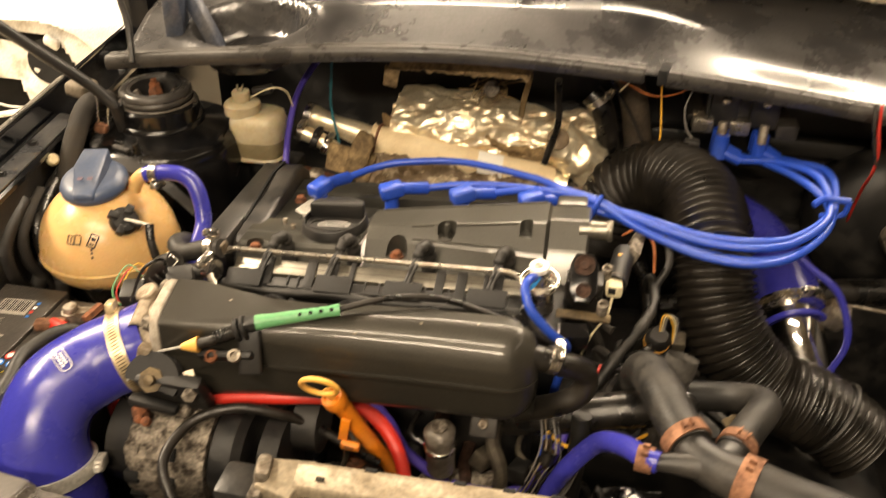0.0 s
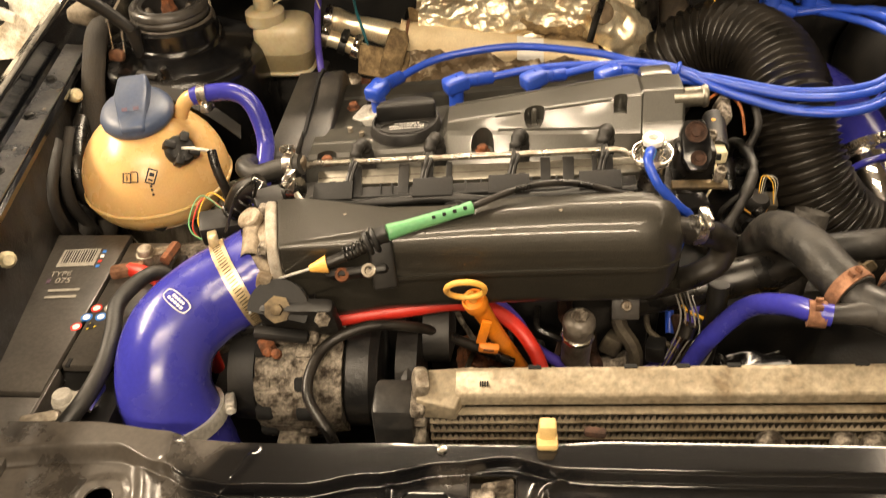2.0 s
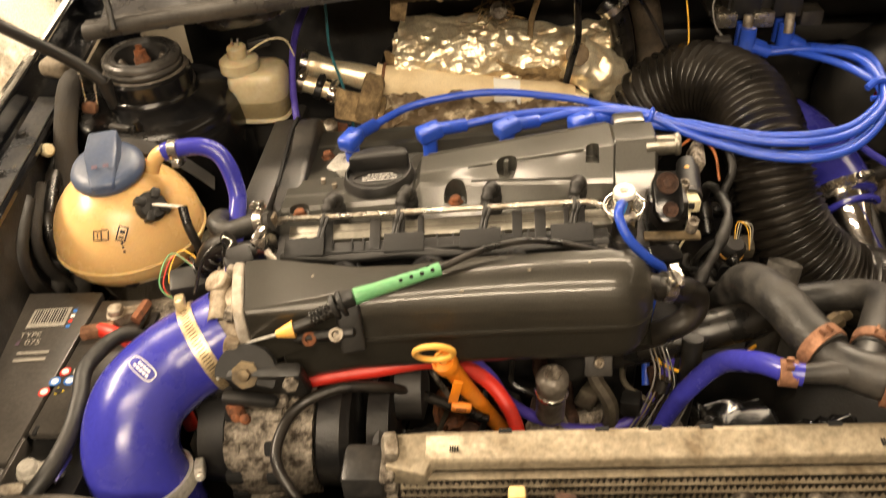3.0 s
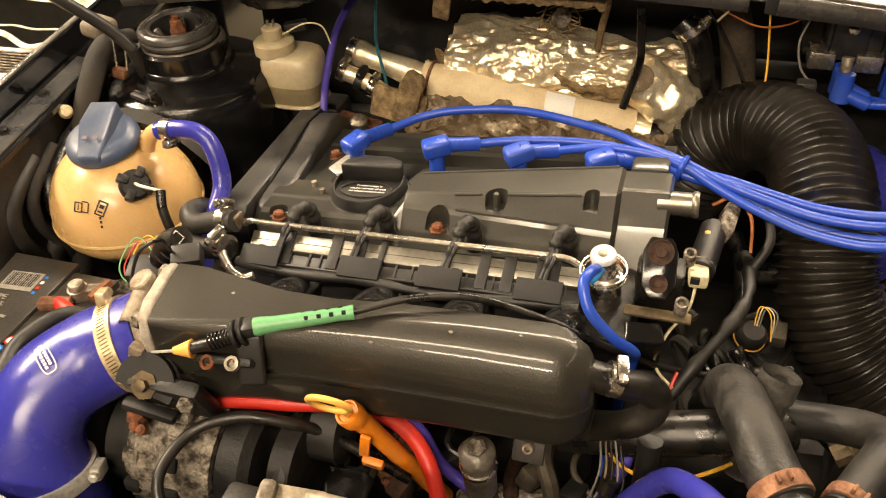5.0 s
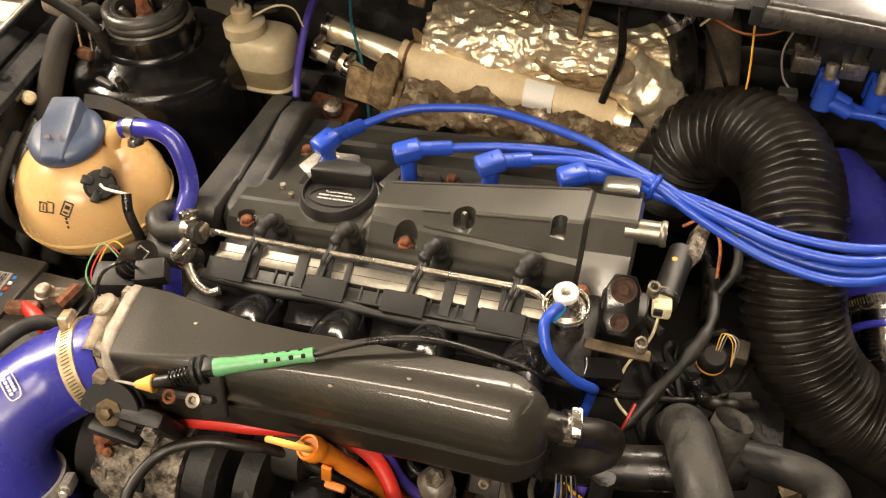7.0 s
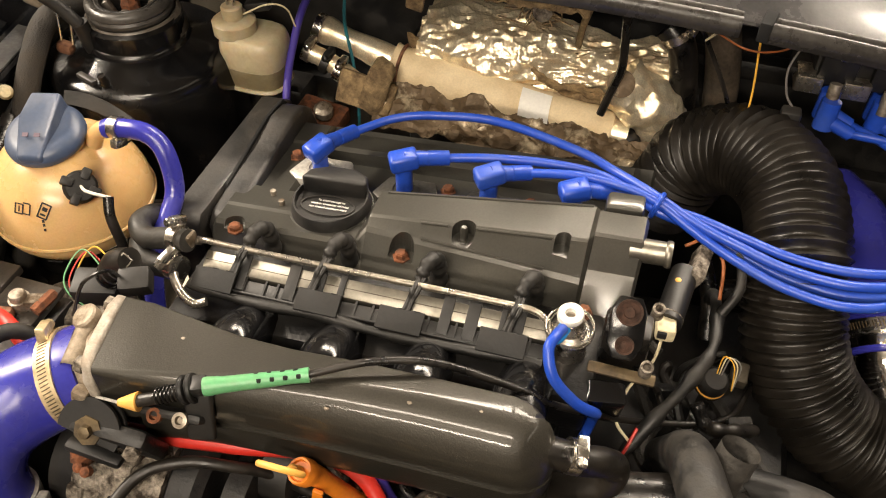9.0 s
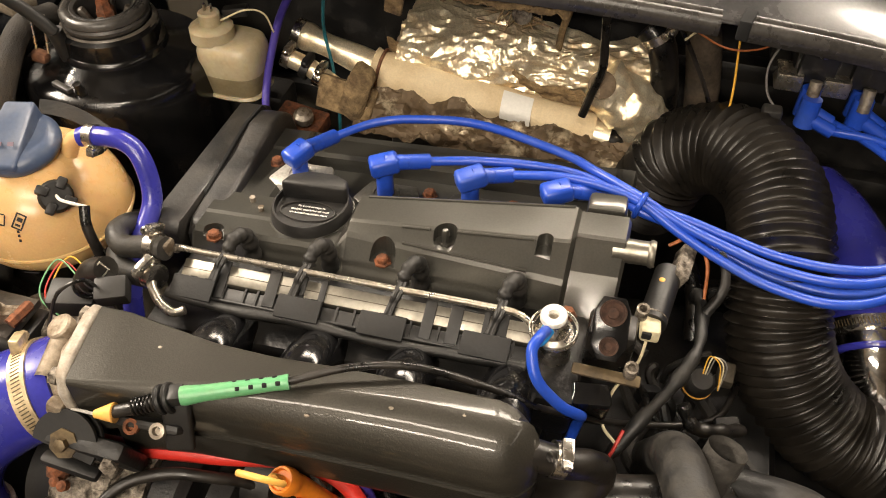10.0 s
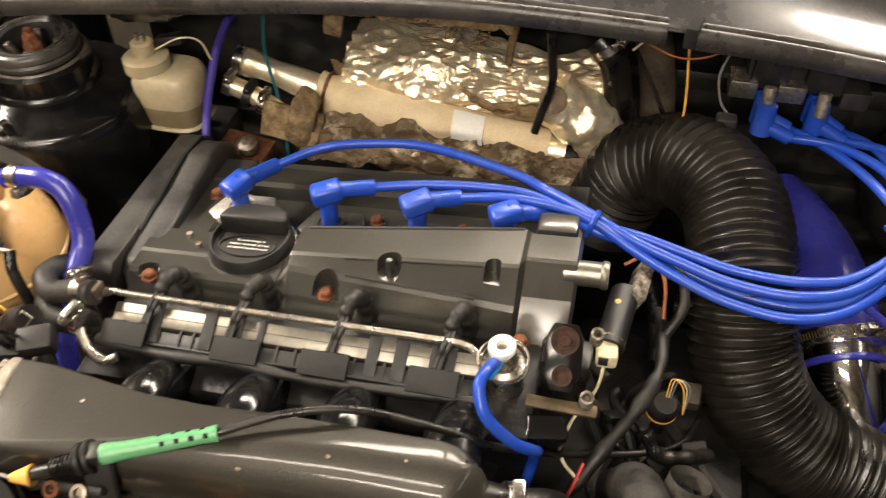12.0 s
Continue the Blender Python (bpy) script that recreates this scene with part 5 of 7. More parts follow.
for x, y, z, mt in ((-0.331, 0.520, 0.806, "rust"), (-0.307, 0.519, 0.812, "alloy")):
    part("bracket_bolt", lathe([(0.0062, 0), (0.0062, 0.005), (0.0035, 0.0055), (0.003, 0.002), (0, 0.002)], aim((x, y, z), (0, -0.6, 0.8)), 14), mt, bk)
bm = block((-0.296, 0.527, 0.812), (0.022, 0.007, 0.044), 0.0033, (-22, 0, 14), seg=3)
block((-0.297, 0.536, 0.838), (0.013, 0.015, 0.011), 0.003, (0, -8, 18), bm)
torus(aim((-0.308, 0.533, 0.832), (0.9, 0.33, 0.25)), 0.0090, 0.0026, bm, 28, 8)
torus(aim((-0.302, 0.535, 0.834), (0.9, 0.33, 0.25)), 0.0096, 0.0024, bm, 28, 8)
part("cable_holder", bm, "plastic", inlet)

cable = thing("throttle_cable", "throttle cable with a green perforated sleeve", "cable", (-0.3, 0.535, 0.83))
part("inner_wire", tube([QC + (QU * math.cos(a) + QR * math.sin(a)) * 0.0262 for a in (-1.7, -1.3, -0.9, -0.5, -0.15)] + [Vector((-0.357, 0.516, 0.817))], 0.0013, 8), "bright_band", cable)
part("end_stop", tube([(-0.358, 0.516, 0.817), (-0.343, 0.520, 0.819)], lambda u: 0.003 + 0.005 * u, 12), "yellow", cable)
part("adjuster", tube([(-0.345, 0.520, 0.819), (-0.320, 0.528, 0.826), (-0.302, 0.534, 0.834)], 0.0050, 12), "rubber", cable)
bm = bmesh.new()
for k in range(6):
    u = 0.4 + k * 0.07
    p = Vector((-0.345, 0.520, 0.819)).lerp(Vector((-0.302, 0.534, 0.834)), u)
    torus(aim(p, (0.9, 0.33, 0.2)), 0.0062, 0.0009, bm, 16, 6)
part("bellows", bm, "rubber", cable)
gl, gr = Vector((-0.290, 0.5335, 0.8430)), Vector((-0.219, 0.564, 0.8470))
gw = (gr - gl).normalized()
sleeve = part("green_sleeve", tube([gl, gl.lerp(gr, 0.12), gl.lerp(gr, 0.4), gl.lerp(gr, 0.8), gr], lambda u: 0.0070 - 0.0014 * min(1, max(0, (u - 0.25) / 0.3)) + 0.0003 * math.sin(u * 14), 18), "green", cable, "green plastic sleeve with square holes")
side = gw.cross(Vector((0, 0, 1))).normalized()
up = side.cross(gw)
for k in range(4):
    for s in (-1, 1):
        p = gl.lerp(gr, 0.50 + k * 0.125 + (0.03 if s > 0 else 0)) + (side * s * 0.62 + up * 0.78).normalized() * 0.0046
        sub = block((0, 0, 0), (0.0038, 0.0036, 0.003), 0.0010)
        bmesh.ops.transform(sub, matrix=aim(p, side * s * 0.7 + up * 0.72), verts=sub.verts)
        part("sleeve_hole", sub, "hole", sleeve)
part("outer_cable", tube([gr - gw * 0.005, (-0.1786, 0.587, 0.8500), (-0.1318, 0.604, 0.8450), (-0.0687, 0.618, 0.8180), (-0.0389, 0.627, 0.7965), (0.0327, 0.6835, 0.7220), (0.1097, 0.729, 0.6932), (0.14, 0.80, 0.67)], 0.0031, 12), "rubber", cable)

# plenum side outlet hose
ph = thing("breather_hose", "black moulded breather hose with a steel clamp", "hose", (0.0, 0.59, 0.74))
part("hose", tube([(-0.050, 0.572, 0.820), (-0.016, 0.578, 0.808), (0.004, 0.588, 0.797), (0.013, 0.594, 0.782), (0.009, 0.590, 0.764), (-0.012, 0.588, 0.748), (-0.05, 0.60, 0.72)], 0.0118, 18), "duct", ph)
band(aim((-0.020, 0.577, 0.812), (0.93, 0.2, -0.3)), 0.0124, ph, "steel", 0.010, 100)

wb = thing("wire_bundle", "thin grey and white wires hanging below the inlet", "wiring", (0.0, 0.56, 0.62))
for k, mt in enumerate(("grey_wire", "pale_rubber", "rubber", "grey_wire", "rubber")):
    part("wire", tube([(-0.026 + 0.004 * k, 0.592, 0.728), (-0.022 + 0.005 * k, 0.566, 0.715 - 0.004 * k), (-0.030 + 0.004 * k, 0.556, 0.680), (-0.046 + 0.005 * k, 0.552, 0.640)], 0.0010, 6), mt, wb)
part("tape", tube([(-0.012, 0.566, 0.706), (-0.016, 0.561, 0.694)], 0.0075, 10), "rubber", wb)

# ---- coolant expansion tank ----
tank = thing("expansion_tank", "round amber plastic coolant expansion tank with blue cap", "coolant tank", (-0.593, 0.772, 0.68))
TC = Vector((-0.596, 0.770, 0.745))
TR, TU, TL = 0.0835, 0.085, 0.053
prof = []
for k in range(29):
    a = -math.pi / 2 + k / 28 * math.pi
    prof.append((max(0.0005, TR * math.cos(a)), math.sin(a) * (TL if a < 0 else TU)))
shell = part("body", lathe(prof, Matrix.Translation(TC), 64), "tank", tank, smooth=80)
part("weld_seam", torus(Matrix.Translation(TC + Vector((0, 0, -0.002))), TR - 0.0006, 0.0026, None, 64, 8), "tank", shell)
part("outlet_stub", tube([(-0.562, 0.780, 0.800), (-0.552, 0.781, 0.825), (-0.540, 0.782, 0.839), (-0.520, 0.784, 0.843)], 0.0085, 14), "tank", shell)
CM = Matrix.Translation(Vector((-0.595, 0.764, 0.831))) @ pose(0, 0, 0, 11, 0, 0)
neck = lathe([(0.036, -0.02), (0.036, 0.006)], CM, 40)
part("neck", neck, "tank", shell)
capb = lathe([(0.0375, -0.006), (0.0400, -0.002), (0.0400, 0.003), (0.0365, 0.009), (0.029, 0.012), (0.0, 0.013)], CM, 48)
cp = part("cap", capb, "blue_cap", tank, "slate-blue screw cap with a broad grip")
gb = prism([(-0.013, -0.039, 0.010), (0.013, -0.039, 0.010), (0.018, 0.002, 0.027), (0.016, 0.034, 0.028), (-0.016, 0.034, 0.028), (-0.018, 0.002, 0.027)], 0.0, 0.004, seg=3)
bmesh.ops.transform(gb, matrix=CM @ pose(0, 0, 0, 0, 0, 12), verts=gb.verts)
part("grip", gb, "blue_cap", cp)
for dx in (-0.006, 0.006):
    sub = block((0, 0, 0), (0.006, 0.004, 0.0006), 0)
    bmesh.ops.transform(sub, matrix=CM @ pose(0, 0, 0, 0, 0, 12) @ pose(dx, -0.017, 0.0202, 22), verts=sub.verts)
    part("print_mark", sub, "faint_red", cp)


def on_tank(bearing, height, r=0.0):
    """A pose on the tank's skin: bearing in degrees and height over its seam, z outward, y up."""
    a = radians(bearing)
    half = TU if height > 0 else TL
    q = math.sqrt(1 - (height / half) ** 2)
    p = Vector((math.sin(a) * TR * q, -math.cos(a) * TR * q, height))
    z = Vector((p.x / TR ** 2, p.y / TR ** 2, p.z / half ** 2)).normalized()
    x = Vector((0, 0, 1)).cross(z).normalized()
    y = z.cross(x)
    p = TC + p + z * r
    return Matrix(((x.x, y.x, z.x, p.x), (x.y, y.y, z.y, p.y), (x.z, y.z, z.z, p.z), (0, 0, 0, 1)))


def tank_bar(m, dx, dy, sx, sy, turn=0):
    plate(m @ pose(dx, dy, 0, 0, 0, turn), sx, sy, "ink", shell, "print_mark", 0.0005)


S1 = on_tank(7, 0.044, 0.0004)
for dx, dy, sx, sy in ((-0.008, 0.005, 0.008, 0.0012), (-0.008, -0.005, 0.008, 0.0012), (-0.012, 0, 0.0012, 0.010), (-0.004, 0, 0.0012, 0.010), (-0.008, 0.0, 0.001, 0.006), (-0.000, 0.006, 0.007, 0.0012), (0.0, -0.005, 0.007, 0.0012), (0.0035, 0.0, 0.0012, 0.010)):
    tank_bar(S1, dx, dy, sx, sy, -6)
S2 = on_tank(21, 0.043, 0.0004) @ pose(0, 0, 0, 0, 0, -28)
for dx, dy, sx, sy in ((-0.0045, 0, 0.0014, 0.015), (0.0045, 0, 0.0014, 0.015), (0, 0.0075, 0.010, 0.0014), (0, -0.0075, 0.010, 0.0014), (0, 0.002, 0.005, 0.004), (0, -0.004, 0.005, 0.002)):
    tank_bar(S2, dx, dy, sx, sy)
for e in (0.034, 0.030, 0.025):
    m = on_tank(19, e, 0.0004)
    tank_bar(m, 0, 0, 0.0022, 0.0028)
m = on_tank(16, -0.022, 0.002)
part("arrow_mark", lathe([(0.009, 0), (0.009, 0.0006)], m @ pose(0, 0, 0, 0, 0, -90), 3), "ink", shell)
m = on_tank(54, 0.056, -0.002)
sb = lathe([(0.0165, 0), (0.0165, 0.008), (0.014, 0.011), (0.0, 0.011)], m, 20)
sensor = part("level_sensor", sb, "plastic", tank, "black level sensor plug")
for k in range(4):
    a = radians(45 + 90 * k)
    sub = block((0, 0, 0), (0.012, 0.009, 0.014), 0.002)
    bmesh.ops.transform(sub, matrix=m @ pose(0.0135 * math.cos(a), 0.0135 * math.sin(a), 0.008, 0, 0, math.degrees(a)), verts=sub.verts)
    part("lug", sub, "plastic", sensor)
p0 = m @ Vector((0, 0, 0.011))
part("wire", tube([p0, p0 + Vector((0.016, -0.010, 0.006)), p0 + Vector((0.038, -0.004, -0.002))], 0.0016, 6), "white_plastic", sensor)
part("wire_sleeve", tube([p0 + Vector((0.034, -0.005, 0.0)), (-0.500, 0.712, 0.79), (-0.490, 0.705, 0.75), (-0.485, 0.70, 0.70), (-0.47, 0.69, 0.66)], 0.0052, 10), "rubber", sensor)

h = thing("tank_hose", "blue silicone hose from the expansion tank", "coolant hose", (-0.46, 0.74, 0.72))
HP = [(-0.536, 0.782, 0.840), (-0.524, 0.784, 0.843), (-0.4890, 0.783, 0.8450), (-0.4680, 0.777, 0.8310), (-0.4565, 0.7600, 0.7950), (-0.456, 0.722, 0.770), (-0.456, 0.692, 0.735), (-0.452, 0.67, 0.67)]
part("hose", tube(HP, 0.0098, 16), "blue_si", h)
band(aim((-0.523, 0.784, 0.8432), (0.97, 0.0, 0.1)), 0.0103, h, "steel", 0.010, 250)
hs = thing("heater_hoses", "pair of dusty black rubber heater hoses", "coolant hose", (-0.45, 0.70, 0.70))
part("hose", tube([(-0.475, 0.80, 0.715), (-0.472, 0.765, 0.755), (-0.471, 0.738, 0.781), (-0.469, 0.714, 0.791), (-0.452, 0.699, 0.792), (-0.422, 0.695, 0.803), (-0.400, 0.692, 0.809)], 0.0108, 16), "grey_hose", hs)
part("hose", tube([(-0.475, 0.79, 0.70), (-0.478, 0.745, 0.745), (-0.472, 0.710, 0.768), (-0.448, 0.686, 0.774), (-0.418, 0.676, 0.784), (-0.402, 0.672, 0.790)], 0.0108, 16), "grey_hose", hs)
band(aim(EZ(-0.412, 0.694, 0.822), (0.95, -0.1, 0.2)), 0.0112, hs, "steel", 0.010, 60)
band(aim(EZ(-0.405, 0.672, 0.806), (0.9, -0.3, 0.2)), 0.0112, hs, "steel", 0.010, 100)
st = thing("tank_strap", "black rubber strap behind the expansion tank", "strap", (-0.56, 0.85, 0.78))
part("band", sheet(lambda u, v: Vector((-0.64 + 0.13 * u, 0.842 - 0.012 * u + 0.010 * v, 0.806 + 0.010 * math.sin(u * 3) - 0.05 * u * u + 0.012 * v)), 16, 3, 0.003), "rubber_dusty", st)

# ---- suspension strut top and turret ----
tur = part("strut_turret", lathe([(0.118, -0.12), (0.115, -0.03), (0.111, 0.008), (0.1085, 0.018), (0.104, 0.0245), (0.097, 0.0268), (0.085, 0.0295), (0.066, 0.034), (0.061, 0.036), (0.0595, 0.041), (0.057, 0.043), (0.056, 0.062), (0.052, 0.066), (0.050, 0.064), (0.048, 0.03), (0.047, 0.0)], Matrix.Translation((-0.615, 0.966, 0.790)), 56), "turret", car, "glossy black suspension turret")
strut = thing("strut_mount", "black rubber suspension strut top mount with a rusty nut", "strut mount", (-0.615, 0.966, 0.83))
SM = Matrix.Translation((-0.616, 0.968, 0.8385)) @ pose(0, 0, 0, 2, 0, 0)
part("sleeve", lathe([(0.0585, -0.008), (0.0572, 0.002), (0.0545, 0.016), (0.0500, 0.020), (0.0465, 0.018), (0.046, -0.008)], SM, 48), "sleeve", strut, "stained steel sleeve")
rb = lathe([(0.044, -0.004), (0.045, 0.014), (0.0455, 0.019), (0.0490, 0.022), (0.0495, 0.026), (0.0475, 0.029), (0.0495, 0.031), (0.0490, 0.036), (0.0460, 0.039), (0.0405, 0.0395), (0.0370, 0.0375), (0.0345, 0.034), (0.0325, 0.024), (0.030, 0.006), (0.016, 0.002), (0, 0.002)], SM, 48)
part("rubber_ring", rb, "seal", strut)
part("dish", lathe([(0.030, 0.003), (0.0335, 0.030), (0.0375, 0.0376), (0.0365, 0.0388), (0.0325, 0.0372), (0.0305, 0.032), (0.029, 0.012), (0.018, 0.005), (0, 0.005)], SM, 40), "plastic_grey", strut)
for k in range(4):
    a = k * math.tau / 4 + 0.4
    part("web", block((-0.616 + 0.0245 * math.cos(a), 0.967 + 0.0245 * math.sin(a), 0.8595), (0.013, 0.010, 0.024), 0.003, (0, 24, math.degrees(a))), "sleeve", strut)
part("nut", lathe([(0.0110, 0.004), (0.0110, 0.030), (0.0090, 0.032), (0.0080, 0.042), (0.0045, 0.043), (0.0045, 0.048)], SM, 6), "rust", strut, "rusty orange centre nut")
bm = lathe([(0.005, 0), (0.006, 0.006), (0.004, 0.010), (0.0045, 0.016)], aim((-0.602, 0.874, 0.817), (0, -0.2, 1)), 12)
part("bleed_nipple", bm, "rubber", car)
part("grommet_clip", block((-0.625, 0.874, 0.822), (0.03, 0.008, 0.006), 0.002, (0, 0, -20)), "plastic_grey", car)

# ---- fluid reservoir ----
res = thing("fluid_reservoir", "yellowed white plastic fluid reservoir, half full", "reservoir", (-0.485, 1.0, 0.73))


def oval_ring(cx, cy, z, a, b, n=28, p=3.2):
    out = []
    for k in range(n):
        t = k * math.tau / n
        c, s = math.cos(t), math.sin(t)
        out.append((cx + a * math.copysign(abs(c) ** (2 / p), c), cy + b * math.copysign(abs(s) ** (2 / p), s), z))
    return out


rs = [oval_ring(-0.482, 1.0, z, a, b) for z, a, b in ((0.770, 0.030, 0.026), (0.774, 0.034, 0.029), (0.780, 0.0355, 0.0305), (0.804, 0.0385, 0.033), (0.824, 0.0390, 0.033), (0.834, 0.036, 0.031), (0.838, 0.030, 0.026))]
rbody = part("body", loft(rs), "reservoir", res, smooth=60)
part("fluid_level", loft([oval_ring(-0.482, 1.0, z, a, b) for z, a, b in ((0.774, 0.0345, 0.0296), (0.780, 0.0358, 0.0308), (0.790, 0.0372, 0.0319), (0.800, 0.0384, 0.0330), (0.801, 0.030, 0.025))]), "reservoir_fluid", rbody, "darker stained lower half")
part("rim", loft([oval_ring(-0.482, 1.0, z, a, b) for z, a, b in ((0.769, 0.036, 0.031), (0.772, 0.0385, 0.0335), (0.775, 0.0365, 0.0315))]), "reservoir", rbody)
part("cap", lathe([(0.0235, 0.834), (0.0255, 0.836), (0.0255, 0.850), (0.022, 0.853), (0.0125, 0.854), (0.0125, 0.867), (0.0105, 0.869), (0.0, 0.869)], pose(-0.502, 0.996, 0), 32, None, 16, 0.012), "reservoir", res, "yellowed ribbed screw cap")
bm = bmesh.new()
for dx in (-0.004, 0.004):
    block((-0.502 + dx, 0.996, 0.873), (0.002, 0.004, 0.010), 0.0004, bm=bm)
part("terminals", bm, "steel", res)
part("sender_wire", tube([(-0.49, 0.998, 0.858), (-0.46, 1.005, 0.872), (-0.44, 1.01, 0.868), (-0.432, 1.012, 0.845)], 0.0011, 6), "cream", res)
part("connector", block((-0.475, 1.01, 0.866), (0.03, 0.014, 0.012), 0.003, (0, -10, 10)), "plastic", res)
part("bracket", block((-0.482, 1.04, 0.70), (0.09, 0.05, 0.10), 0.01), "bay_black", res)

# ---- battery ----
bat = thing("battery", "black car battery with a printed label and clamped terminals", "battery", (-0.60, 0.55, 0.53))
part("case", block((-0.615, 0.533, 0.624), (0.160, 0.258, 0.18), 0.004), "plastic", bat)
bm = block((-0.645, 0.560, 0.727), (0.095, 0.225, 0.010), 0.002)
lid = part("lid", bm, "battery_lid", bat)
part("lid_ledge", block((-0.645, 0.400, 0.7245), (0.095, 0.088, 0.010), 0.002), "battery_lid", bat)
part("tray", block((-0.645, 0.400, 0.66), (0.10, 0.05, 0.115), 0.003), "plastic", bat)
part("lid_step", block((-0.567, 0.570, 0.7265), (0.055, 0.180, 0.009), 0.002), "battery_lid", bat)
part("recess_rib", block((-0.5955, 0.440, 0.7225), (0.004, 0.072, 0.017), 0.001), "battery_lid", bat)
for x in (-0.588, -0.548):
    part("lid_notch", block((x, 0.4835, 0.7305), (0.004, 0.010, 0.003), 0.0008), "hole", bat)
LB = pose(-0.640, 0.632, 0.7325, 0, 0, 4)
plate(LB @ pose(0, 0, 0), 0.040, 0.028, "label_grey", lid, "label")
for k in range(13):
    plate(LB @ pose(-0.0165 + k * 0.0027, 0.002, 0.0004), 0.0007 + 0.0005 * (k % 3), 0.020, "ink", lid, "barcode_bar")
for k in range(4):
    plate(LB @ pose(0.0245, 0.009 - k * 0.008, 0.0), 0.004, 0.004, ("blue_ink", "white_ink", "red_ink", "blue_ink")[k], lid, "print_mark")
BT = LB @ pose(-0.002, -0.026, 0.0004)
writing("TYPE", BT @ pose(-0.008, 0, 0), 0.010, "label_grey", lid)
writing("075", BT @ pose(-0.002, -0.011, 0), 0.011, "label_grey", lid)
plate(BT @ pose(-0.017, -0.011, 0), 0.004, 0.006, "faint_red", lid, "print_mark")
for k in range(2):
    plate(BT @ pose(0.004, -0.026 - k * 0.010, 0), 0.032, 0.0035, "label_grey", lid, "print_bar")
for k, (dx, dy, inkc) in enumerate(((0.0, 0.0, "red_ink"), (0.013, 0.001, "label_grey"), (-0.005, -0.013, "blue_ink"), (0.009, -0.012, "blue_ink"), (-0.010, -0.026, "red_ink"), (0.004, -0.025, "yellow_ink"))):
    c = Vector((-0.590 + dx, 0.555 + dy, 0.7318))
    part("warning_sign", lathe([(0.0056, 0), (0.0056, 0.0004)], Matrix.Translation(c), 20 if inkc != "yellow_ink" else 3), inkc, lid)
    part("warning_mark", lathe([(0.0036, 0.0004), (0.0036, 0.0007)], Matrix.Translation(c), 16), "white_ink" if inkc != "yellow_ink" else "ink", lid)
for at, mt, nm in (((-0.574, 0.440, 0.728), "label_grey", "negative_terminal"), ((-0.563, 0.628, 0.738), "alloy", "positive_terminal")):
    x, y, z = at
    tb0 = lathe([(0.0105, -0.012), (0.0105, 0.004), (0.0085, 0.0045), (0.0080, 0.010), (0.0070, 0.011), (0, 0.011)], Matrix.Translation(at), 24)
    t = part(nm, tb0, mt, bat, "dull lead terminal clamp")
    part("clamp_jaw", block((x + 0.016, y + 0.004, z - 0.001), (0.022, 0.014, 0.014), 0.003, (0, 0, 20)), mt, t)
    part("clamp_bolt", lathe([(0.006, -0.012), (0.006, 0.012), (0.0035, 0.015)], aim((x + 0.024, y + 0.004, z + 0.001), (0.2, 0.9, 0.1)), 6), "rust" if nm[0] == "p" else "steel", t)
    part("cable_lug", block((x - 0.014, y - 0.020, z - 0.002), (0.034, 0.014, 0.011), 0.003, (0, 0, 15)), "copper" if nm[0] == "p" else "alloy", t)
part("positive_lead", tube([(-0.575, 0.610, 0.735), (-0.55, 0.598, 0.738), (-0.525, 0.585, 0.73), (-0.505, 0.58, 0.70), (-0.50, 0.58, 0.62)], 0.0075, 12), "red", bat, "red positive cable")
bc = thing("earth_cable", "thick black battery cable lying over the battery", "cable", (-0.55, 0.5, 0.74))
part("sheath", tube([(-0.505, 0.60, 0.70), (-0.535, 0.590, 0.748), (-0.556, 0.545, 0.753), (-0.549, 0.505, 0.750), (-0.5445, 0.470, 0.746), (-0.548, 0.440, 0.741), (-0.558, 0.420, 0.733), (-0.572, 0.408, 0.722)], 0.0078, 12), "rubber_dusty", bc)

# small loom and connectors beside the battery
lm = thing("throttle_loom", "tangle of black connectors and thin coloured wires", "wiring loom", (-0.46, 0.65, 0.72))
for k, (p, mt) in enumerate((((-0.515, 0.655, 0.765), "red"), ((-0.517, 0.652, 0.77), "green"), ((-0.51, 0.66, 0.768), "yellow_wire"))):
    part("thin_wire", tube([(p[0] + 0.035, p[1] + 0.012, p[2]), (p[0] + 0.01, p[1] + 0.02, p[2] + 0.014), p, (p[0] + 0.005, p[1] - 0.012, p[2] - 0.012), (p[0] + 0.03, p[1] - 0.02, p[2] - 0.02)], 0.0008, 6), mt, lm)
part("connector", block((-0.483, 0.652, 0.760), (0.046, 0.03, 0.026), 0.004, (10, 0, 15)), "plastic", lm)
part("connector", block((-0.425, 0.640, 0.800), (0.028, 0.022, 0.020), 0.003, (20, 0, 25)), "plastic", lm)
bm = tube([(-0.470, 0.655, 0.775), (-0.455, 0.655, 0.800), (-0.435, 0.652, 0.812)], 0.012, 14)
for k in range(4):
    torus(aim((-0.468 + 0.008 * k, 0.655, 0.778 + 0.008 * k), (0.6, 0, 0.7)), 0.0125, 0.0014, bm, 18, 6)
part("rubber_bush", bm, "rubber", lm)
part("wire_clip", torus(aim((-0.437, 0.648, 0.815), (0.3, -0.8, 0.5)), 0.007, 0.001, None, 4, 6), "steel", lm)
part("wire", tube([(-0.44, 0.64, 0.80), (-0.425, 0.615, 0.84), (-0.44, 0.60, 0.835), (-0.455, 0.59, 0.80)], 0.0016, 6), "rubber", lm)
part("bracket", block((-0.53, 0.67, 0.64), (0.09, 0.06, 0.14), 0.015, (0, 0, 20)), "cast", lm)

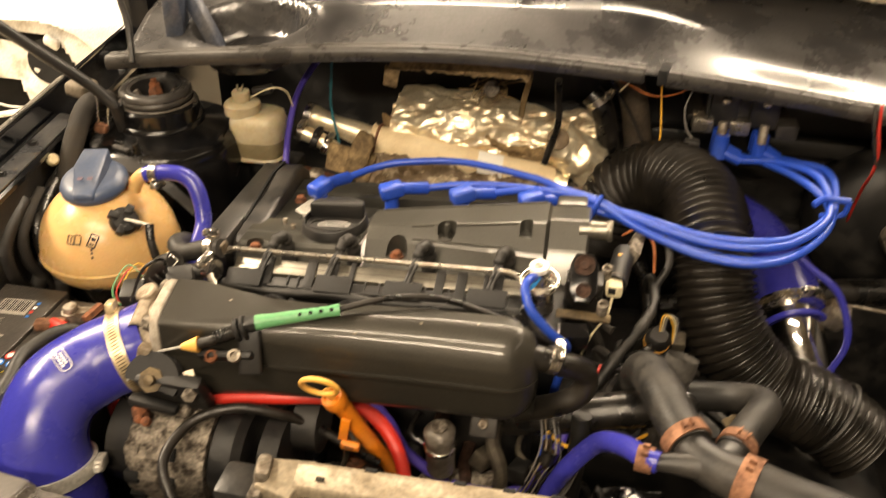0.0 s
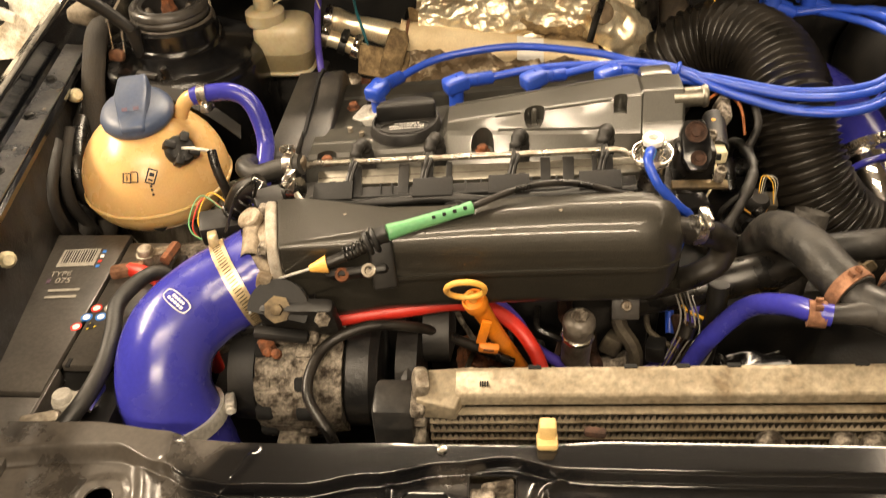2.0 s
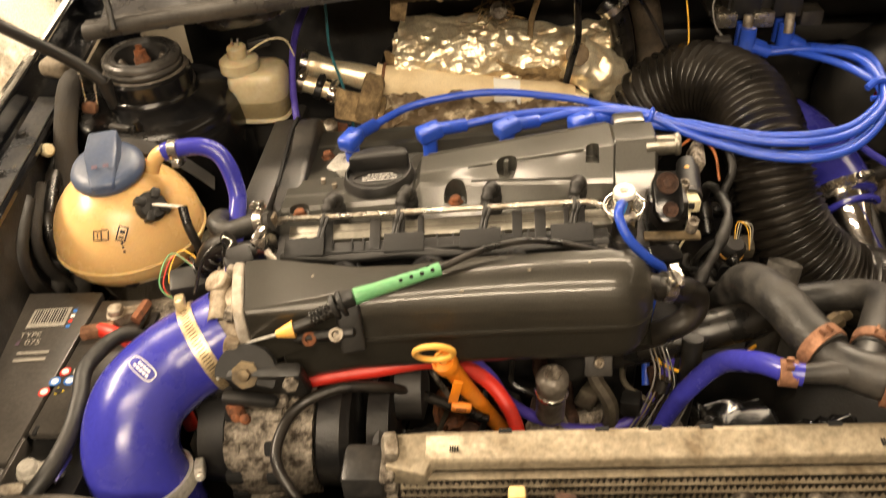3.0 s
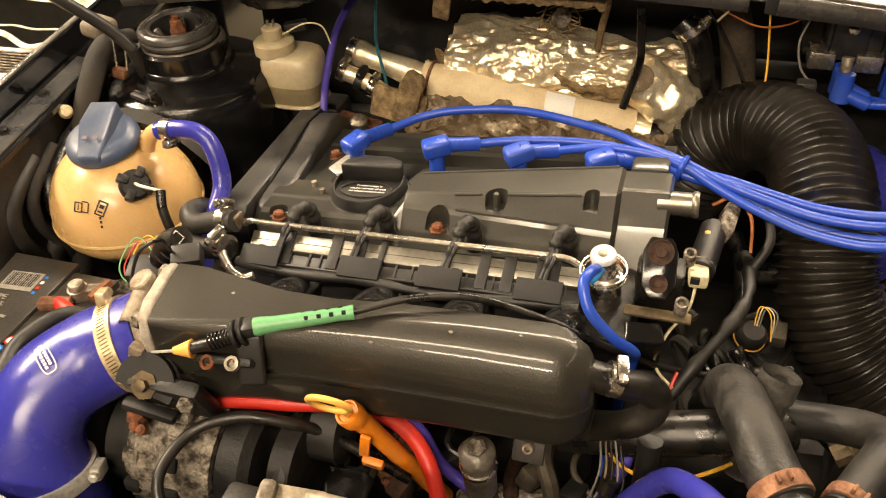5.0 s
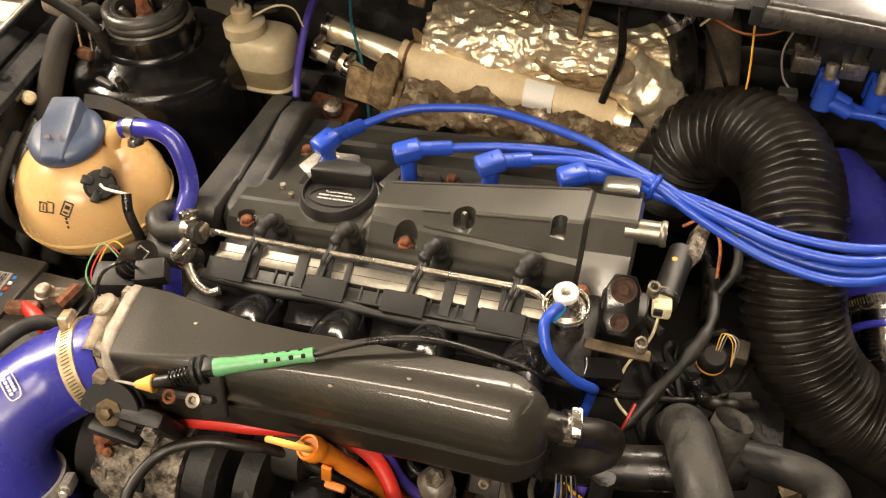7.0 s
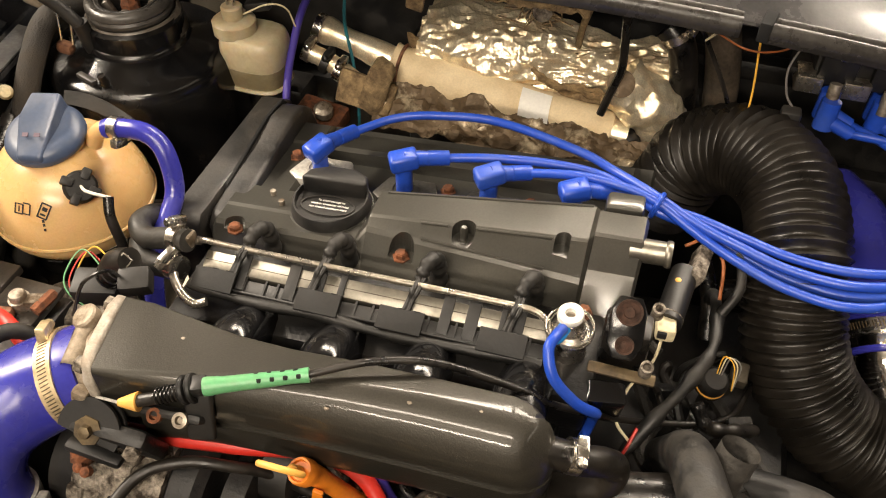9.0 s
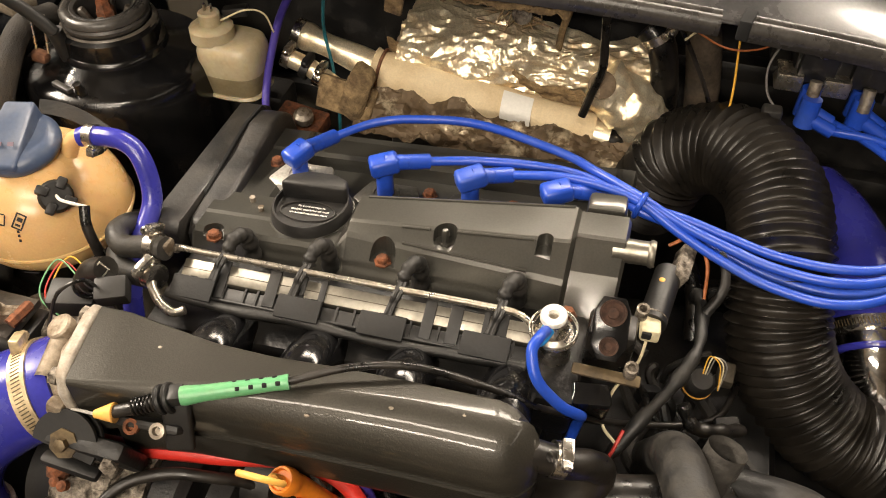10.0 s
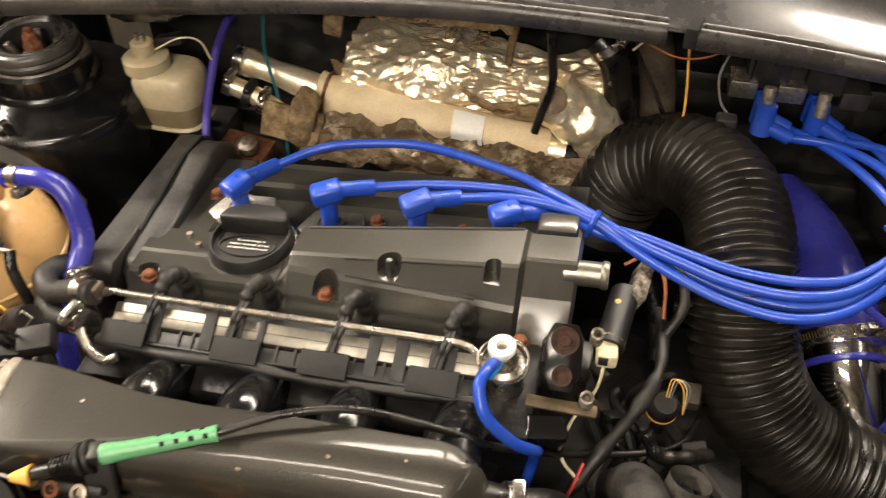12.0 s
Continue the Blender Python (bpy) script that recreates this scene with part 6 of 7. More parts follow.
# ---- boost hose ----
boost = thing("boost_hose", "large blue silicone elbow hose with steel clamps", "boost hose", (-0.48, 0.45, 0.58))
EP = [(-0.414, 0.5595, 0.781), (-0.428, 0.5525, 0.776), (-0.463, 0.533, 0.765), (-0.490, 0.497, 0.752), (-0.495, 0.466, 0.722), (-0.484, 0.452, 0.68), (-0.476, 0.447, 0.63), (-0.474, 0.446, 0.56)]
elb = part("elbow", tube(EP, 0.0415, 40, 10), "blue_si", boost, smooth=80)
band(aim((-0.437, 0.5480, 0.7735), (-0.85, -0.45, -0.25)), 0.0420, boost, "zinc", 0.014, 112)
band(aim((-0.4855, 0.4545, 0.690), (0.17, -0.22, -0.96)), 0.0424, boost, "bright_band", 0.014, 20, slots=False)
part("alloy_pipe", tube([(-0.474, 0.446, 0.58), (-0.472, 0.445, 0.45)], 0.039, 32), "alloy", boost)
# maker's badge: a plain oval with bars
nb = Vector((0.11, -0.37, 0.92)).normalized()
xb = Vector((0.62, 0.64, 0.44))
xb = (xb - nb * xb.dot(nb)).normalized()
yb = nb.cross(xb)
pb = Vector((-0.4733, 0.4954, 0.7972))
BM = Matrix(((xb.x, yb.x, nb.x, pb.x), (xb.y, yb.y, nb.y, pb.y), (xb.z, yb.z, nb.z, pb.z), (0, 0, 0, 1)))
bm = bmesh.new()
rows = []
for k in range(40):
    t = k * math.tau / 40
    c, s = math.cos(t), math.sin(t)
    x, y = 0.0065 * math.copysign(abs(c) ** 0.6, c), 0.0145 * math.copysign(abs(s) ** 0.6, s)
    rows.append((x, y))
vo = [bm.verts.new(BM @ Vector((x, y, 0.0009 - 6 * x * x))) for x, y in rows]
vi = [bm.verts.new(BM @ Vector((x * 0.82, y * 0.92, 0.0009 - 6 * x * x))) for x, y in rows]
for k in range(40):
    bm.faces.new((vo[k], vo[(k + 1) % 40], vi[(k + 1) % 40], vi[k]))
bmesh.ops.solidify(bm, geom=bm.faces[:], thickness=0.0006)
part("badge_ring", bm, "white_ink", elb, "white oval maker's badge")
for dx, w in ((-0.002, 0.019), (0.002, 0.015)):
    for k in range(5):
        plate(BM @ pose(dx, -w / 2 + (k + 0.5) * w / 5, 0.0009), 0.0024, w / 5 * 0.7, "white_ink", elb, "badge_bar", 0.0006)

# ---- alternator ----
alt = thing("alternator", "corroded alloy alternator with a black drive end", "alternator", (-0.38, 0.53, 0.6))
AM = aim((-0.425, 0.535, 0.672), (1, 0, -0.02))
ab = lathe([(0.045, 0), (0.060, 0.004), (0.064, 0.015), (0.064, 0.062), (0.060, 0.070), (0.058, 0.084)], AM, 40)
bmesh.ops.subdivide_edges(ab, edges=ab.edges[:], cuts=2)
part("casing", rough_up(rough_up(ab, 0.0030, 45), 0.0018, 160), "cast", alt, "pitted grey alloy casing")
for k in range(9):
    a = radians(90 + k * 28)
    for dx in (0.012, 0.05):
        c = AM @ Vector((0.062 * math.cos(a), 0.062 * math.sin(a), dx))
        n = (AM.to_3x3() @ Vector((math.cos(a), math.sin(a), 0)))
        sub = block((0, 0, 0), (0.016, 0.014, 0.010), 0.003)
        bmesh.ops.transform(sub, matrix=aim(c, n), verts=sub.verts)
        part("vent", sub, "hole" if (k + int(dx * 100)) % 3 else "cast", alt)
part("drive_end", lathe([(0.050, 0.084), (0.054, 0.087), (0.054, 0.108), (0.047, 0.116), (0.03, 0.118)], AM, 36), "bay_black", alt, "black belt-end cowl")
part("rear_cover", lathe([(0.03, -0.03), (0.05, -0.025), (0.052, 0.0)], AM, 30), "plastic", alt)
part("rusty_terminal", lathe([(0.008, 0), (0.008, 0.012), (0.004, 0.016)], aim((-0.405, 0.50, 0.735), (0, -0.3, 1)), 6), "rust", alt)
part("top_lug", block((-0.385, 0.515, 0.738), (0.05, 0.02, 0.012), 0.004, (-20, 0, 0)), "cast", alt)
part("front_lug", block((-0.392, 0.473, 0.62), (0.03, 0.02, 0.05), 0.005), "cast", alt)
bl = thing("drive_belt", "black ribbed drive belt and pulley", "belt", (-0.29, 0.55, 0.55))
part("pulley", lathe([(0.046, 0), (0.046, 0.02), (0.03, 0.024)], aim((-0.292, 0.535, 0.672), (1, 0, 0)), 36), "bay_black", bl)
part("loop", torus(aim((-0.28, 0.55, 0.62), (1, 0, 0)), 0.09, 0.008, None, 48, 8), "rubber", bl)
part("tensioner", lathe([(0.03, 0), (0.03, 0.025), (0.012, 0.03)], aim((-0.268, 0.56, 0.70), (1, 0, 0)), 28), "plastic", bl)

red = thing("starter_cable", "thick red starter cable running below the plenum", "cable", (-0.3, 0.545, 0.72))
part("sheath", tube([(-0.4160, 0.5350, 0.7330), (-0.3710, 0.5370, 0.7330), (-0.2900, 0.5460, 0.7400), (-0.2250, 0.562, 0.7350), (-0.1839, 0.5646, 0.7087), (-0.1563, 0.5421, 0.6767), (-0.1441, 0.5106, 0.6254)], 0.0072, 16), "red", red)
part("boot", tube([(-0.440, 0.533, 0.730), (-0.415, 0.535, 0.733)], 0.009, 12), "rubber", red)
bk2 = thing("loom_cable", "black sleeved loom arching over the alternator", "cable", (-0.3, 0.5, 0.7))
part("sheath", tube([(-0.332, 0.425, 0.640), (-0.339, 0.428, 0.696), (-0.362, 0.455, 0.727), (-0.354, 0.497, 0.738), (-0.322, 0.517, 0.745), (-0.288, 0.528, 0.738), (-0.250, 0.543, 0.713), (-0.182, 0.545, 0.672)], 0.0050, 14), "rubber", bk2)
part("tape_end", tube([(-0.334, 0.4255, 0.668), (-0.3365, 0.4265, 0.682)], 0.0066, 12), "white_plastic", bk2)
pv = thing("violet_hose", "dark violet vacuum hose in front of the block", "vacuum hose", (-0.14, 0.56, 0.66))
part("hose", tube([(-0.205, 0.575, 0.735), (-0.178, 0.575, 0.70), (-0.155, 0.568, 0.665), (-0.10, 0.560, 0.640), (-0.04, 0.565, 0.645), (-0.005, 0.590, 0.690), (-0.002, 0.615, 0.73)], 0.0058, 10), "purple", pv)

# ---- dipstick ----
dip = thing("dipstick", "orange plastic dipstick with a ring handle", "dipstick", (-0.2, 0.55, 0.6))
dz = Vector((-0.10, -0.16, 0.35)).normalized()
dc = Vector((-0.2165, 0.5275, 0.768))
tubeb = tube([dc + Vector((0.055, 0.05, -0.16)), dc + Vector((0.022, 0.024, -0.07)), dc - dz * 0.022, dc], lambda u: 0.0082 + 0.0014 * max(0, (u - 0.5) * 2), 18)
part("guide_tube", tubeb, "orange", dip)
part("stopper", lathe([(0.0100, -0.008), (0.0112, -0.004), (0.0112, 0.006), (0.0102, 0.0085), (0.0085, 0.0085), (0.0075, 0.006), (0.0, 0.006)], aim(dc, dz), 24), "orange", dip)
ringc = Vector((-0.224, 0.510, 0.799))
part("ring_handle", torus(aim(ringc, (-0.02, 0.90, 0.43)), 0.0165, 0.0027, None, 40, 10), "yellow", dip, "amber ring handle")
part("handle_stem", tube([dc + dz * 0.004, dc + dz * 0.018, ringc + Vector((0.004, 0.008, -0.013))], 0.0038, 10), "yellow", dip)
part("clip_strap", block((-0.2095, 0.5275, 0.731), (0.009, 0.0035, 0.034), 0.001, (8, 12, 0)), "orange", dip)
tab = part("clip_tab", block((-0.205, 0.5285, 0.709), (0.019, 0.007, 0.012), 0.002, (20, 8, 0)), "orange", dip)
part("clip_hole", block((-0.205, 0.5258, 0.7105), (0.010, 0.004, 0.0045), 0.0008, (20, 8, 0)), "rust", tab)

# ---- radiator ----
rad = thing("radiator", "weathered alloy radiator with exposed cooling fins", "radiator", (0.05, 0.45, 0.4))
RX0, RX1 = -0.262, 0.46


def RZ(x):
    return 0.742 + 0.042 * (x + 0.262)


def rad_lean(bm):
    for v in bm.verts:
        v.co.z += 0.042 * (v.co.x + 0.262)
        v.co.y -= 0.008 * (v.co.x + 0.262)
    return bm


bm = prism([(0.445, 0.724), (0.445, 0.734), (0.447, 0.737), (0.464, 0.745), (0.469, 0.745), (0.470, 0.74), (0.470, 0.70), (0.466, 0.70), (0.465, 0.738), (0.450, 0.731), (0.449, 0.724)], (RX0 + 0.03, RX1), 0.0008, axis="x", seg=1)
top = part("top_plate", rad_lean(bm), "radiator", rad, "oxidised alloy top channel")
bm = prism([(-0.265, 0.440, 0.738), (-0.262, 0.470, 0.742), (-0.215, 0.470, 0.746), (-0.232, 0.436, 0.730)], 0.715, 0.002)
part("end_gusset", rad_lean(bm), "radiator", rad)
for x in (-0.165, -0.085, -0.042, -0.001, 0.10, 0.2):
    part("slot", rad_lean(block((x, 0.4685, 0.7445), (0.011, 0.0045, 0.003), 0.0006)), "hole", top)
for x, y in ((-0.208, 0.455), (0.135, 0.453)):
    for k in range(4):
        part("drain_slit", rad_lean(block((x - 0.003 + 0.002 * k, y, 0.7410), (0.0011, 0.007, 0.0012), 0)), "hole", top)
part("core", rad_lean(block((0.1, 0.455, 0.55), (0.70, 0.018, 0.33), 0.002)), "fins", rad)
for k in range(9):
    part("flat_tube", rad_lean(block((0.1, 0.4435, 0.7185 - k * 0.0112), (0.71, 0.008, 0.0024), 0.0008)), "radiator", rad)
fins = bmesh.new()
for k in range(8):
    z = 0.7129 - k * 0.0112
    n = 270
    for i in range(n):
        x = -0.252 + i * 0.0026
        d = 0.0012 if i % 2 else -0.0012
        vs = [fins.verts.new(p) for p in ((x - d, 0.4405, z - 0.0043), (x + d, 0.4405, z + 0.0043), (x + d, 0.4475, z + 0.0043), (x - d, 0.4475, z - 0.0043))]
        fins.faces.new(vs)
tagged(part("fins", rad_lean(fins), "fins", rad), kind="stuff")
part("end_tank", block((-0.286, 0.452, 0.59), (0.036, 0.040, 0.28), 0.006), "plastic_grey", rad, "dark grey plastic end tank")
for k in range(14):
    part("crimp_lug", block((-0.264, 0.446 + 0.006 * (k % 2), 0.728 - k * 0.0185), (0.013, 0.03, 0.011), 0.004, (10 * (k % 3), 0, 0)), "cast", rad)
part("corner_lug", block((-0.262, 0.456, 0.741), (0.014, 0.026, 0.018), 0.005, (0, 10, 10)), "alloy", rad)
for x in (0.03, 0.09, 0.115):
    part("fan_bolt", lathe([(0.012, 0), (0.012, 0.006), (0.008, 0.01)], aim((x, 0.432, 0.700), (0, -1, 0.4)), 14), "cast", rad)

# ---- right-hand coolant hoses ----
ch = thing("coolant_pipes", "dusty black coolant hoses joined by a plastic tee", "coolant hose", (0.1, 0.52, 0.6))
part("elbow_hose", tube([(0.060, 0.690, 0.66), (0.066, 0.662, 0.716), (0.069, 0.628, 0.772), (0.080, 0.578, 0.794), (0.094, 0.540, 0.792), (0.105, 0.518, 0.789)], 0.0195, 24), "grey_hose", ch)
tee = tube([(0.098, 0.528, 0.790), (0.110, 0.511, 0.786), (0.128, 0.498, 0.785), (0.158, 0.484, 0.786)], lambda u: 0.016 + 0.004 * u, 20)
tube([(0.118, 0.500, 0.786), (0.095, 0.498, 0.786), (0.070, 0.494, 0.787)], lambda u: 0.014 - 0.008 * u, 14, bm=tee)
tube([(0.125, 0.498, 0.786), (0.137, 0.515, 0.787), (0.147, 0.532, 0.787)], 0.0135, 16, bm=tee)
part("tee", tee, "plastic_grey", ch, "dark grey plastic tee piece")
part("outlet_hose", tube([(0.146, 0.489, 0.786), (0.18, 0.474, 0.787), (0.23, 0.46, 0.785), (0.30, 0.45, 0.76)], 0.0218, 20), "rubber_dusty", ch)
part("branch_hose", tube([(0.140, 0.520, 0.787), (0.158, 0.552, 0.789), (0.175, 0.586, 0.783), (0.172, 0.610, 0.770), (0.150, 0.626, 0.755), (0.10, 0.64, 0.735)], 0.0150, 18), "rubber_dusty", ch)
part("lower_hose", tube([(0.12, 0.63, 0.735), (0.06, 0.610, 0.735), (0.0, 0.605, 0.72), (-0.06, 0.61, 0.70)], 0.019, 18), "rubber", ch)


def spring_clamp(at, way, R, w=0.012):
    m = aim(at, way)
    ob = part("spring_clamp", lathe([(R, -w / 2), (R + 0.0014, -w / 2), (R + 0.0014, w / 2), (R, w / 2)], m, 30), "copper", ch, "rust-brown spring clamp")
    for s in (-1, 1):
        a = radians(100)
        sub = block((0, 0, 0), (0.006, 0.0022, 0.006), 0.0006)
        bmesh.ops.transform(sub, matrix=m @ pose(0, 0, 0, 0, 0, 100) @ pose(R + 0.003, s * 0.004, 0), verts=sub.verts)
        part("ear", sub, "copper", ob)
    return ob


spring_clamp((0.101, 0.524, 0.7895), (0.5, -0.85, -0.1), 0.0201)
spring_clamp((0.149, 0.488, 0.786), (0.9, -0.42, 0.02), 0.0222, 0.015)
spring_clamp((0.144, 0.527, 0.7875), (0.5, 0.85, 0.03), 0.0154, 0.010)
spring_clamp((0.067, 0.497, 0.786), (0.95, -0.2, 0.05), 0.0100, 0.014)
stub = rough_up(tube([(0.088, 0.606, 0.700), (0.095, 0.620, 0.748), (0.1035, 0.636, 0.789)], lambda u: 0.0148 + 0.0010 * (u > 0.85), 28, hollow=0.0040), 0.0006, 120)
os = part("open_stub", stub, "stub_rubber", ch, "open-ended rubber hose stub")
part("bore", lathe([(0.0112, -0.014), (0.0112, -0.0135)], aim((0.1035, 0.636, 0.787), (0.20, 0.37, 0.92)), 20), "hole", os)
lb = thing("lower_blue_hose", "blue silicone coolant hose with a rusty clamp", "coolant hose", (0.0, 0.55, 0.62))
part("hose", tube([(-0.018, 0.556, 0.62), (-0.011, 0.556, 0.655), (0.007, 0.556, 0.700), (0.030, 0.548, 0.745), (0.050, 0.520, 0.775), (0.066, 0.498, 0.787), (0.078, 0.493, 0.788)], 0.0096, 16), "blue_si", lb)

# ---- exhaust side ----
ex = thing("exhaust_heat_shield", "crumpled gold foil heat shield over the turbo", "heat shield", (-0.15, 1.12, 0.70))
foil = bmesh.new()
bmesh.ops.create_grid(foil, x_segments=330, y_segments=120, size=0.5)
for v in foil.verts:
    u, w = v.co.x + 0.5, v.co.y + 0.5
    a = radians(-40 + 215 * w)
    wide = 0.050 + 0.012 * math.sin(u * 5.0 + 0.6) + 0.010 * noise.noise(Vector((u * 6, w * 3, 3)))
    if u > 0.97 or u < 0.03:
        wide *= 0.75
    x = -0.318 + 0.325 * u + 0.012 * noise.noise(Vector((w * 5, u * 2, 8)))
    cy, cz = 1.145 + 0.012 * u, 0.764 + 0.010 * u
    c = Vector((u * 6, w * 9, 0.3))
    crease = abs(noise.noise(c * 0.8)) * 0.010 + abs(noise.noise(c * 2.1)) * 0.006 + abs(noise.noise(c * 5.5)) * 0.0016 + 0.00012 * math.sin(u * 420 + w * 130)
    r = wide - crease
    v.co = Vector((x, cy - r * math.cos(a) * 1.05, cz + r * math.sin(a) * 1.15))
bmesh.ops.solidify(foil, geom=foil.faces[:], thickness=0.001)
part("foil", foil, "foil", ex, smooth=25)
torn = bmesh.new()
bmesh.ops.create_grid(torn, x_segments=70, y_segments=20, size=0.5)
for v in torn.verts:
    u, w = v.co.x + 0.5, v.co.y + 0.5
    ragged = 0.008 * noise.noise(Vector((u * 23, 0, 5))) + 0.006 * noise.noise(Vector((u * 6, 0, 9)))
    v.co = Vector((-0.326 + 0.275 * u, 1.100 + 0.022 * (1 - w) + 0.006 * noise.noise(Vector((u * 8, w * 5, 1))), 0.796 - 0.040 * u - 0.052 * (1 - w) + (0.012 + ragged) * w + 0.005 * noise.noise(Vector((u * 20, w * 8, 4)))))
bmesh.ops.solidify(torn, geom=torn.faces[:], thickness=0.003)
part("wool_edge", torn, "wool", ex, "torn tan glass-wool lining")
under = bmesh.new()
bmesh.ops.create_grid(under, x_segments=90, y_segments=24, size=0.5)
for v in under.verts:
    u, w = v.co.x + 0.5, v.co.y + 0.5
    v.co = Vector((-0.345 + 0.355 * u, 1.015 + 0.05 * w + 0.010 * noise.noise(Vector((u * 12, w * 6, 2))), 0.728 - 0.03 * u + 0.035 * w + 0.016 * noise.noise(Vector((u * 10, w * 5, 7))) + 0.006 * noise.noise(Vector((u * 40, w * 14, 7)))))
bmesh.ops.solidify(under, geom=under.faces[:], thickness=0.001)
part("lower_foil", under, "scorch", ex, "torn foil scraps", smooth=25)
part("wool_scrap", rough_up(block((-0.345, 1.035, 0.765), (0.03, 0.03, 0.07), 0.008, (0, 20, 0)), 0.006, 50), "wool", ex)
part("dark_hole", lathe([(0.016, 0), (0.016, 0.003), (0.013, 0.004), (0, 0.003)], aim((-0.056, 1.073, 0.806), (0.1, -0.85, 0.5)), 24), "scorch", ex)
part("upright_rod", tube([(-0.118, 1.13, 0.80), (-0.116, 1.14, 0.83), (-0.108, 1.12, 0.87), (-0.106, 1.10, 0.895)], 0.0045, 10), "wool", ex)
part("back_box", block((-0.15, 1.19, 0.66), (0.4, 0.10, 0.22), 0.03), "bay_black", ex)

fb = thing("foil_strip", "torn foil strip hanging below the bulkhead edge", "foil strip", (-0.2, 1.04, 0.90))
bm = bmesh.new()
bmesh.ops.create_grid(bm, x_segments=60, y_segments=6, size=0.5)
for v in bm.verts:
    u, w = v.co.x + 0.5, v.co.y + 0.5
    v.co = Vector((-0.295 + 0.195 * u, 1.035 + 0.01 * w, 0.906 + 0.012 * w + 0.006 * noise.noise(Vector((u * 22, w * 3, 1))) * (1 - w)))
bmesh.ops.solidify(bm, geom=bm.faces[:], thickness=0.002)
part("strip", bm, "wool", fb)
part("end_scrap", rough_up(block((-0.292, 1.034, 0.893), (0.022, 0.006, 0.03), 0.003, (0, 10, 0)), 0.004, 60), "wool", fb)
tuft = bmesh.new()
rnd = random.Random(4)
for k in range(16):
    a = Vector((-0.163 + rnd.uniform(-0.03, 0.03), 1.14 + rnd.uniform(-0.01, 0.01), 0.852 + rnd.uniform(-0.012, 0.012)))
    tube([a, a + Vector((rnd.uniform(-0.02, 0.02), -0.008, rnd.uniform(-0.015, 0.008))), a + Vector((rnd.uniform(-0.03, 0.03), -0.012, rnd.uniform(-0.02, 0.012)))], 0.0009, 6, 3, tuft)
part("wool_tuft", tuft, "wool", fb)
part("sensor_nut", lathe([(0.012, 0), (0.012, 0.008), (0.006, 0.010), (0, 0.010)], aim((-0.163, 1.125, 0.852), (0, -1, 0.3)), 12), "cast", fb)

wp = thing("wrapped_pipe", "beige heat-wrapped oil pipe with a white label", "pipe", (-0.19, 1.05, 0.74))
PA, PB = Vector((-0.338, 1.088, 0.766)), Vector((-0.060, 1.088, 0.726))
bm = bmesh.new()
tube([PA, PA.lerp(PB, 0.02), PA.lerp(PB, 0.3), PA.lerp(PB, 0.6), PA.lerp(PB, 0.97), PB], lambda u: 0.0275 - 0.003 * u + 0.0012 * math.sin(u * 17), 24, 14, bm)
part("heat_wrap", rough_up(bm, 0.0016, 55), "wrap", wp)
part("wrap_band", torus(aim(PA.lerp(PB, 0.03), PB - PA), 0.0272, 0.0022, None, 32, 8), "copper", wp)
part("silver_pipe", tube([(-0.440, 1.094, 0.796), (-0.408, 1.094, 0.787), (-0.333, 1.090, 0.766)], lambda u: 0.0165 + 0.002 * math.sin(u * 9), 20), "foil", wp)
part("pipe_collar", tube([(-0.446, 1.094, 0.798), (-0.436, 1.094, 0.795)], 0.0195, 20), "steel", wp)
part("end_ferrule", tube([PB - (PB - PA).normalized() * 0.004, PB + (PB - PA).normalized() * 0.022], 0.0195, 20), "foil", wp)
part("braided_hose", tube([PB + (PB - PA).normalized() * 0.018, PB + Vector((0.04, 0.0, -0.014)), PB + Vector((0.075, 0.01, -0.04)), PB + Vector((0.09, 0.03, -0.10))], 0.0165, 16), "rubber", wp)
lp = PA.lerp(PB, 0.66)
bm = bmesh.new()
axis = (PB - PA).normalized()
out = Vector((0, -0.72, 0.69))
sd = axis.cross(out)
rows = []
for i in range(9):
    a = radians(-38 + i * 9.5)
    n = out * math.cos(a) + sd * math.sin(a)
    rows.append([lp + axis * (s + 0.004 * i / 8) + n * r for s, r in ((-0.019, 0.0272), (0.019, 0.0272), (0.019, 0.0282), (-0.019, 0.0282))])
part("label", loft(rows, bm), "white_tape", wp, "blank white label", 30)
lo = thing("oil_return_pipe", "small foil-covered pipe with jubilee clamps", "pipe", (-0.4, 1.05, 0.75))
part("pipe", tube([(-0.443, 1.053, 0.787), (-0.41, 1.052, 0.776), (-0.37, 1.045, 0.757), (-0.335, 1.04, 0.738)], 0.0115, 16), "foil", lo)
for k, u in enumerate((0.0, 0.35, 0.6)):
    p = Vector((-0.440, 1.053, 0.786)).lerp(Vector((-0.37, 1.046, 0.757)), u)
    band(aim(p, (0.9, -0.1, -0.35)), 0.0122, lo, "steel" if k != 1 else "plastic", 0.010, 95)
part("torn_shield", rough_up(block((-0.36, 1.035, 0.752), (0.07, 0.012, 0.04), 0.004, (-30, 18, 10)), 0.006, 45), "wool", lo)
part("rusty_flange", rough_up(block((-0.405, 0.995, 0.735), (0.06, 0.05, 0.02), 0.004, (0, 10, 0)), 0.004, 60), "rust", lo)
part("flange_bolt", lathe([(0.012, 0), (0.012, 0.010), (0.007, 0.014)], aim((-0.395, 0.985, 0.748), (0.1, -0.2, 1)), 10), "alloy", lo)

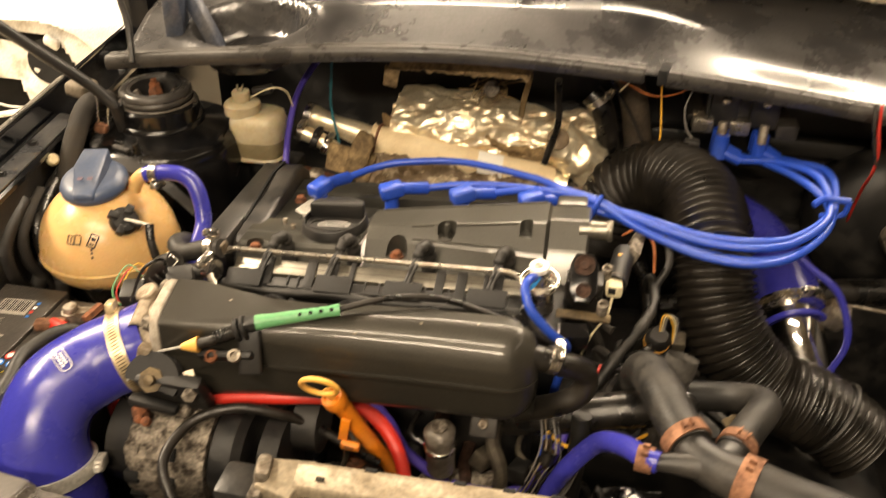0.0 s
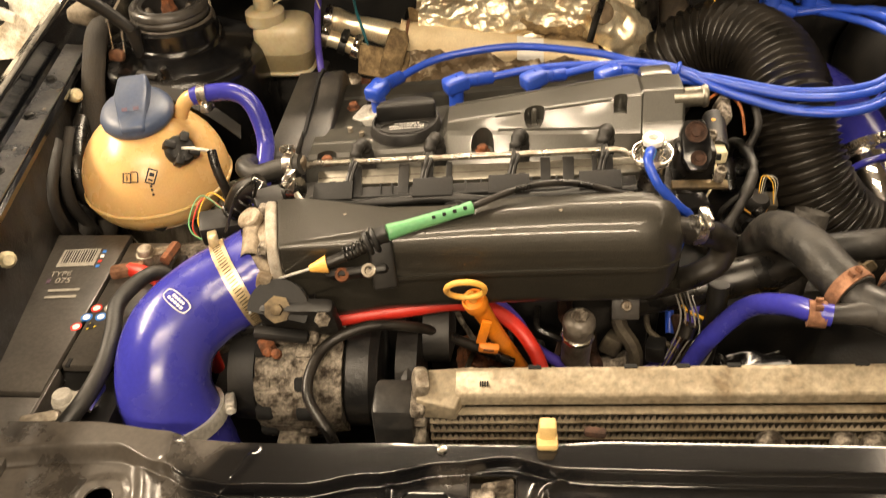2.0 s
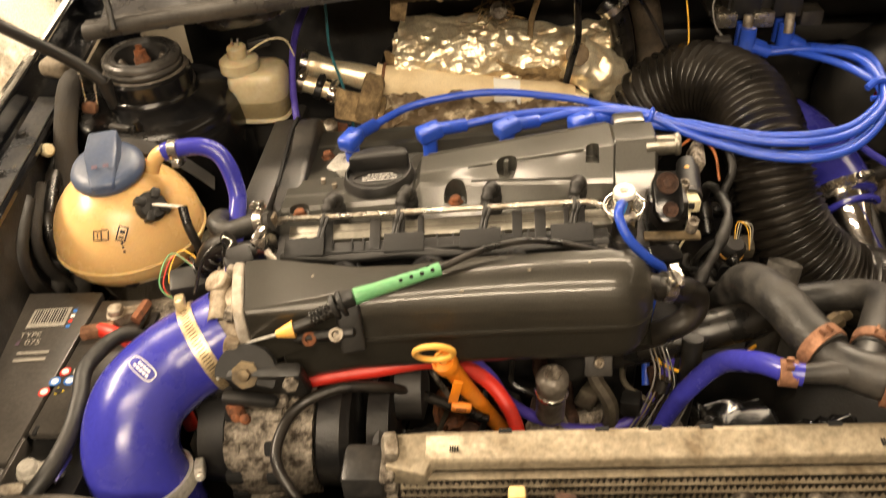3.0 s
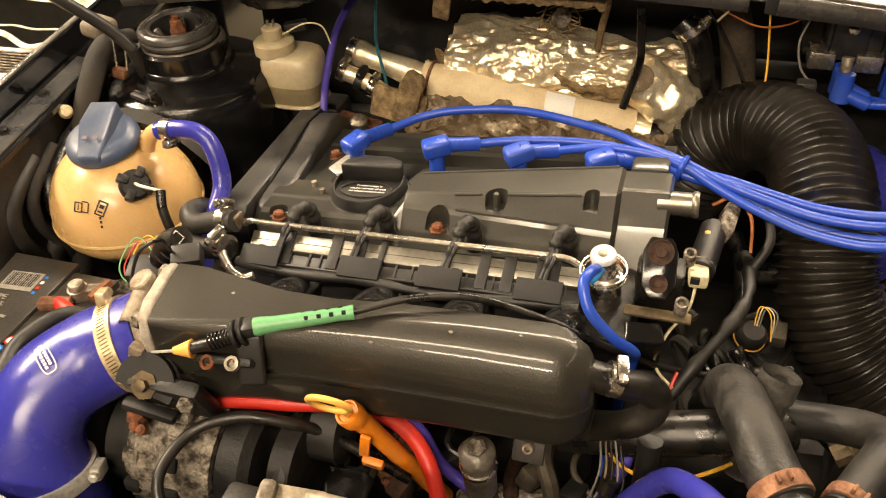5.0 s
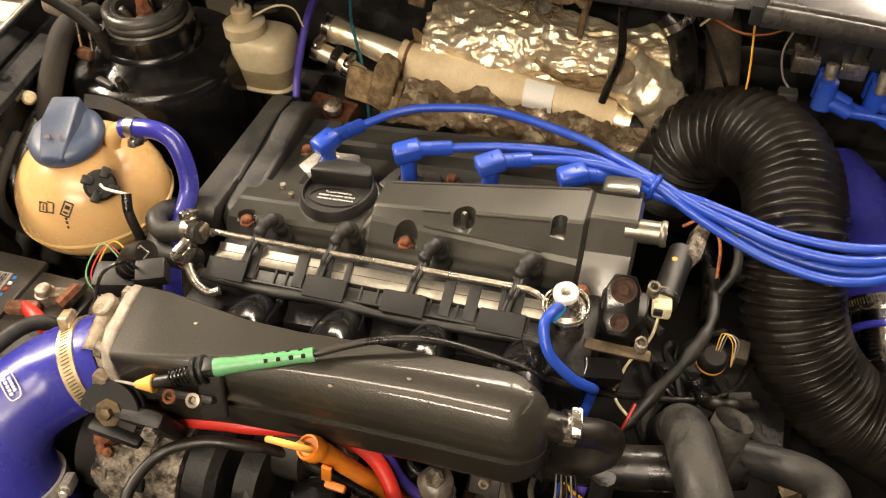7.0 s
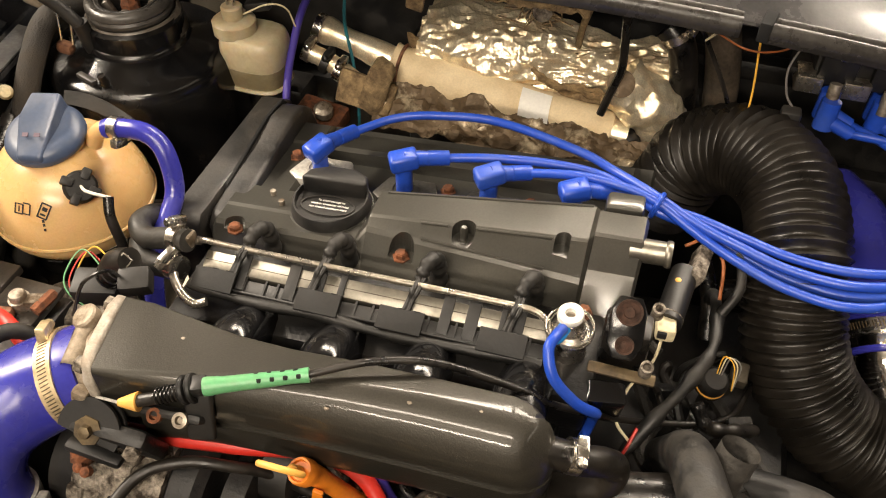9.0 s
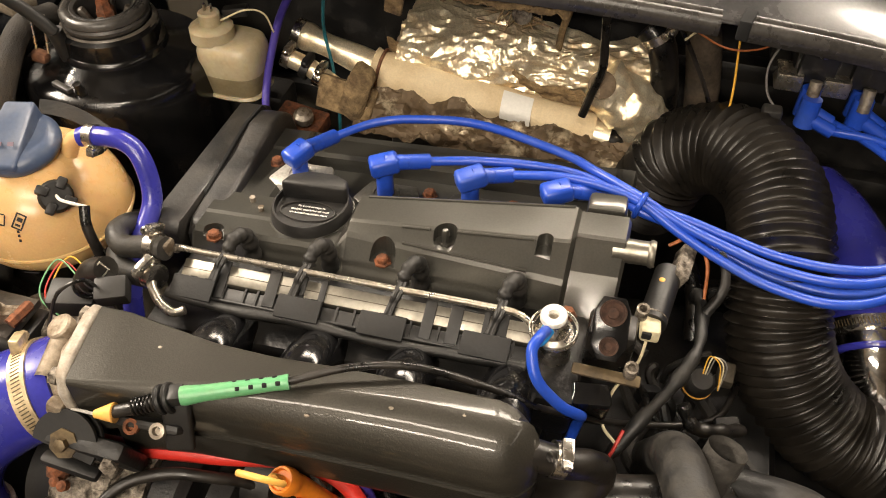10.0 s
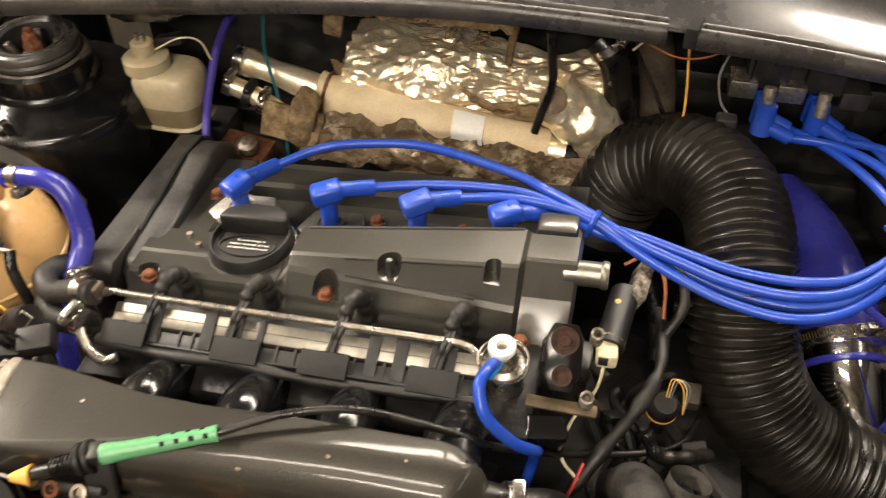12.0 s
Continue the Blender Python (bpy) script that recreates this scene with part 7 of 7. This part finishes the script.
vh = thing("vacuum_line", "violet vacuum hose beside the reservoir", "vacuum hose", (-0.43, 0.97, 0.76))
part("hose", tube([(-0.430, 0.962, 0.75), (-0.432, 0.968, 0.780), (-0.440, 1.010, 0.812), (-0.440, 1.060, 0.850), (-0.425, 1.12, 0.88), (-0.39, 1.20, 0.91)], 0.0048, 10), "purple", vh)
tw = thing("teal_wire", "thin teal wire hanging in front of the bulkhead", "wire", (-0.38, 1.05, 0.72))
part("strand", tube([(-0.400, 1.105, 0.925), (-0.399, 1.092, 0.875), (-0.397, 1.073, 0.825), (-0.384, 1.06, 0.777), (-0.374, 1.044, 0.729), (-0.37, 1.03, 0.69)], 0.0022, 6), "teal", tw)

# hoses behind the turbo
bh = thing("turbo_hoses", "black rubber hoses rising behind the heat shield", "hose", (0.02, 1.14, 0.65))
part("hose", tube([(-0.018, 1.125, 0.858), (0.0, 1.120, 0.842), (0.012, 1.122, 0.80), (0.018, 1.130, 0.745), (0.01, 1.14, 0.66)], 0.0165, 16), "rubber", bh)
part("hose", tube([(0.03, 1.17, 0.875), (0.048, 1.165, 0.83), (0.062, 1.16, 0.76), (0.07, 1.16, 0.68)], 0.021, 16), "brown_hose", bh)
band(aim((-0.006, 1.121, 0.85), (0.6, -0.1, -0.75)), 0.017, bh, "steel", 0.010, 95)
part("foil_wrap", rough_up(tube([(-0.06, 1.10, 0.79), (-0.02, 1.10, 0.765), (0.0, 1.105, 0.74)], 0.033, 48, 16), 0.006, 40), "foil", bh, "foil-wrapped pipe end", smooth=25)
part("oil_hose", tube([(-0.062, 1.045, 0.905), (-0.060, 1.055, 0.87), (-0.058, 1.058, 0.835), (-0.066, 1.056, 0.80), (-0.072, 1.05, 0.775)], 0.0048, 8), "rubber", bh)

# ---- induction hose ----
ind = thing("induction_hose", "black corrugated air intake hose arching over", "air hose", (0.15, 0.85, 0.6))
CP = [(0.016, 1.030, 0.685), (0.0305, 1.0221, 0.7276), (0.0460, 1.018, 0.7700), (0.0923, 0.997, 0.8010), (0.1325, 0.944, 0.8031), (0.1488, 0.8754, 0.7776), (0.1597, 0.8304, 0.7265), (0.186, 0.8034, 0.6794), (0.228, 0.786, 0.6450), (0.2653, 0.781, 0.6320), (0.3063, 0.777, 0.6150), (0.347, 0.765, 0.59)]
part("hose", ribbed(CP, 0.0500, 0.0065, 0.0092, 36), "duct", ind, smooth=80)
part("end_ring", torus(aim((0.307, 0.777, 0.6150), (0.85, -0.2, -0.45)), 0.049, 0.003, None, 36, 8), "rubber_dusty", ind)

iq = thing("intake_pipe", "blue silicone sleeve clamped to a polished alloy pipe", "air pipe", (0.27, 0.88, 0.55))
part("silicone_sleeve", tube([(0.200, 1.06, 0.71), (0.225, 1.01, 0.715), (0.246, 0.955, 0.710), (0.258, 0.905, 0.695), (0.262, 0.882, 0.685)], 0.042, 32), "blue_si", iq)
part("alloy_pipe", tube([(0.258, 0.900, 0.693), (0.267, 0.868, 0.672), (0.282, 0.840, 0.630), (0.298, 0.818, 0.58), (0.312, 0.80, 0.53)], 0.035, 36), "chrome_tube", iq)
band(aim((0.261, 0.889, 0.688), (0.2, -0.85, -0.42)), 0.0425, iq, "steel", 0.013, 75)
part("blue_ring", torus(aim((0.2655, 0.868, 0.679), (0.2, -0.85, -0.42)), 0.0365, 0.0038, None, 40, 8), "blue_si", iq)
part("blue_ring", torus(aim((0.283, 0.838, 0.627), (0.33, -0.5, -0.8)), 0.0358, 0.0035, None, 40, 8), "blue_si", iq)
part("bracket", rough_up(block((0.312, 0.878, 0.695), (0.03, 0.03, 0.03), 0.005, (20, 20, 0)), 0.004, 60), "alloy", iq)
part("rod", tube([(0.20, 0.91, 0.70), (0.42, 0.90, 0.69)], 0.002, 6), "alloy", iq)
tb2 = thing("boost_signal_line", "thin blue vacuum line looping to the intake pipe", "vacuum hose", (0.29, 0.82, 0.65))
part("hose", tube([(0.236, 0.850, 0.795), (0.255, 0.842, 0.782), (0.292, 0.831, 0.756), (0.312, 0.816, 0.706), (0.306, 0.818, 0.655), (0.290, 0.822, 0.625)], 0.0042, 10), "blue_si", tb2)
part("hidden_line", tube([(0.07, 0.90, 0.72), (0.085, 0.87, 0.70), (0.09, 0.84, 0.67)], 0.010, 10), "rubber", tb2)

# ---- loom and sensors beside the head ----
sl = thing("head_loom", "black taped wiring loom branching beside the cylinder head", "wiring loom", (0.07, 0.72, 0.6))
part("trunk", tube([(0.082, 0.86, 0.71), (0.080, 0.83, 0.748), (0.082, 0.79, 0.760), (0.080, 0.75, 0.762), (0.065, 0.715, 0.752), (0.045, 0.685, 0.738), (0.020, 0.65, 0.712)], lambda u: 0.0058 + 0.0010 * math.sin(u * 23) + 0.0006 * math.sin(u * 61), 12), "rubber_dusty", sl)
part("branch", tube([(0.074, 0.700, 0.745), (0.088, 0.690, 0.73), (0.112, 0.70, 0.72), (0.135, 0.72, 0.70)], lambda u: 0.0062 + 0.0007 * math.sin(u * 30), 10), "rubber", sl)
part("branch", tube([(0.082, 0.79, 0.760), (0.096, 0.812, 0.782), (0.090, 0.834, 0.800), (0.084, 0.842, 0.800)], lambda u: 0.0052 - 0.002 * u, 10), "rubber_dusty", sl)
part("sensor", lathe([(0.014, 0), (0.014, 0.016), (0.010, 0.022), (0, 0.022)], aim((0.090, 0.752, 0.708), (0.1, -0.3, 0.95)), 20), "plastic", sl)
part("yellow_band", torus(aim((0.0905, 0.750, 0.714), (0.1, -0.3, 0.95)), 0.0132, 0.0016, None, 24, 6), "yellow", sl)
for k, mt in enumerate(("yellow_wire", "cream", "grey_wire")):
    part("thin_wire", tube([(0.092 + 0.002 * k, 0.750, 0.728), (0.094 + 0.003 * k, 0.757, 0.748), (0.104 + 0.003 * k, 0.752, 0.744), (0.108, 0.742, 0.721)], 0.0007, 6), mt, sl)
part("red_wire", tube([(0.028, 0.66, 0.745), (0.022, 0.645, 0.73), (0.012, 0.632, 0.705)], 0.0016, 6), "red", sl)
part("orange_wire", tube([(-0.03, 0.60, 0.735), (-0.01, 0.585, 0.705), (0.03, 0.58, 0.70), (0.08, 0.60, 0.715), (0.14, 0.66, 0.72)], 0.0018, 6), "yellow_wire", sl)
part("dark_post", tube([(0.014, 0.586, 0.74), (0.014, 0.58, 0.70), (0.012, 0.58, 0.62)], 0.010, 10), "rubber_dusty", sl)
bm = bmesh.new()
for k in range(5):
    tube([(0.01 + 0.003 * k, 0.575, 0.70), (-0.005 + 0.003 * k, 0.558, 0.66), (-0.03 + 0.003 * k, 0.55, 0.625)], 0.0012, 5, bm=bm)
part("grey_strands", bm, "grey_wire", sl)
part("brass_union", rough_up(lathe([(0.009, 0), (0.009, 0.014), (0.006, 0.016), (0.006, 0.024), (0.003, 0.026)], aim((0.158, 0.628, 0.712), (0.7, 0.3, 0.4)), 8), 0.0015, 90), "dull_brass", sl)

# small hoses and connectors in the dark between head and gearbox
cl = thing("gearbox_loom", "greasy tangle of black hoses and plugs over the gearbox", "wiring loom", (0.1, 0.72, 0.6))
rnd = random.Random(21)
for k in range(9):
    a = Vector((rnd.uniform(0.03, 0.12), rnd.uniform(0.66, 0.80), rnd.uniform(0.64, 0.70)))
    b = a + Vector((rnd.uniform(-0.03, 0.06), rnd.uniform(-0.07, 0.05), rnd.uniform(-0.02, 0.03)))
    c = b + Vector((rnd.uniform(-0.02, 0.05), rnd.uniform(-0.06, 0.03), rnd.uniform(-0.05, 0.0)))
    part("hose", tube([a - Vector((0, 0, 0.05)), a, b, c], rnd.choice((0.0035, 0.005, 0.007)), 8), rnd.choice(("rubber", "rubber_dusty", "loom_cloth")), cl)
for k in range(6):
    p = (rnd.uniform(0.04, 0.13), rnd.uniform(0.66, 0.79), rnd.uniform(0.66, 0.70))
    part("plug", block(p, (0.022, 0.016, 0.018), 0.003, (rnd.uniform(-30, 30), rnd.uniform(-30, 30), rnd.uniform(0, 90))), rnd.choice(("plastic", "bay_black", "fins")), cl)
# grimy pipes and plugs under the plenum
ul = thing("block_pipes", "grimy pipes and connectors in front of the block", "pipe", (-0.1, 0.58, 0.62))
for k in range(10):
    a = Vector((-0.24 + 0.028 * k, rnd.uniform(0.57, 0.62), rnd.uniform(0.64, 0.70)))
    b = a + Vector((rnd.uniform(-0.02, 0.04), rnd.uniform(-0.03, 0.01), rnd.uniform(-0.03, 0.0)))
    part("pipe", tube([a + Vector((0, 0.03, 0.0)), a, b, b + Vector((rnd.uniform(-0.02, 0.03), 0, -0.05))], rnd.choice((0.003, 0.005, 0.008)), 8), rnd.choice(("rubber", "cast", "fins", "rubber_dusty", "dull_rust")), ul)
for k in range(7):
    p = (-0.20 + 0.04 * k, rnd.uniform(0.555, 0.60), rnd.uniform(0.62, 0.675))
    part("plug", rough_up(block(p, (0.024, 0.02, 0.02), 0.004, (rnd.uniform(-30, 30), rnd.uniform(-30, 30), rnd.uniform(0, 90))), 0.002, 80, k), rnd.choice(("plastic", "cast", "fins", "dull_rust")), ul)

# wires under the scuttle
ow = thing("scuttle_wires", "loose orange and yellow wires under the bonnet seal", "wire", (0.07, 1.04, 0.84))
part("yellow_wire", tube([(0.072, 1.046, 0.925), (0.074, 1.046, 0.90), (0.079, 1.030, 0.86), (0.080, 1.02, 0.835), (0.078, 1.01, 0.80)], 0.0012, 6), "yellow_wire", ow)
part("brown_wire", tube([(-0.03, 1.045, 0.925), (0.02, 1.035, 0.914), (0.06, 1.03, 0.900), (0.09, 1.025, 0.906), (0.115, 1.03, 0.92)], 0.0011, 6), "brown_wire", ow)
part("white_end", tube([(0.02, 1.03, 0.902), (0.03, 1.028, 0.915)], 0.0012, 6), "cream", ow)
part("grey_wire", tube([(0.112, 1.035, 0.91), (0.106, 1.03, 0.885), (0.112, 1.025, 0.86), (0.122, 1.02, 0.848)], 0.0012, 6), "grey_wire", ow)
part("black_wire", tube([(0.0, 1.08, 0.91), (0.03, 1.07, 0.87), (0.06, 1.06, 0.82), (0.075, 1.05, 0.78)], 0.0028, 6), "rubber", ow)
part("plug", block((0.121, 1.015, 0.838), (0.02, 0.016, 0.024), 0.003), "plastic_grey", ow)
rw = thing("red_wire", "bright red wire hanging down the inner wing", "wire", (0.33, 0.95, 0.7))
part("strand", tube([(0.325, 0.985, 0.93), (0.328, 0.978, 0.90), (0.333, 0.972, 0.875), (0.335, 0.975, 0.845), (0.345, 1.02, 0.80), (0.36, 1.08, 0.72)], 0.0020, 8), "red", rw)
part("black_strand", tube([(0.318, 0.985, 0.93), (0.322, 0.975, 0.90), (0.333, 0.965, 0.86)], 0.0022, 6), "rubber", rw)

# brake servo and dark shapes at the far corner
sv = thing("brake_servo", "black round brake servo against the bulkhead", "brake servo", (0.45, 1.12, 0.6))
part("drum", lathe([(0.11, 0), (0.125, 0.02), (0.125, 0.05), (0.10, 0.08), (0.05, 0.09)], aim((0.46, 1.25, 0.66), (0, -1, 0.05)), 40), "bay_black", sv)
part("cylinder", tube([(0.46, 1.17, 0.66), (0.46, 1.03, 0.66)], 0.022, 16), "cast", sv)
gb2 = thing("gearbox", "dark gearbox casing in the bottom of the bay", "gearbox", (0.25, 0.8, 0.3))
part("casing", rough_up(block((0.27, 0.80, 0.42), (0.26, 0.34, 0.26), 0.06, seg=4), 0.006, 25), "bay_black", gb2)
bm = tube([(0.12, 0.98, 0.60), (0.22, 0.97, 0.64), (0.33, 0.98, 0.66), (0.42, 1.0, 0.66)], 0.018, 12)
part("selector_rod", bm, "rubber", gb2)

# ---- white car standing next to it ----
wc = thing("white_car", "white car parked alongside, with a mesh bumper grille", "car", (-2.1, 2.6, 0))
WY = 1.75


def nose_point(u, v):
    x = -3.0 + 1.95 * u
    z = 0.16 + 0.62 * v
    bulge = 0.10 * (1 - ((x + 2.02) / 0.98) ** 2)
    return Vector((x, WY + 0.22 - bulge + 0.25 * smooth01((x + 1.28) / 0.3) + 0.10 * smooth01((v - 0.7) / 0.3), z))


def in_grille(x, z):
    cx = max(-2.75, min(-1.52, x))
    return math.hypot(x - cx, (z - 0.42) * 1.0) < 0.20


def in_lamp(x, z):
    return math.hypot((x + 1.21) / 0.05, (z - 0.62) / 0.05) < 1


def nose_hole(u, v):
    p = nose_point(u, v)
    return in_grille(p.x, p.z) or in_lamp(p.x, p.z)


part("bumper", sheet(nose_point, 300, 110, 0.006, nose_hole), "white_car", wc, "white painted front bumper")
# Black slab standing for the shade behind the grille bars.
grille = part("grille_shade", block((-2.02, WY + 0.34, 0.42), (1.9, 0.02, 0.44), 0), "hole", wc, "black slab for the shade behind the grille")
for k in range(7):
    z = 0.224 + k * 0.0095
    half = math.sqrt(max(0.0, 0.20 ** 2 - (z - 0.42) ** 2))
    pts = [nose_point((x + 3.0) / 1.95, (z - 0.16) / 0.62) + Vector((0, 0.02, 0)) for x in (-2.75 - half, -2.5, -2.1, -1.9, -1.70, -1.70 + half)]
    part("grille_bar", tube(pts, 0.0028, 6, 4), "cast", grille)


def frame_point(u, v):
    x, z = -2.7 + 1.36 * u, 0.345 + 0.265 * v
    return Vector((x, WY + 0.185 + 0.006 * math.sin(x * 40) * math.sin(z * 50), z))


def frame_hole(u, v):
    p = frame_point(u, v)
    cavity = p.x < -1.625 - 0.25 * (p.z - 0.36) and 0.352 < p.z < 0.432
    slot = abs(p.x + 1.83) < 0.07 and abs(p.z - 0.462) < 0.016
    lamp_seat = math.hypot(p.x + 1.52, p.z - 0.50) < 0.062
    upper = 0.545 < p.z < 0.575 and p.x < -1.52
    return cavity or slot or lamp_seat or upper


part("front_frame", sheet(frame_point, 136, 54, 0.004, frame_hole), "cream_dull", wc, "pale bare front frame with openings")
part("lamp_bucket", lathe([(0.066, 0.012), (0.062, 0.010), (0.052, -0.03), (0.030, -0.05), (0.0, -0.052)], aim((-1.52, WY + 0.185, 0.50), (0.2, -1, 0.1)), 32), "hole", wc, "dark empty lamp bucket")
for ax, az in ((-1.575, 0.475), (-1.46, 0.47), (-1.50, 0.56)):
    part("lamp_clip", rough_up(block((ax, WY + 0.172, az), (0.045, 0.02, 0.03), 0.008, (10, 25, 0)), 0.004, 40), "cream_dull", wc)
lampm = thing("lamp_bracket", "bare alloy lamp bracket behind the grille", "bracket", (-1.7, WY + 0.15, 0.4))
part("frame", tube([(-2.5, WY + 0.16, 0.340), (-2.10, WY + 0.16, 0.338), (-1.95, WY + 0.16, 0.337), (-1.88, WY + 0.16, 0.300), (-1.80, WY + 0.16, 0.311), (-1.60, WY + 0.18, 0.350)], 0.009, 8), "cream_dull", lampm)
part("lower_rail", tube([(-2.5, WY + 0.16, 0.280), (-2.04, WY + 0.16, 0.282), (-1.88, WY + 0.16, 0.287), (-1.81, WY + 0.16, 0.305)], 0.007, 8), "cream_dull", lampm)
part("foot", tube([(-1.80, WY + 0.17, 0.305), (-1.8, WY + 0.2, 0.2), (-1.8, WY + 0.22, 0.02)], 0.012, 8), "bay_black", lampm)
part("bonnet", sheet(lambda u, v: Vector((-2.98 + 1.85 * u, WY + 0.18 + 1.0 * v + 0.12 * (2 * u - 1) ** 2, 0.775 + 0.16 * v ** 0.7 + 0.05 * (1 - (2 * u - 1) ** 2))), 20, 14, 0.01), "white_car", wc)
part("side", block((-1.13, WY + 1.7, 0.50), (0.05, 2.6, 0.62), 0.02), "white_car", wc)
part("cabin", block((-2.05, WY + 2.1, 1.1), (1.5, 1.8, 0.5), 0.15, seg=4), "glass", wc)
LP = aim(nose_point((-1.21 + 3.0) / 1.95, 0.46 / 0.62), (0.45, -1, 0))
fog = part("fog_lamp", lathe([(0.054, 0.045), (0.046, 0.046), (0.040, 0.02), (0.030, -0.01), (0.0, -0.02)][::-1], LP @ pose(0, 0, -0.035), 32), "dull_brass", wc, "brown round fog lamp")
part("bezel", torus(LP, 0.054, 0.008, None, 40, 8), "white_car", fog)
part("bulb_ring", torus(LP @ pose(0, 0, -0.02), 0.022, 0.005, None, 28, 8), "cream", fog)
part("underbody", block((-2.05, WY + 1.7, 0.22), (1.7, 2.6, 0.1), 0.02), "bay_black", wc)
for x in (-2.8, -1.25):
    part("wheel", lathe([(0.20, -0.09), (0.29, -0.08), (0.30, 0.0), (0.29, 0.08), (0.20, 0.09), (0.0, 0.05)], aim((x, WY + 0.75, 0.30), (1, 0, 0)), 36), "rubber", wc)
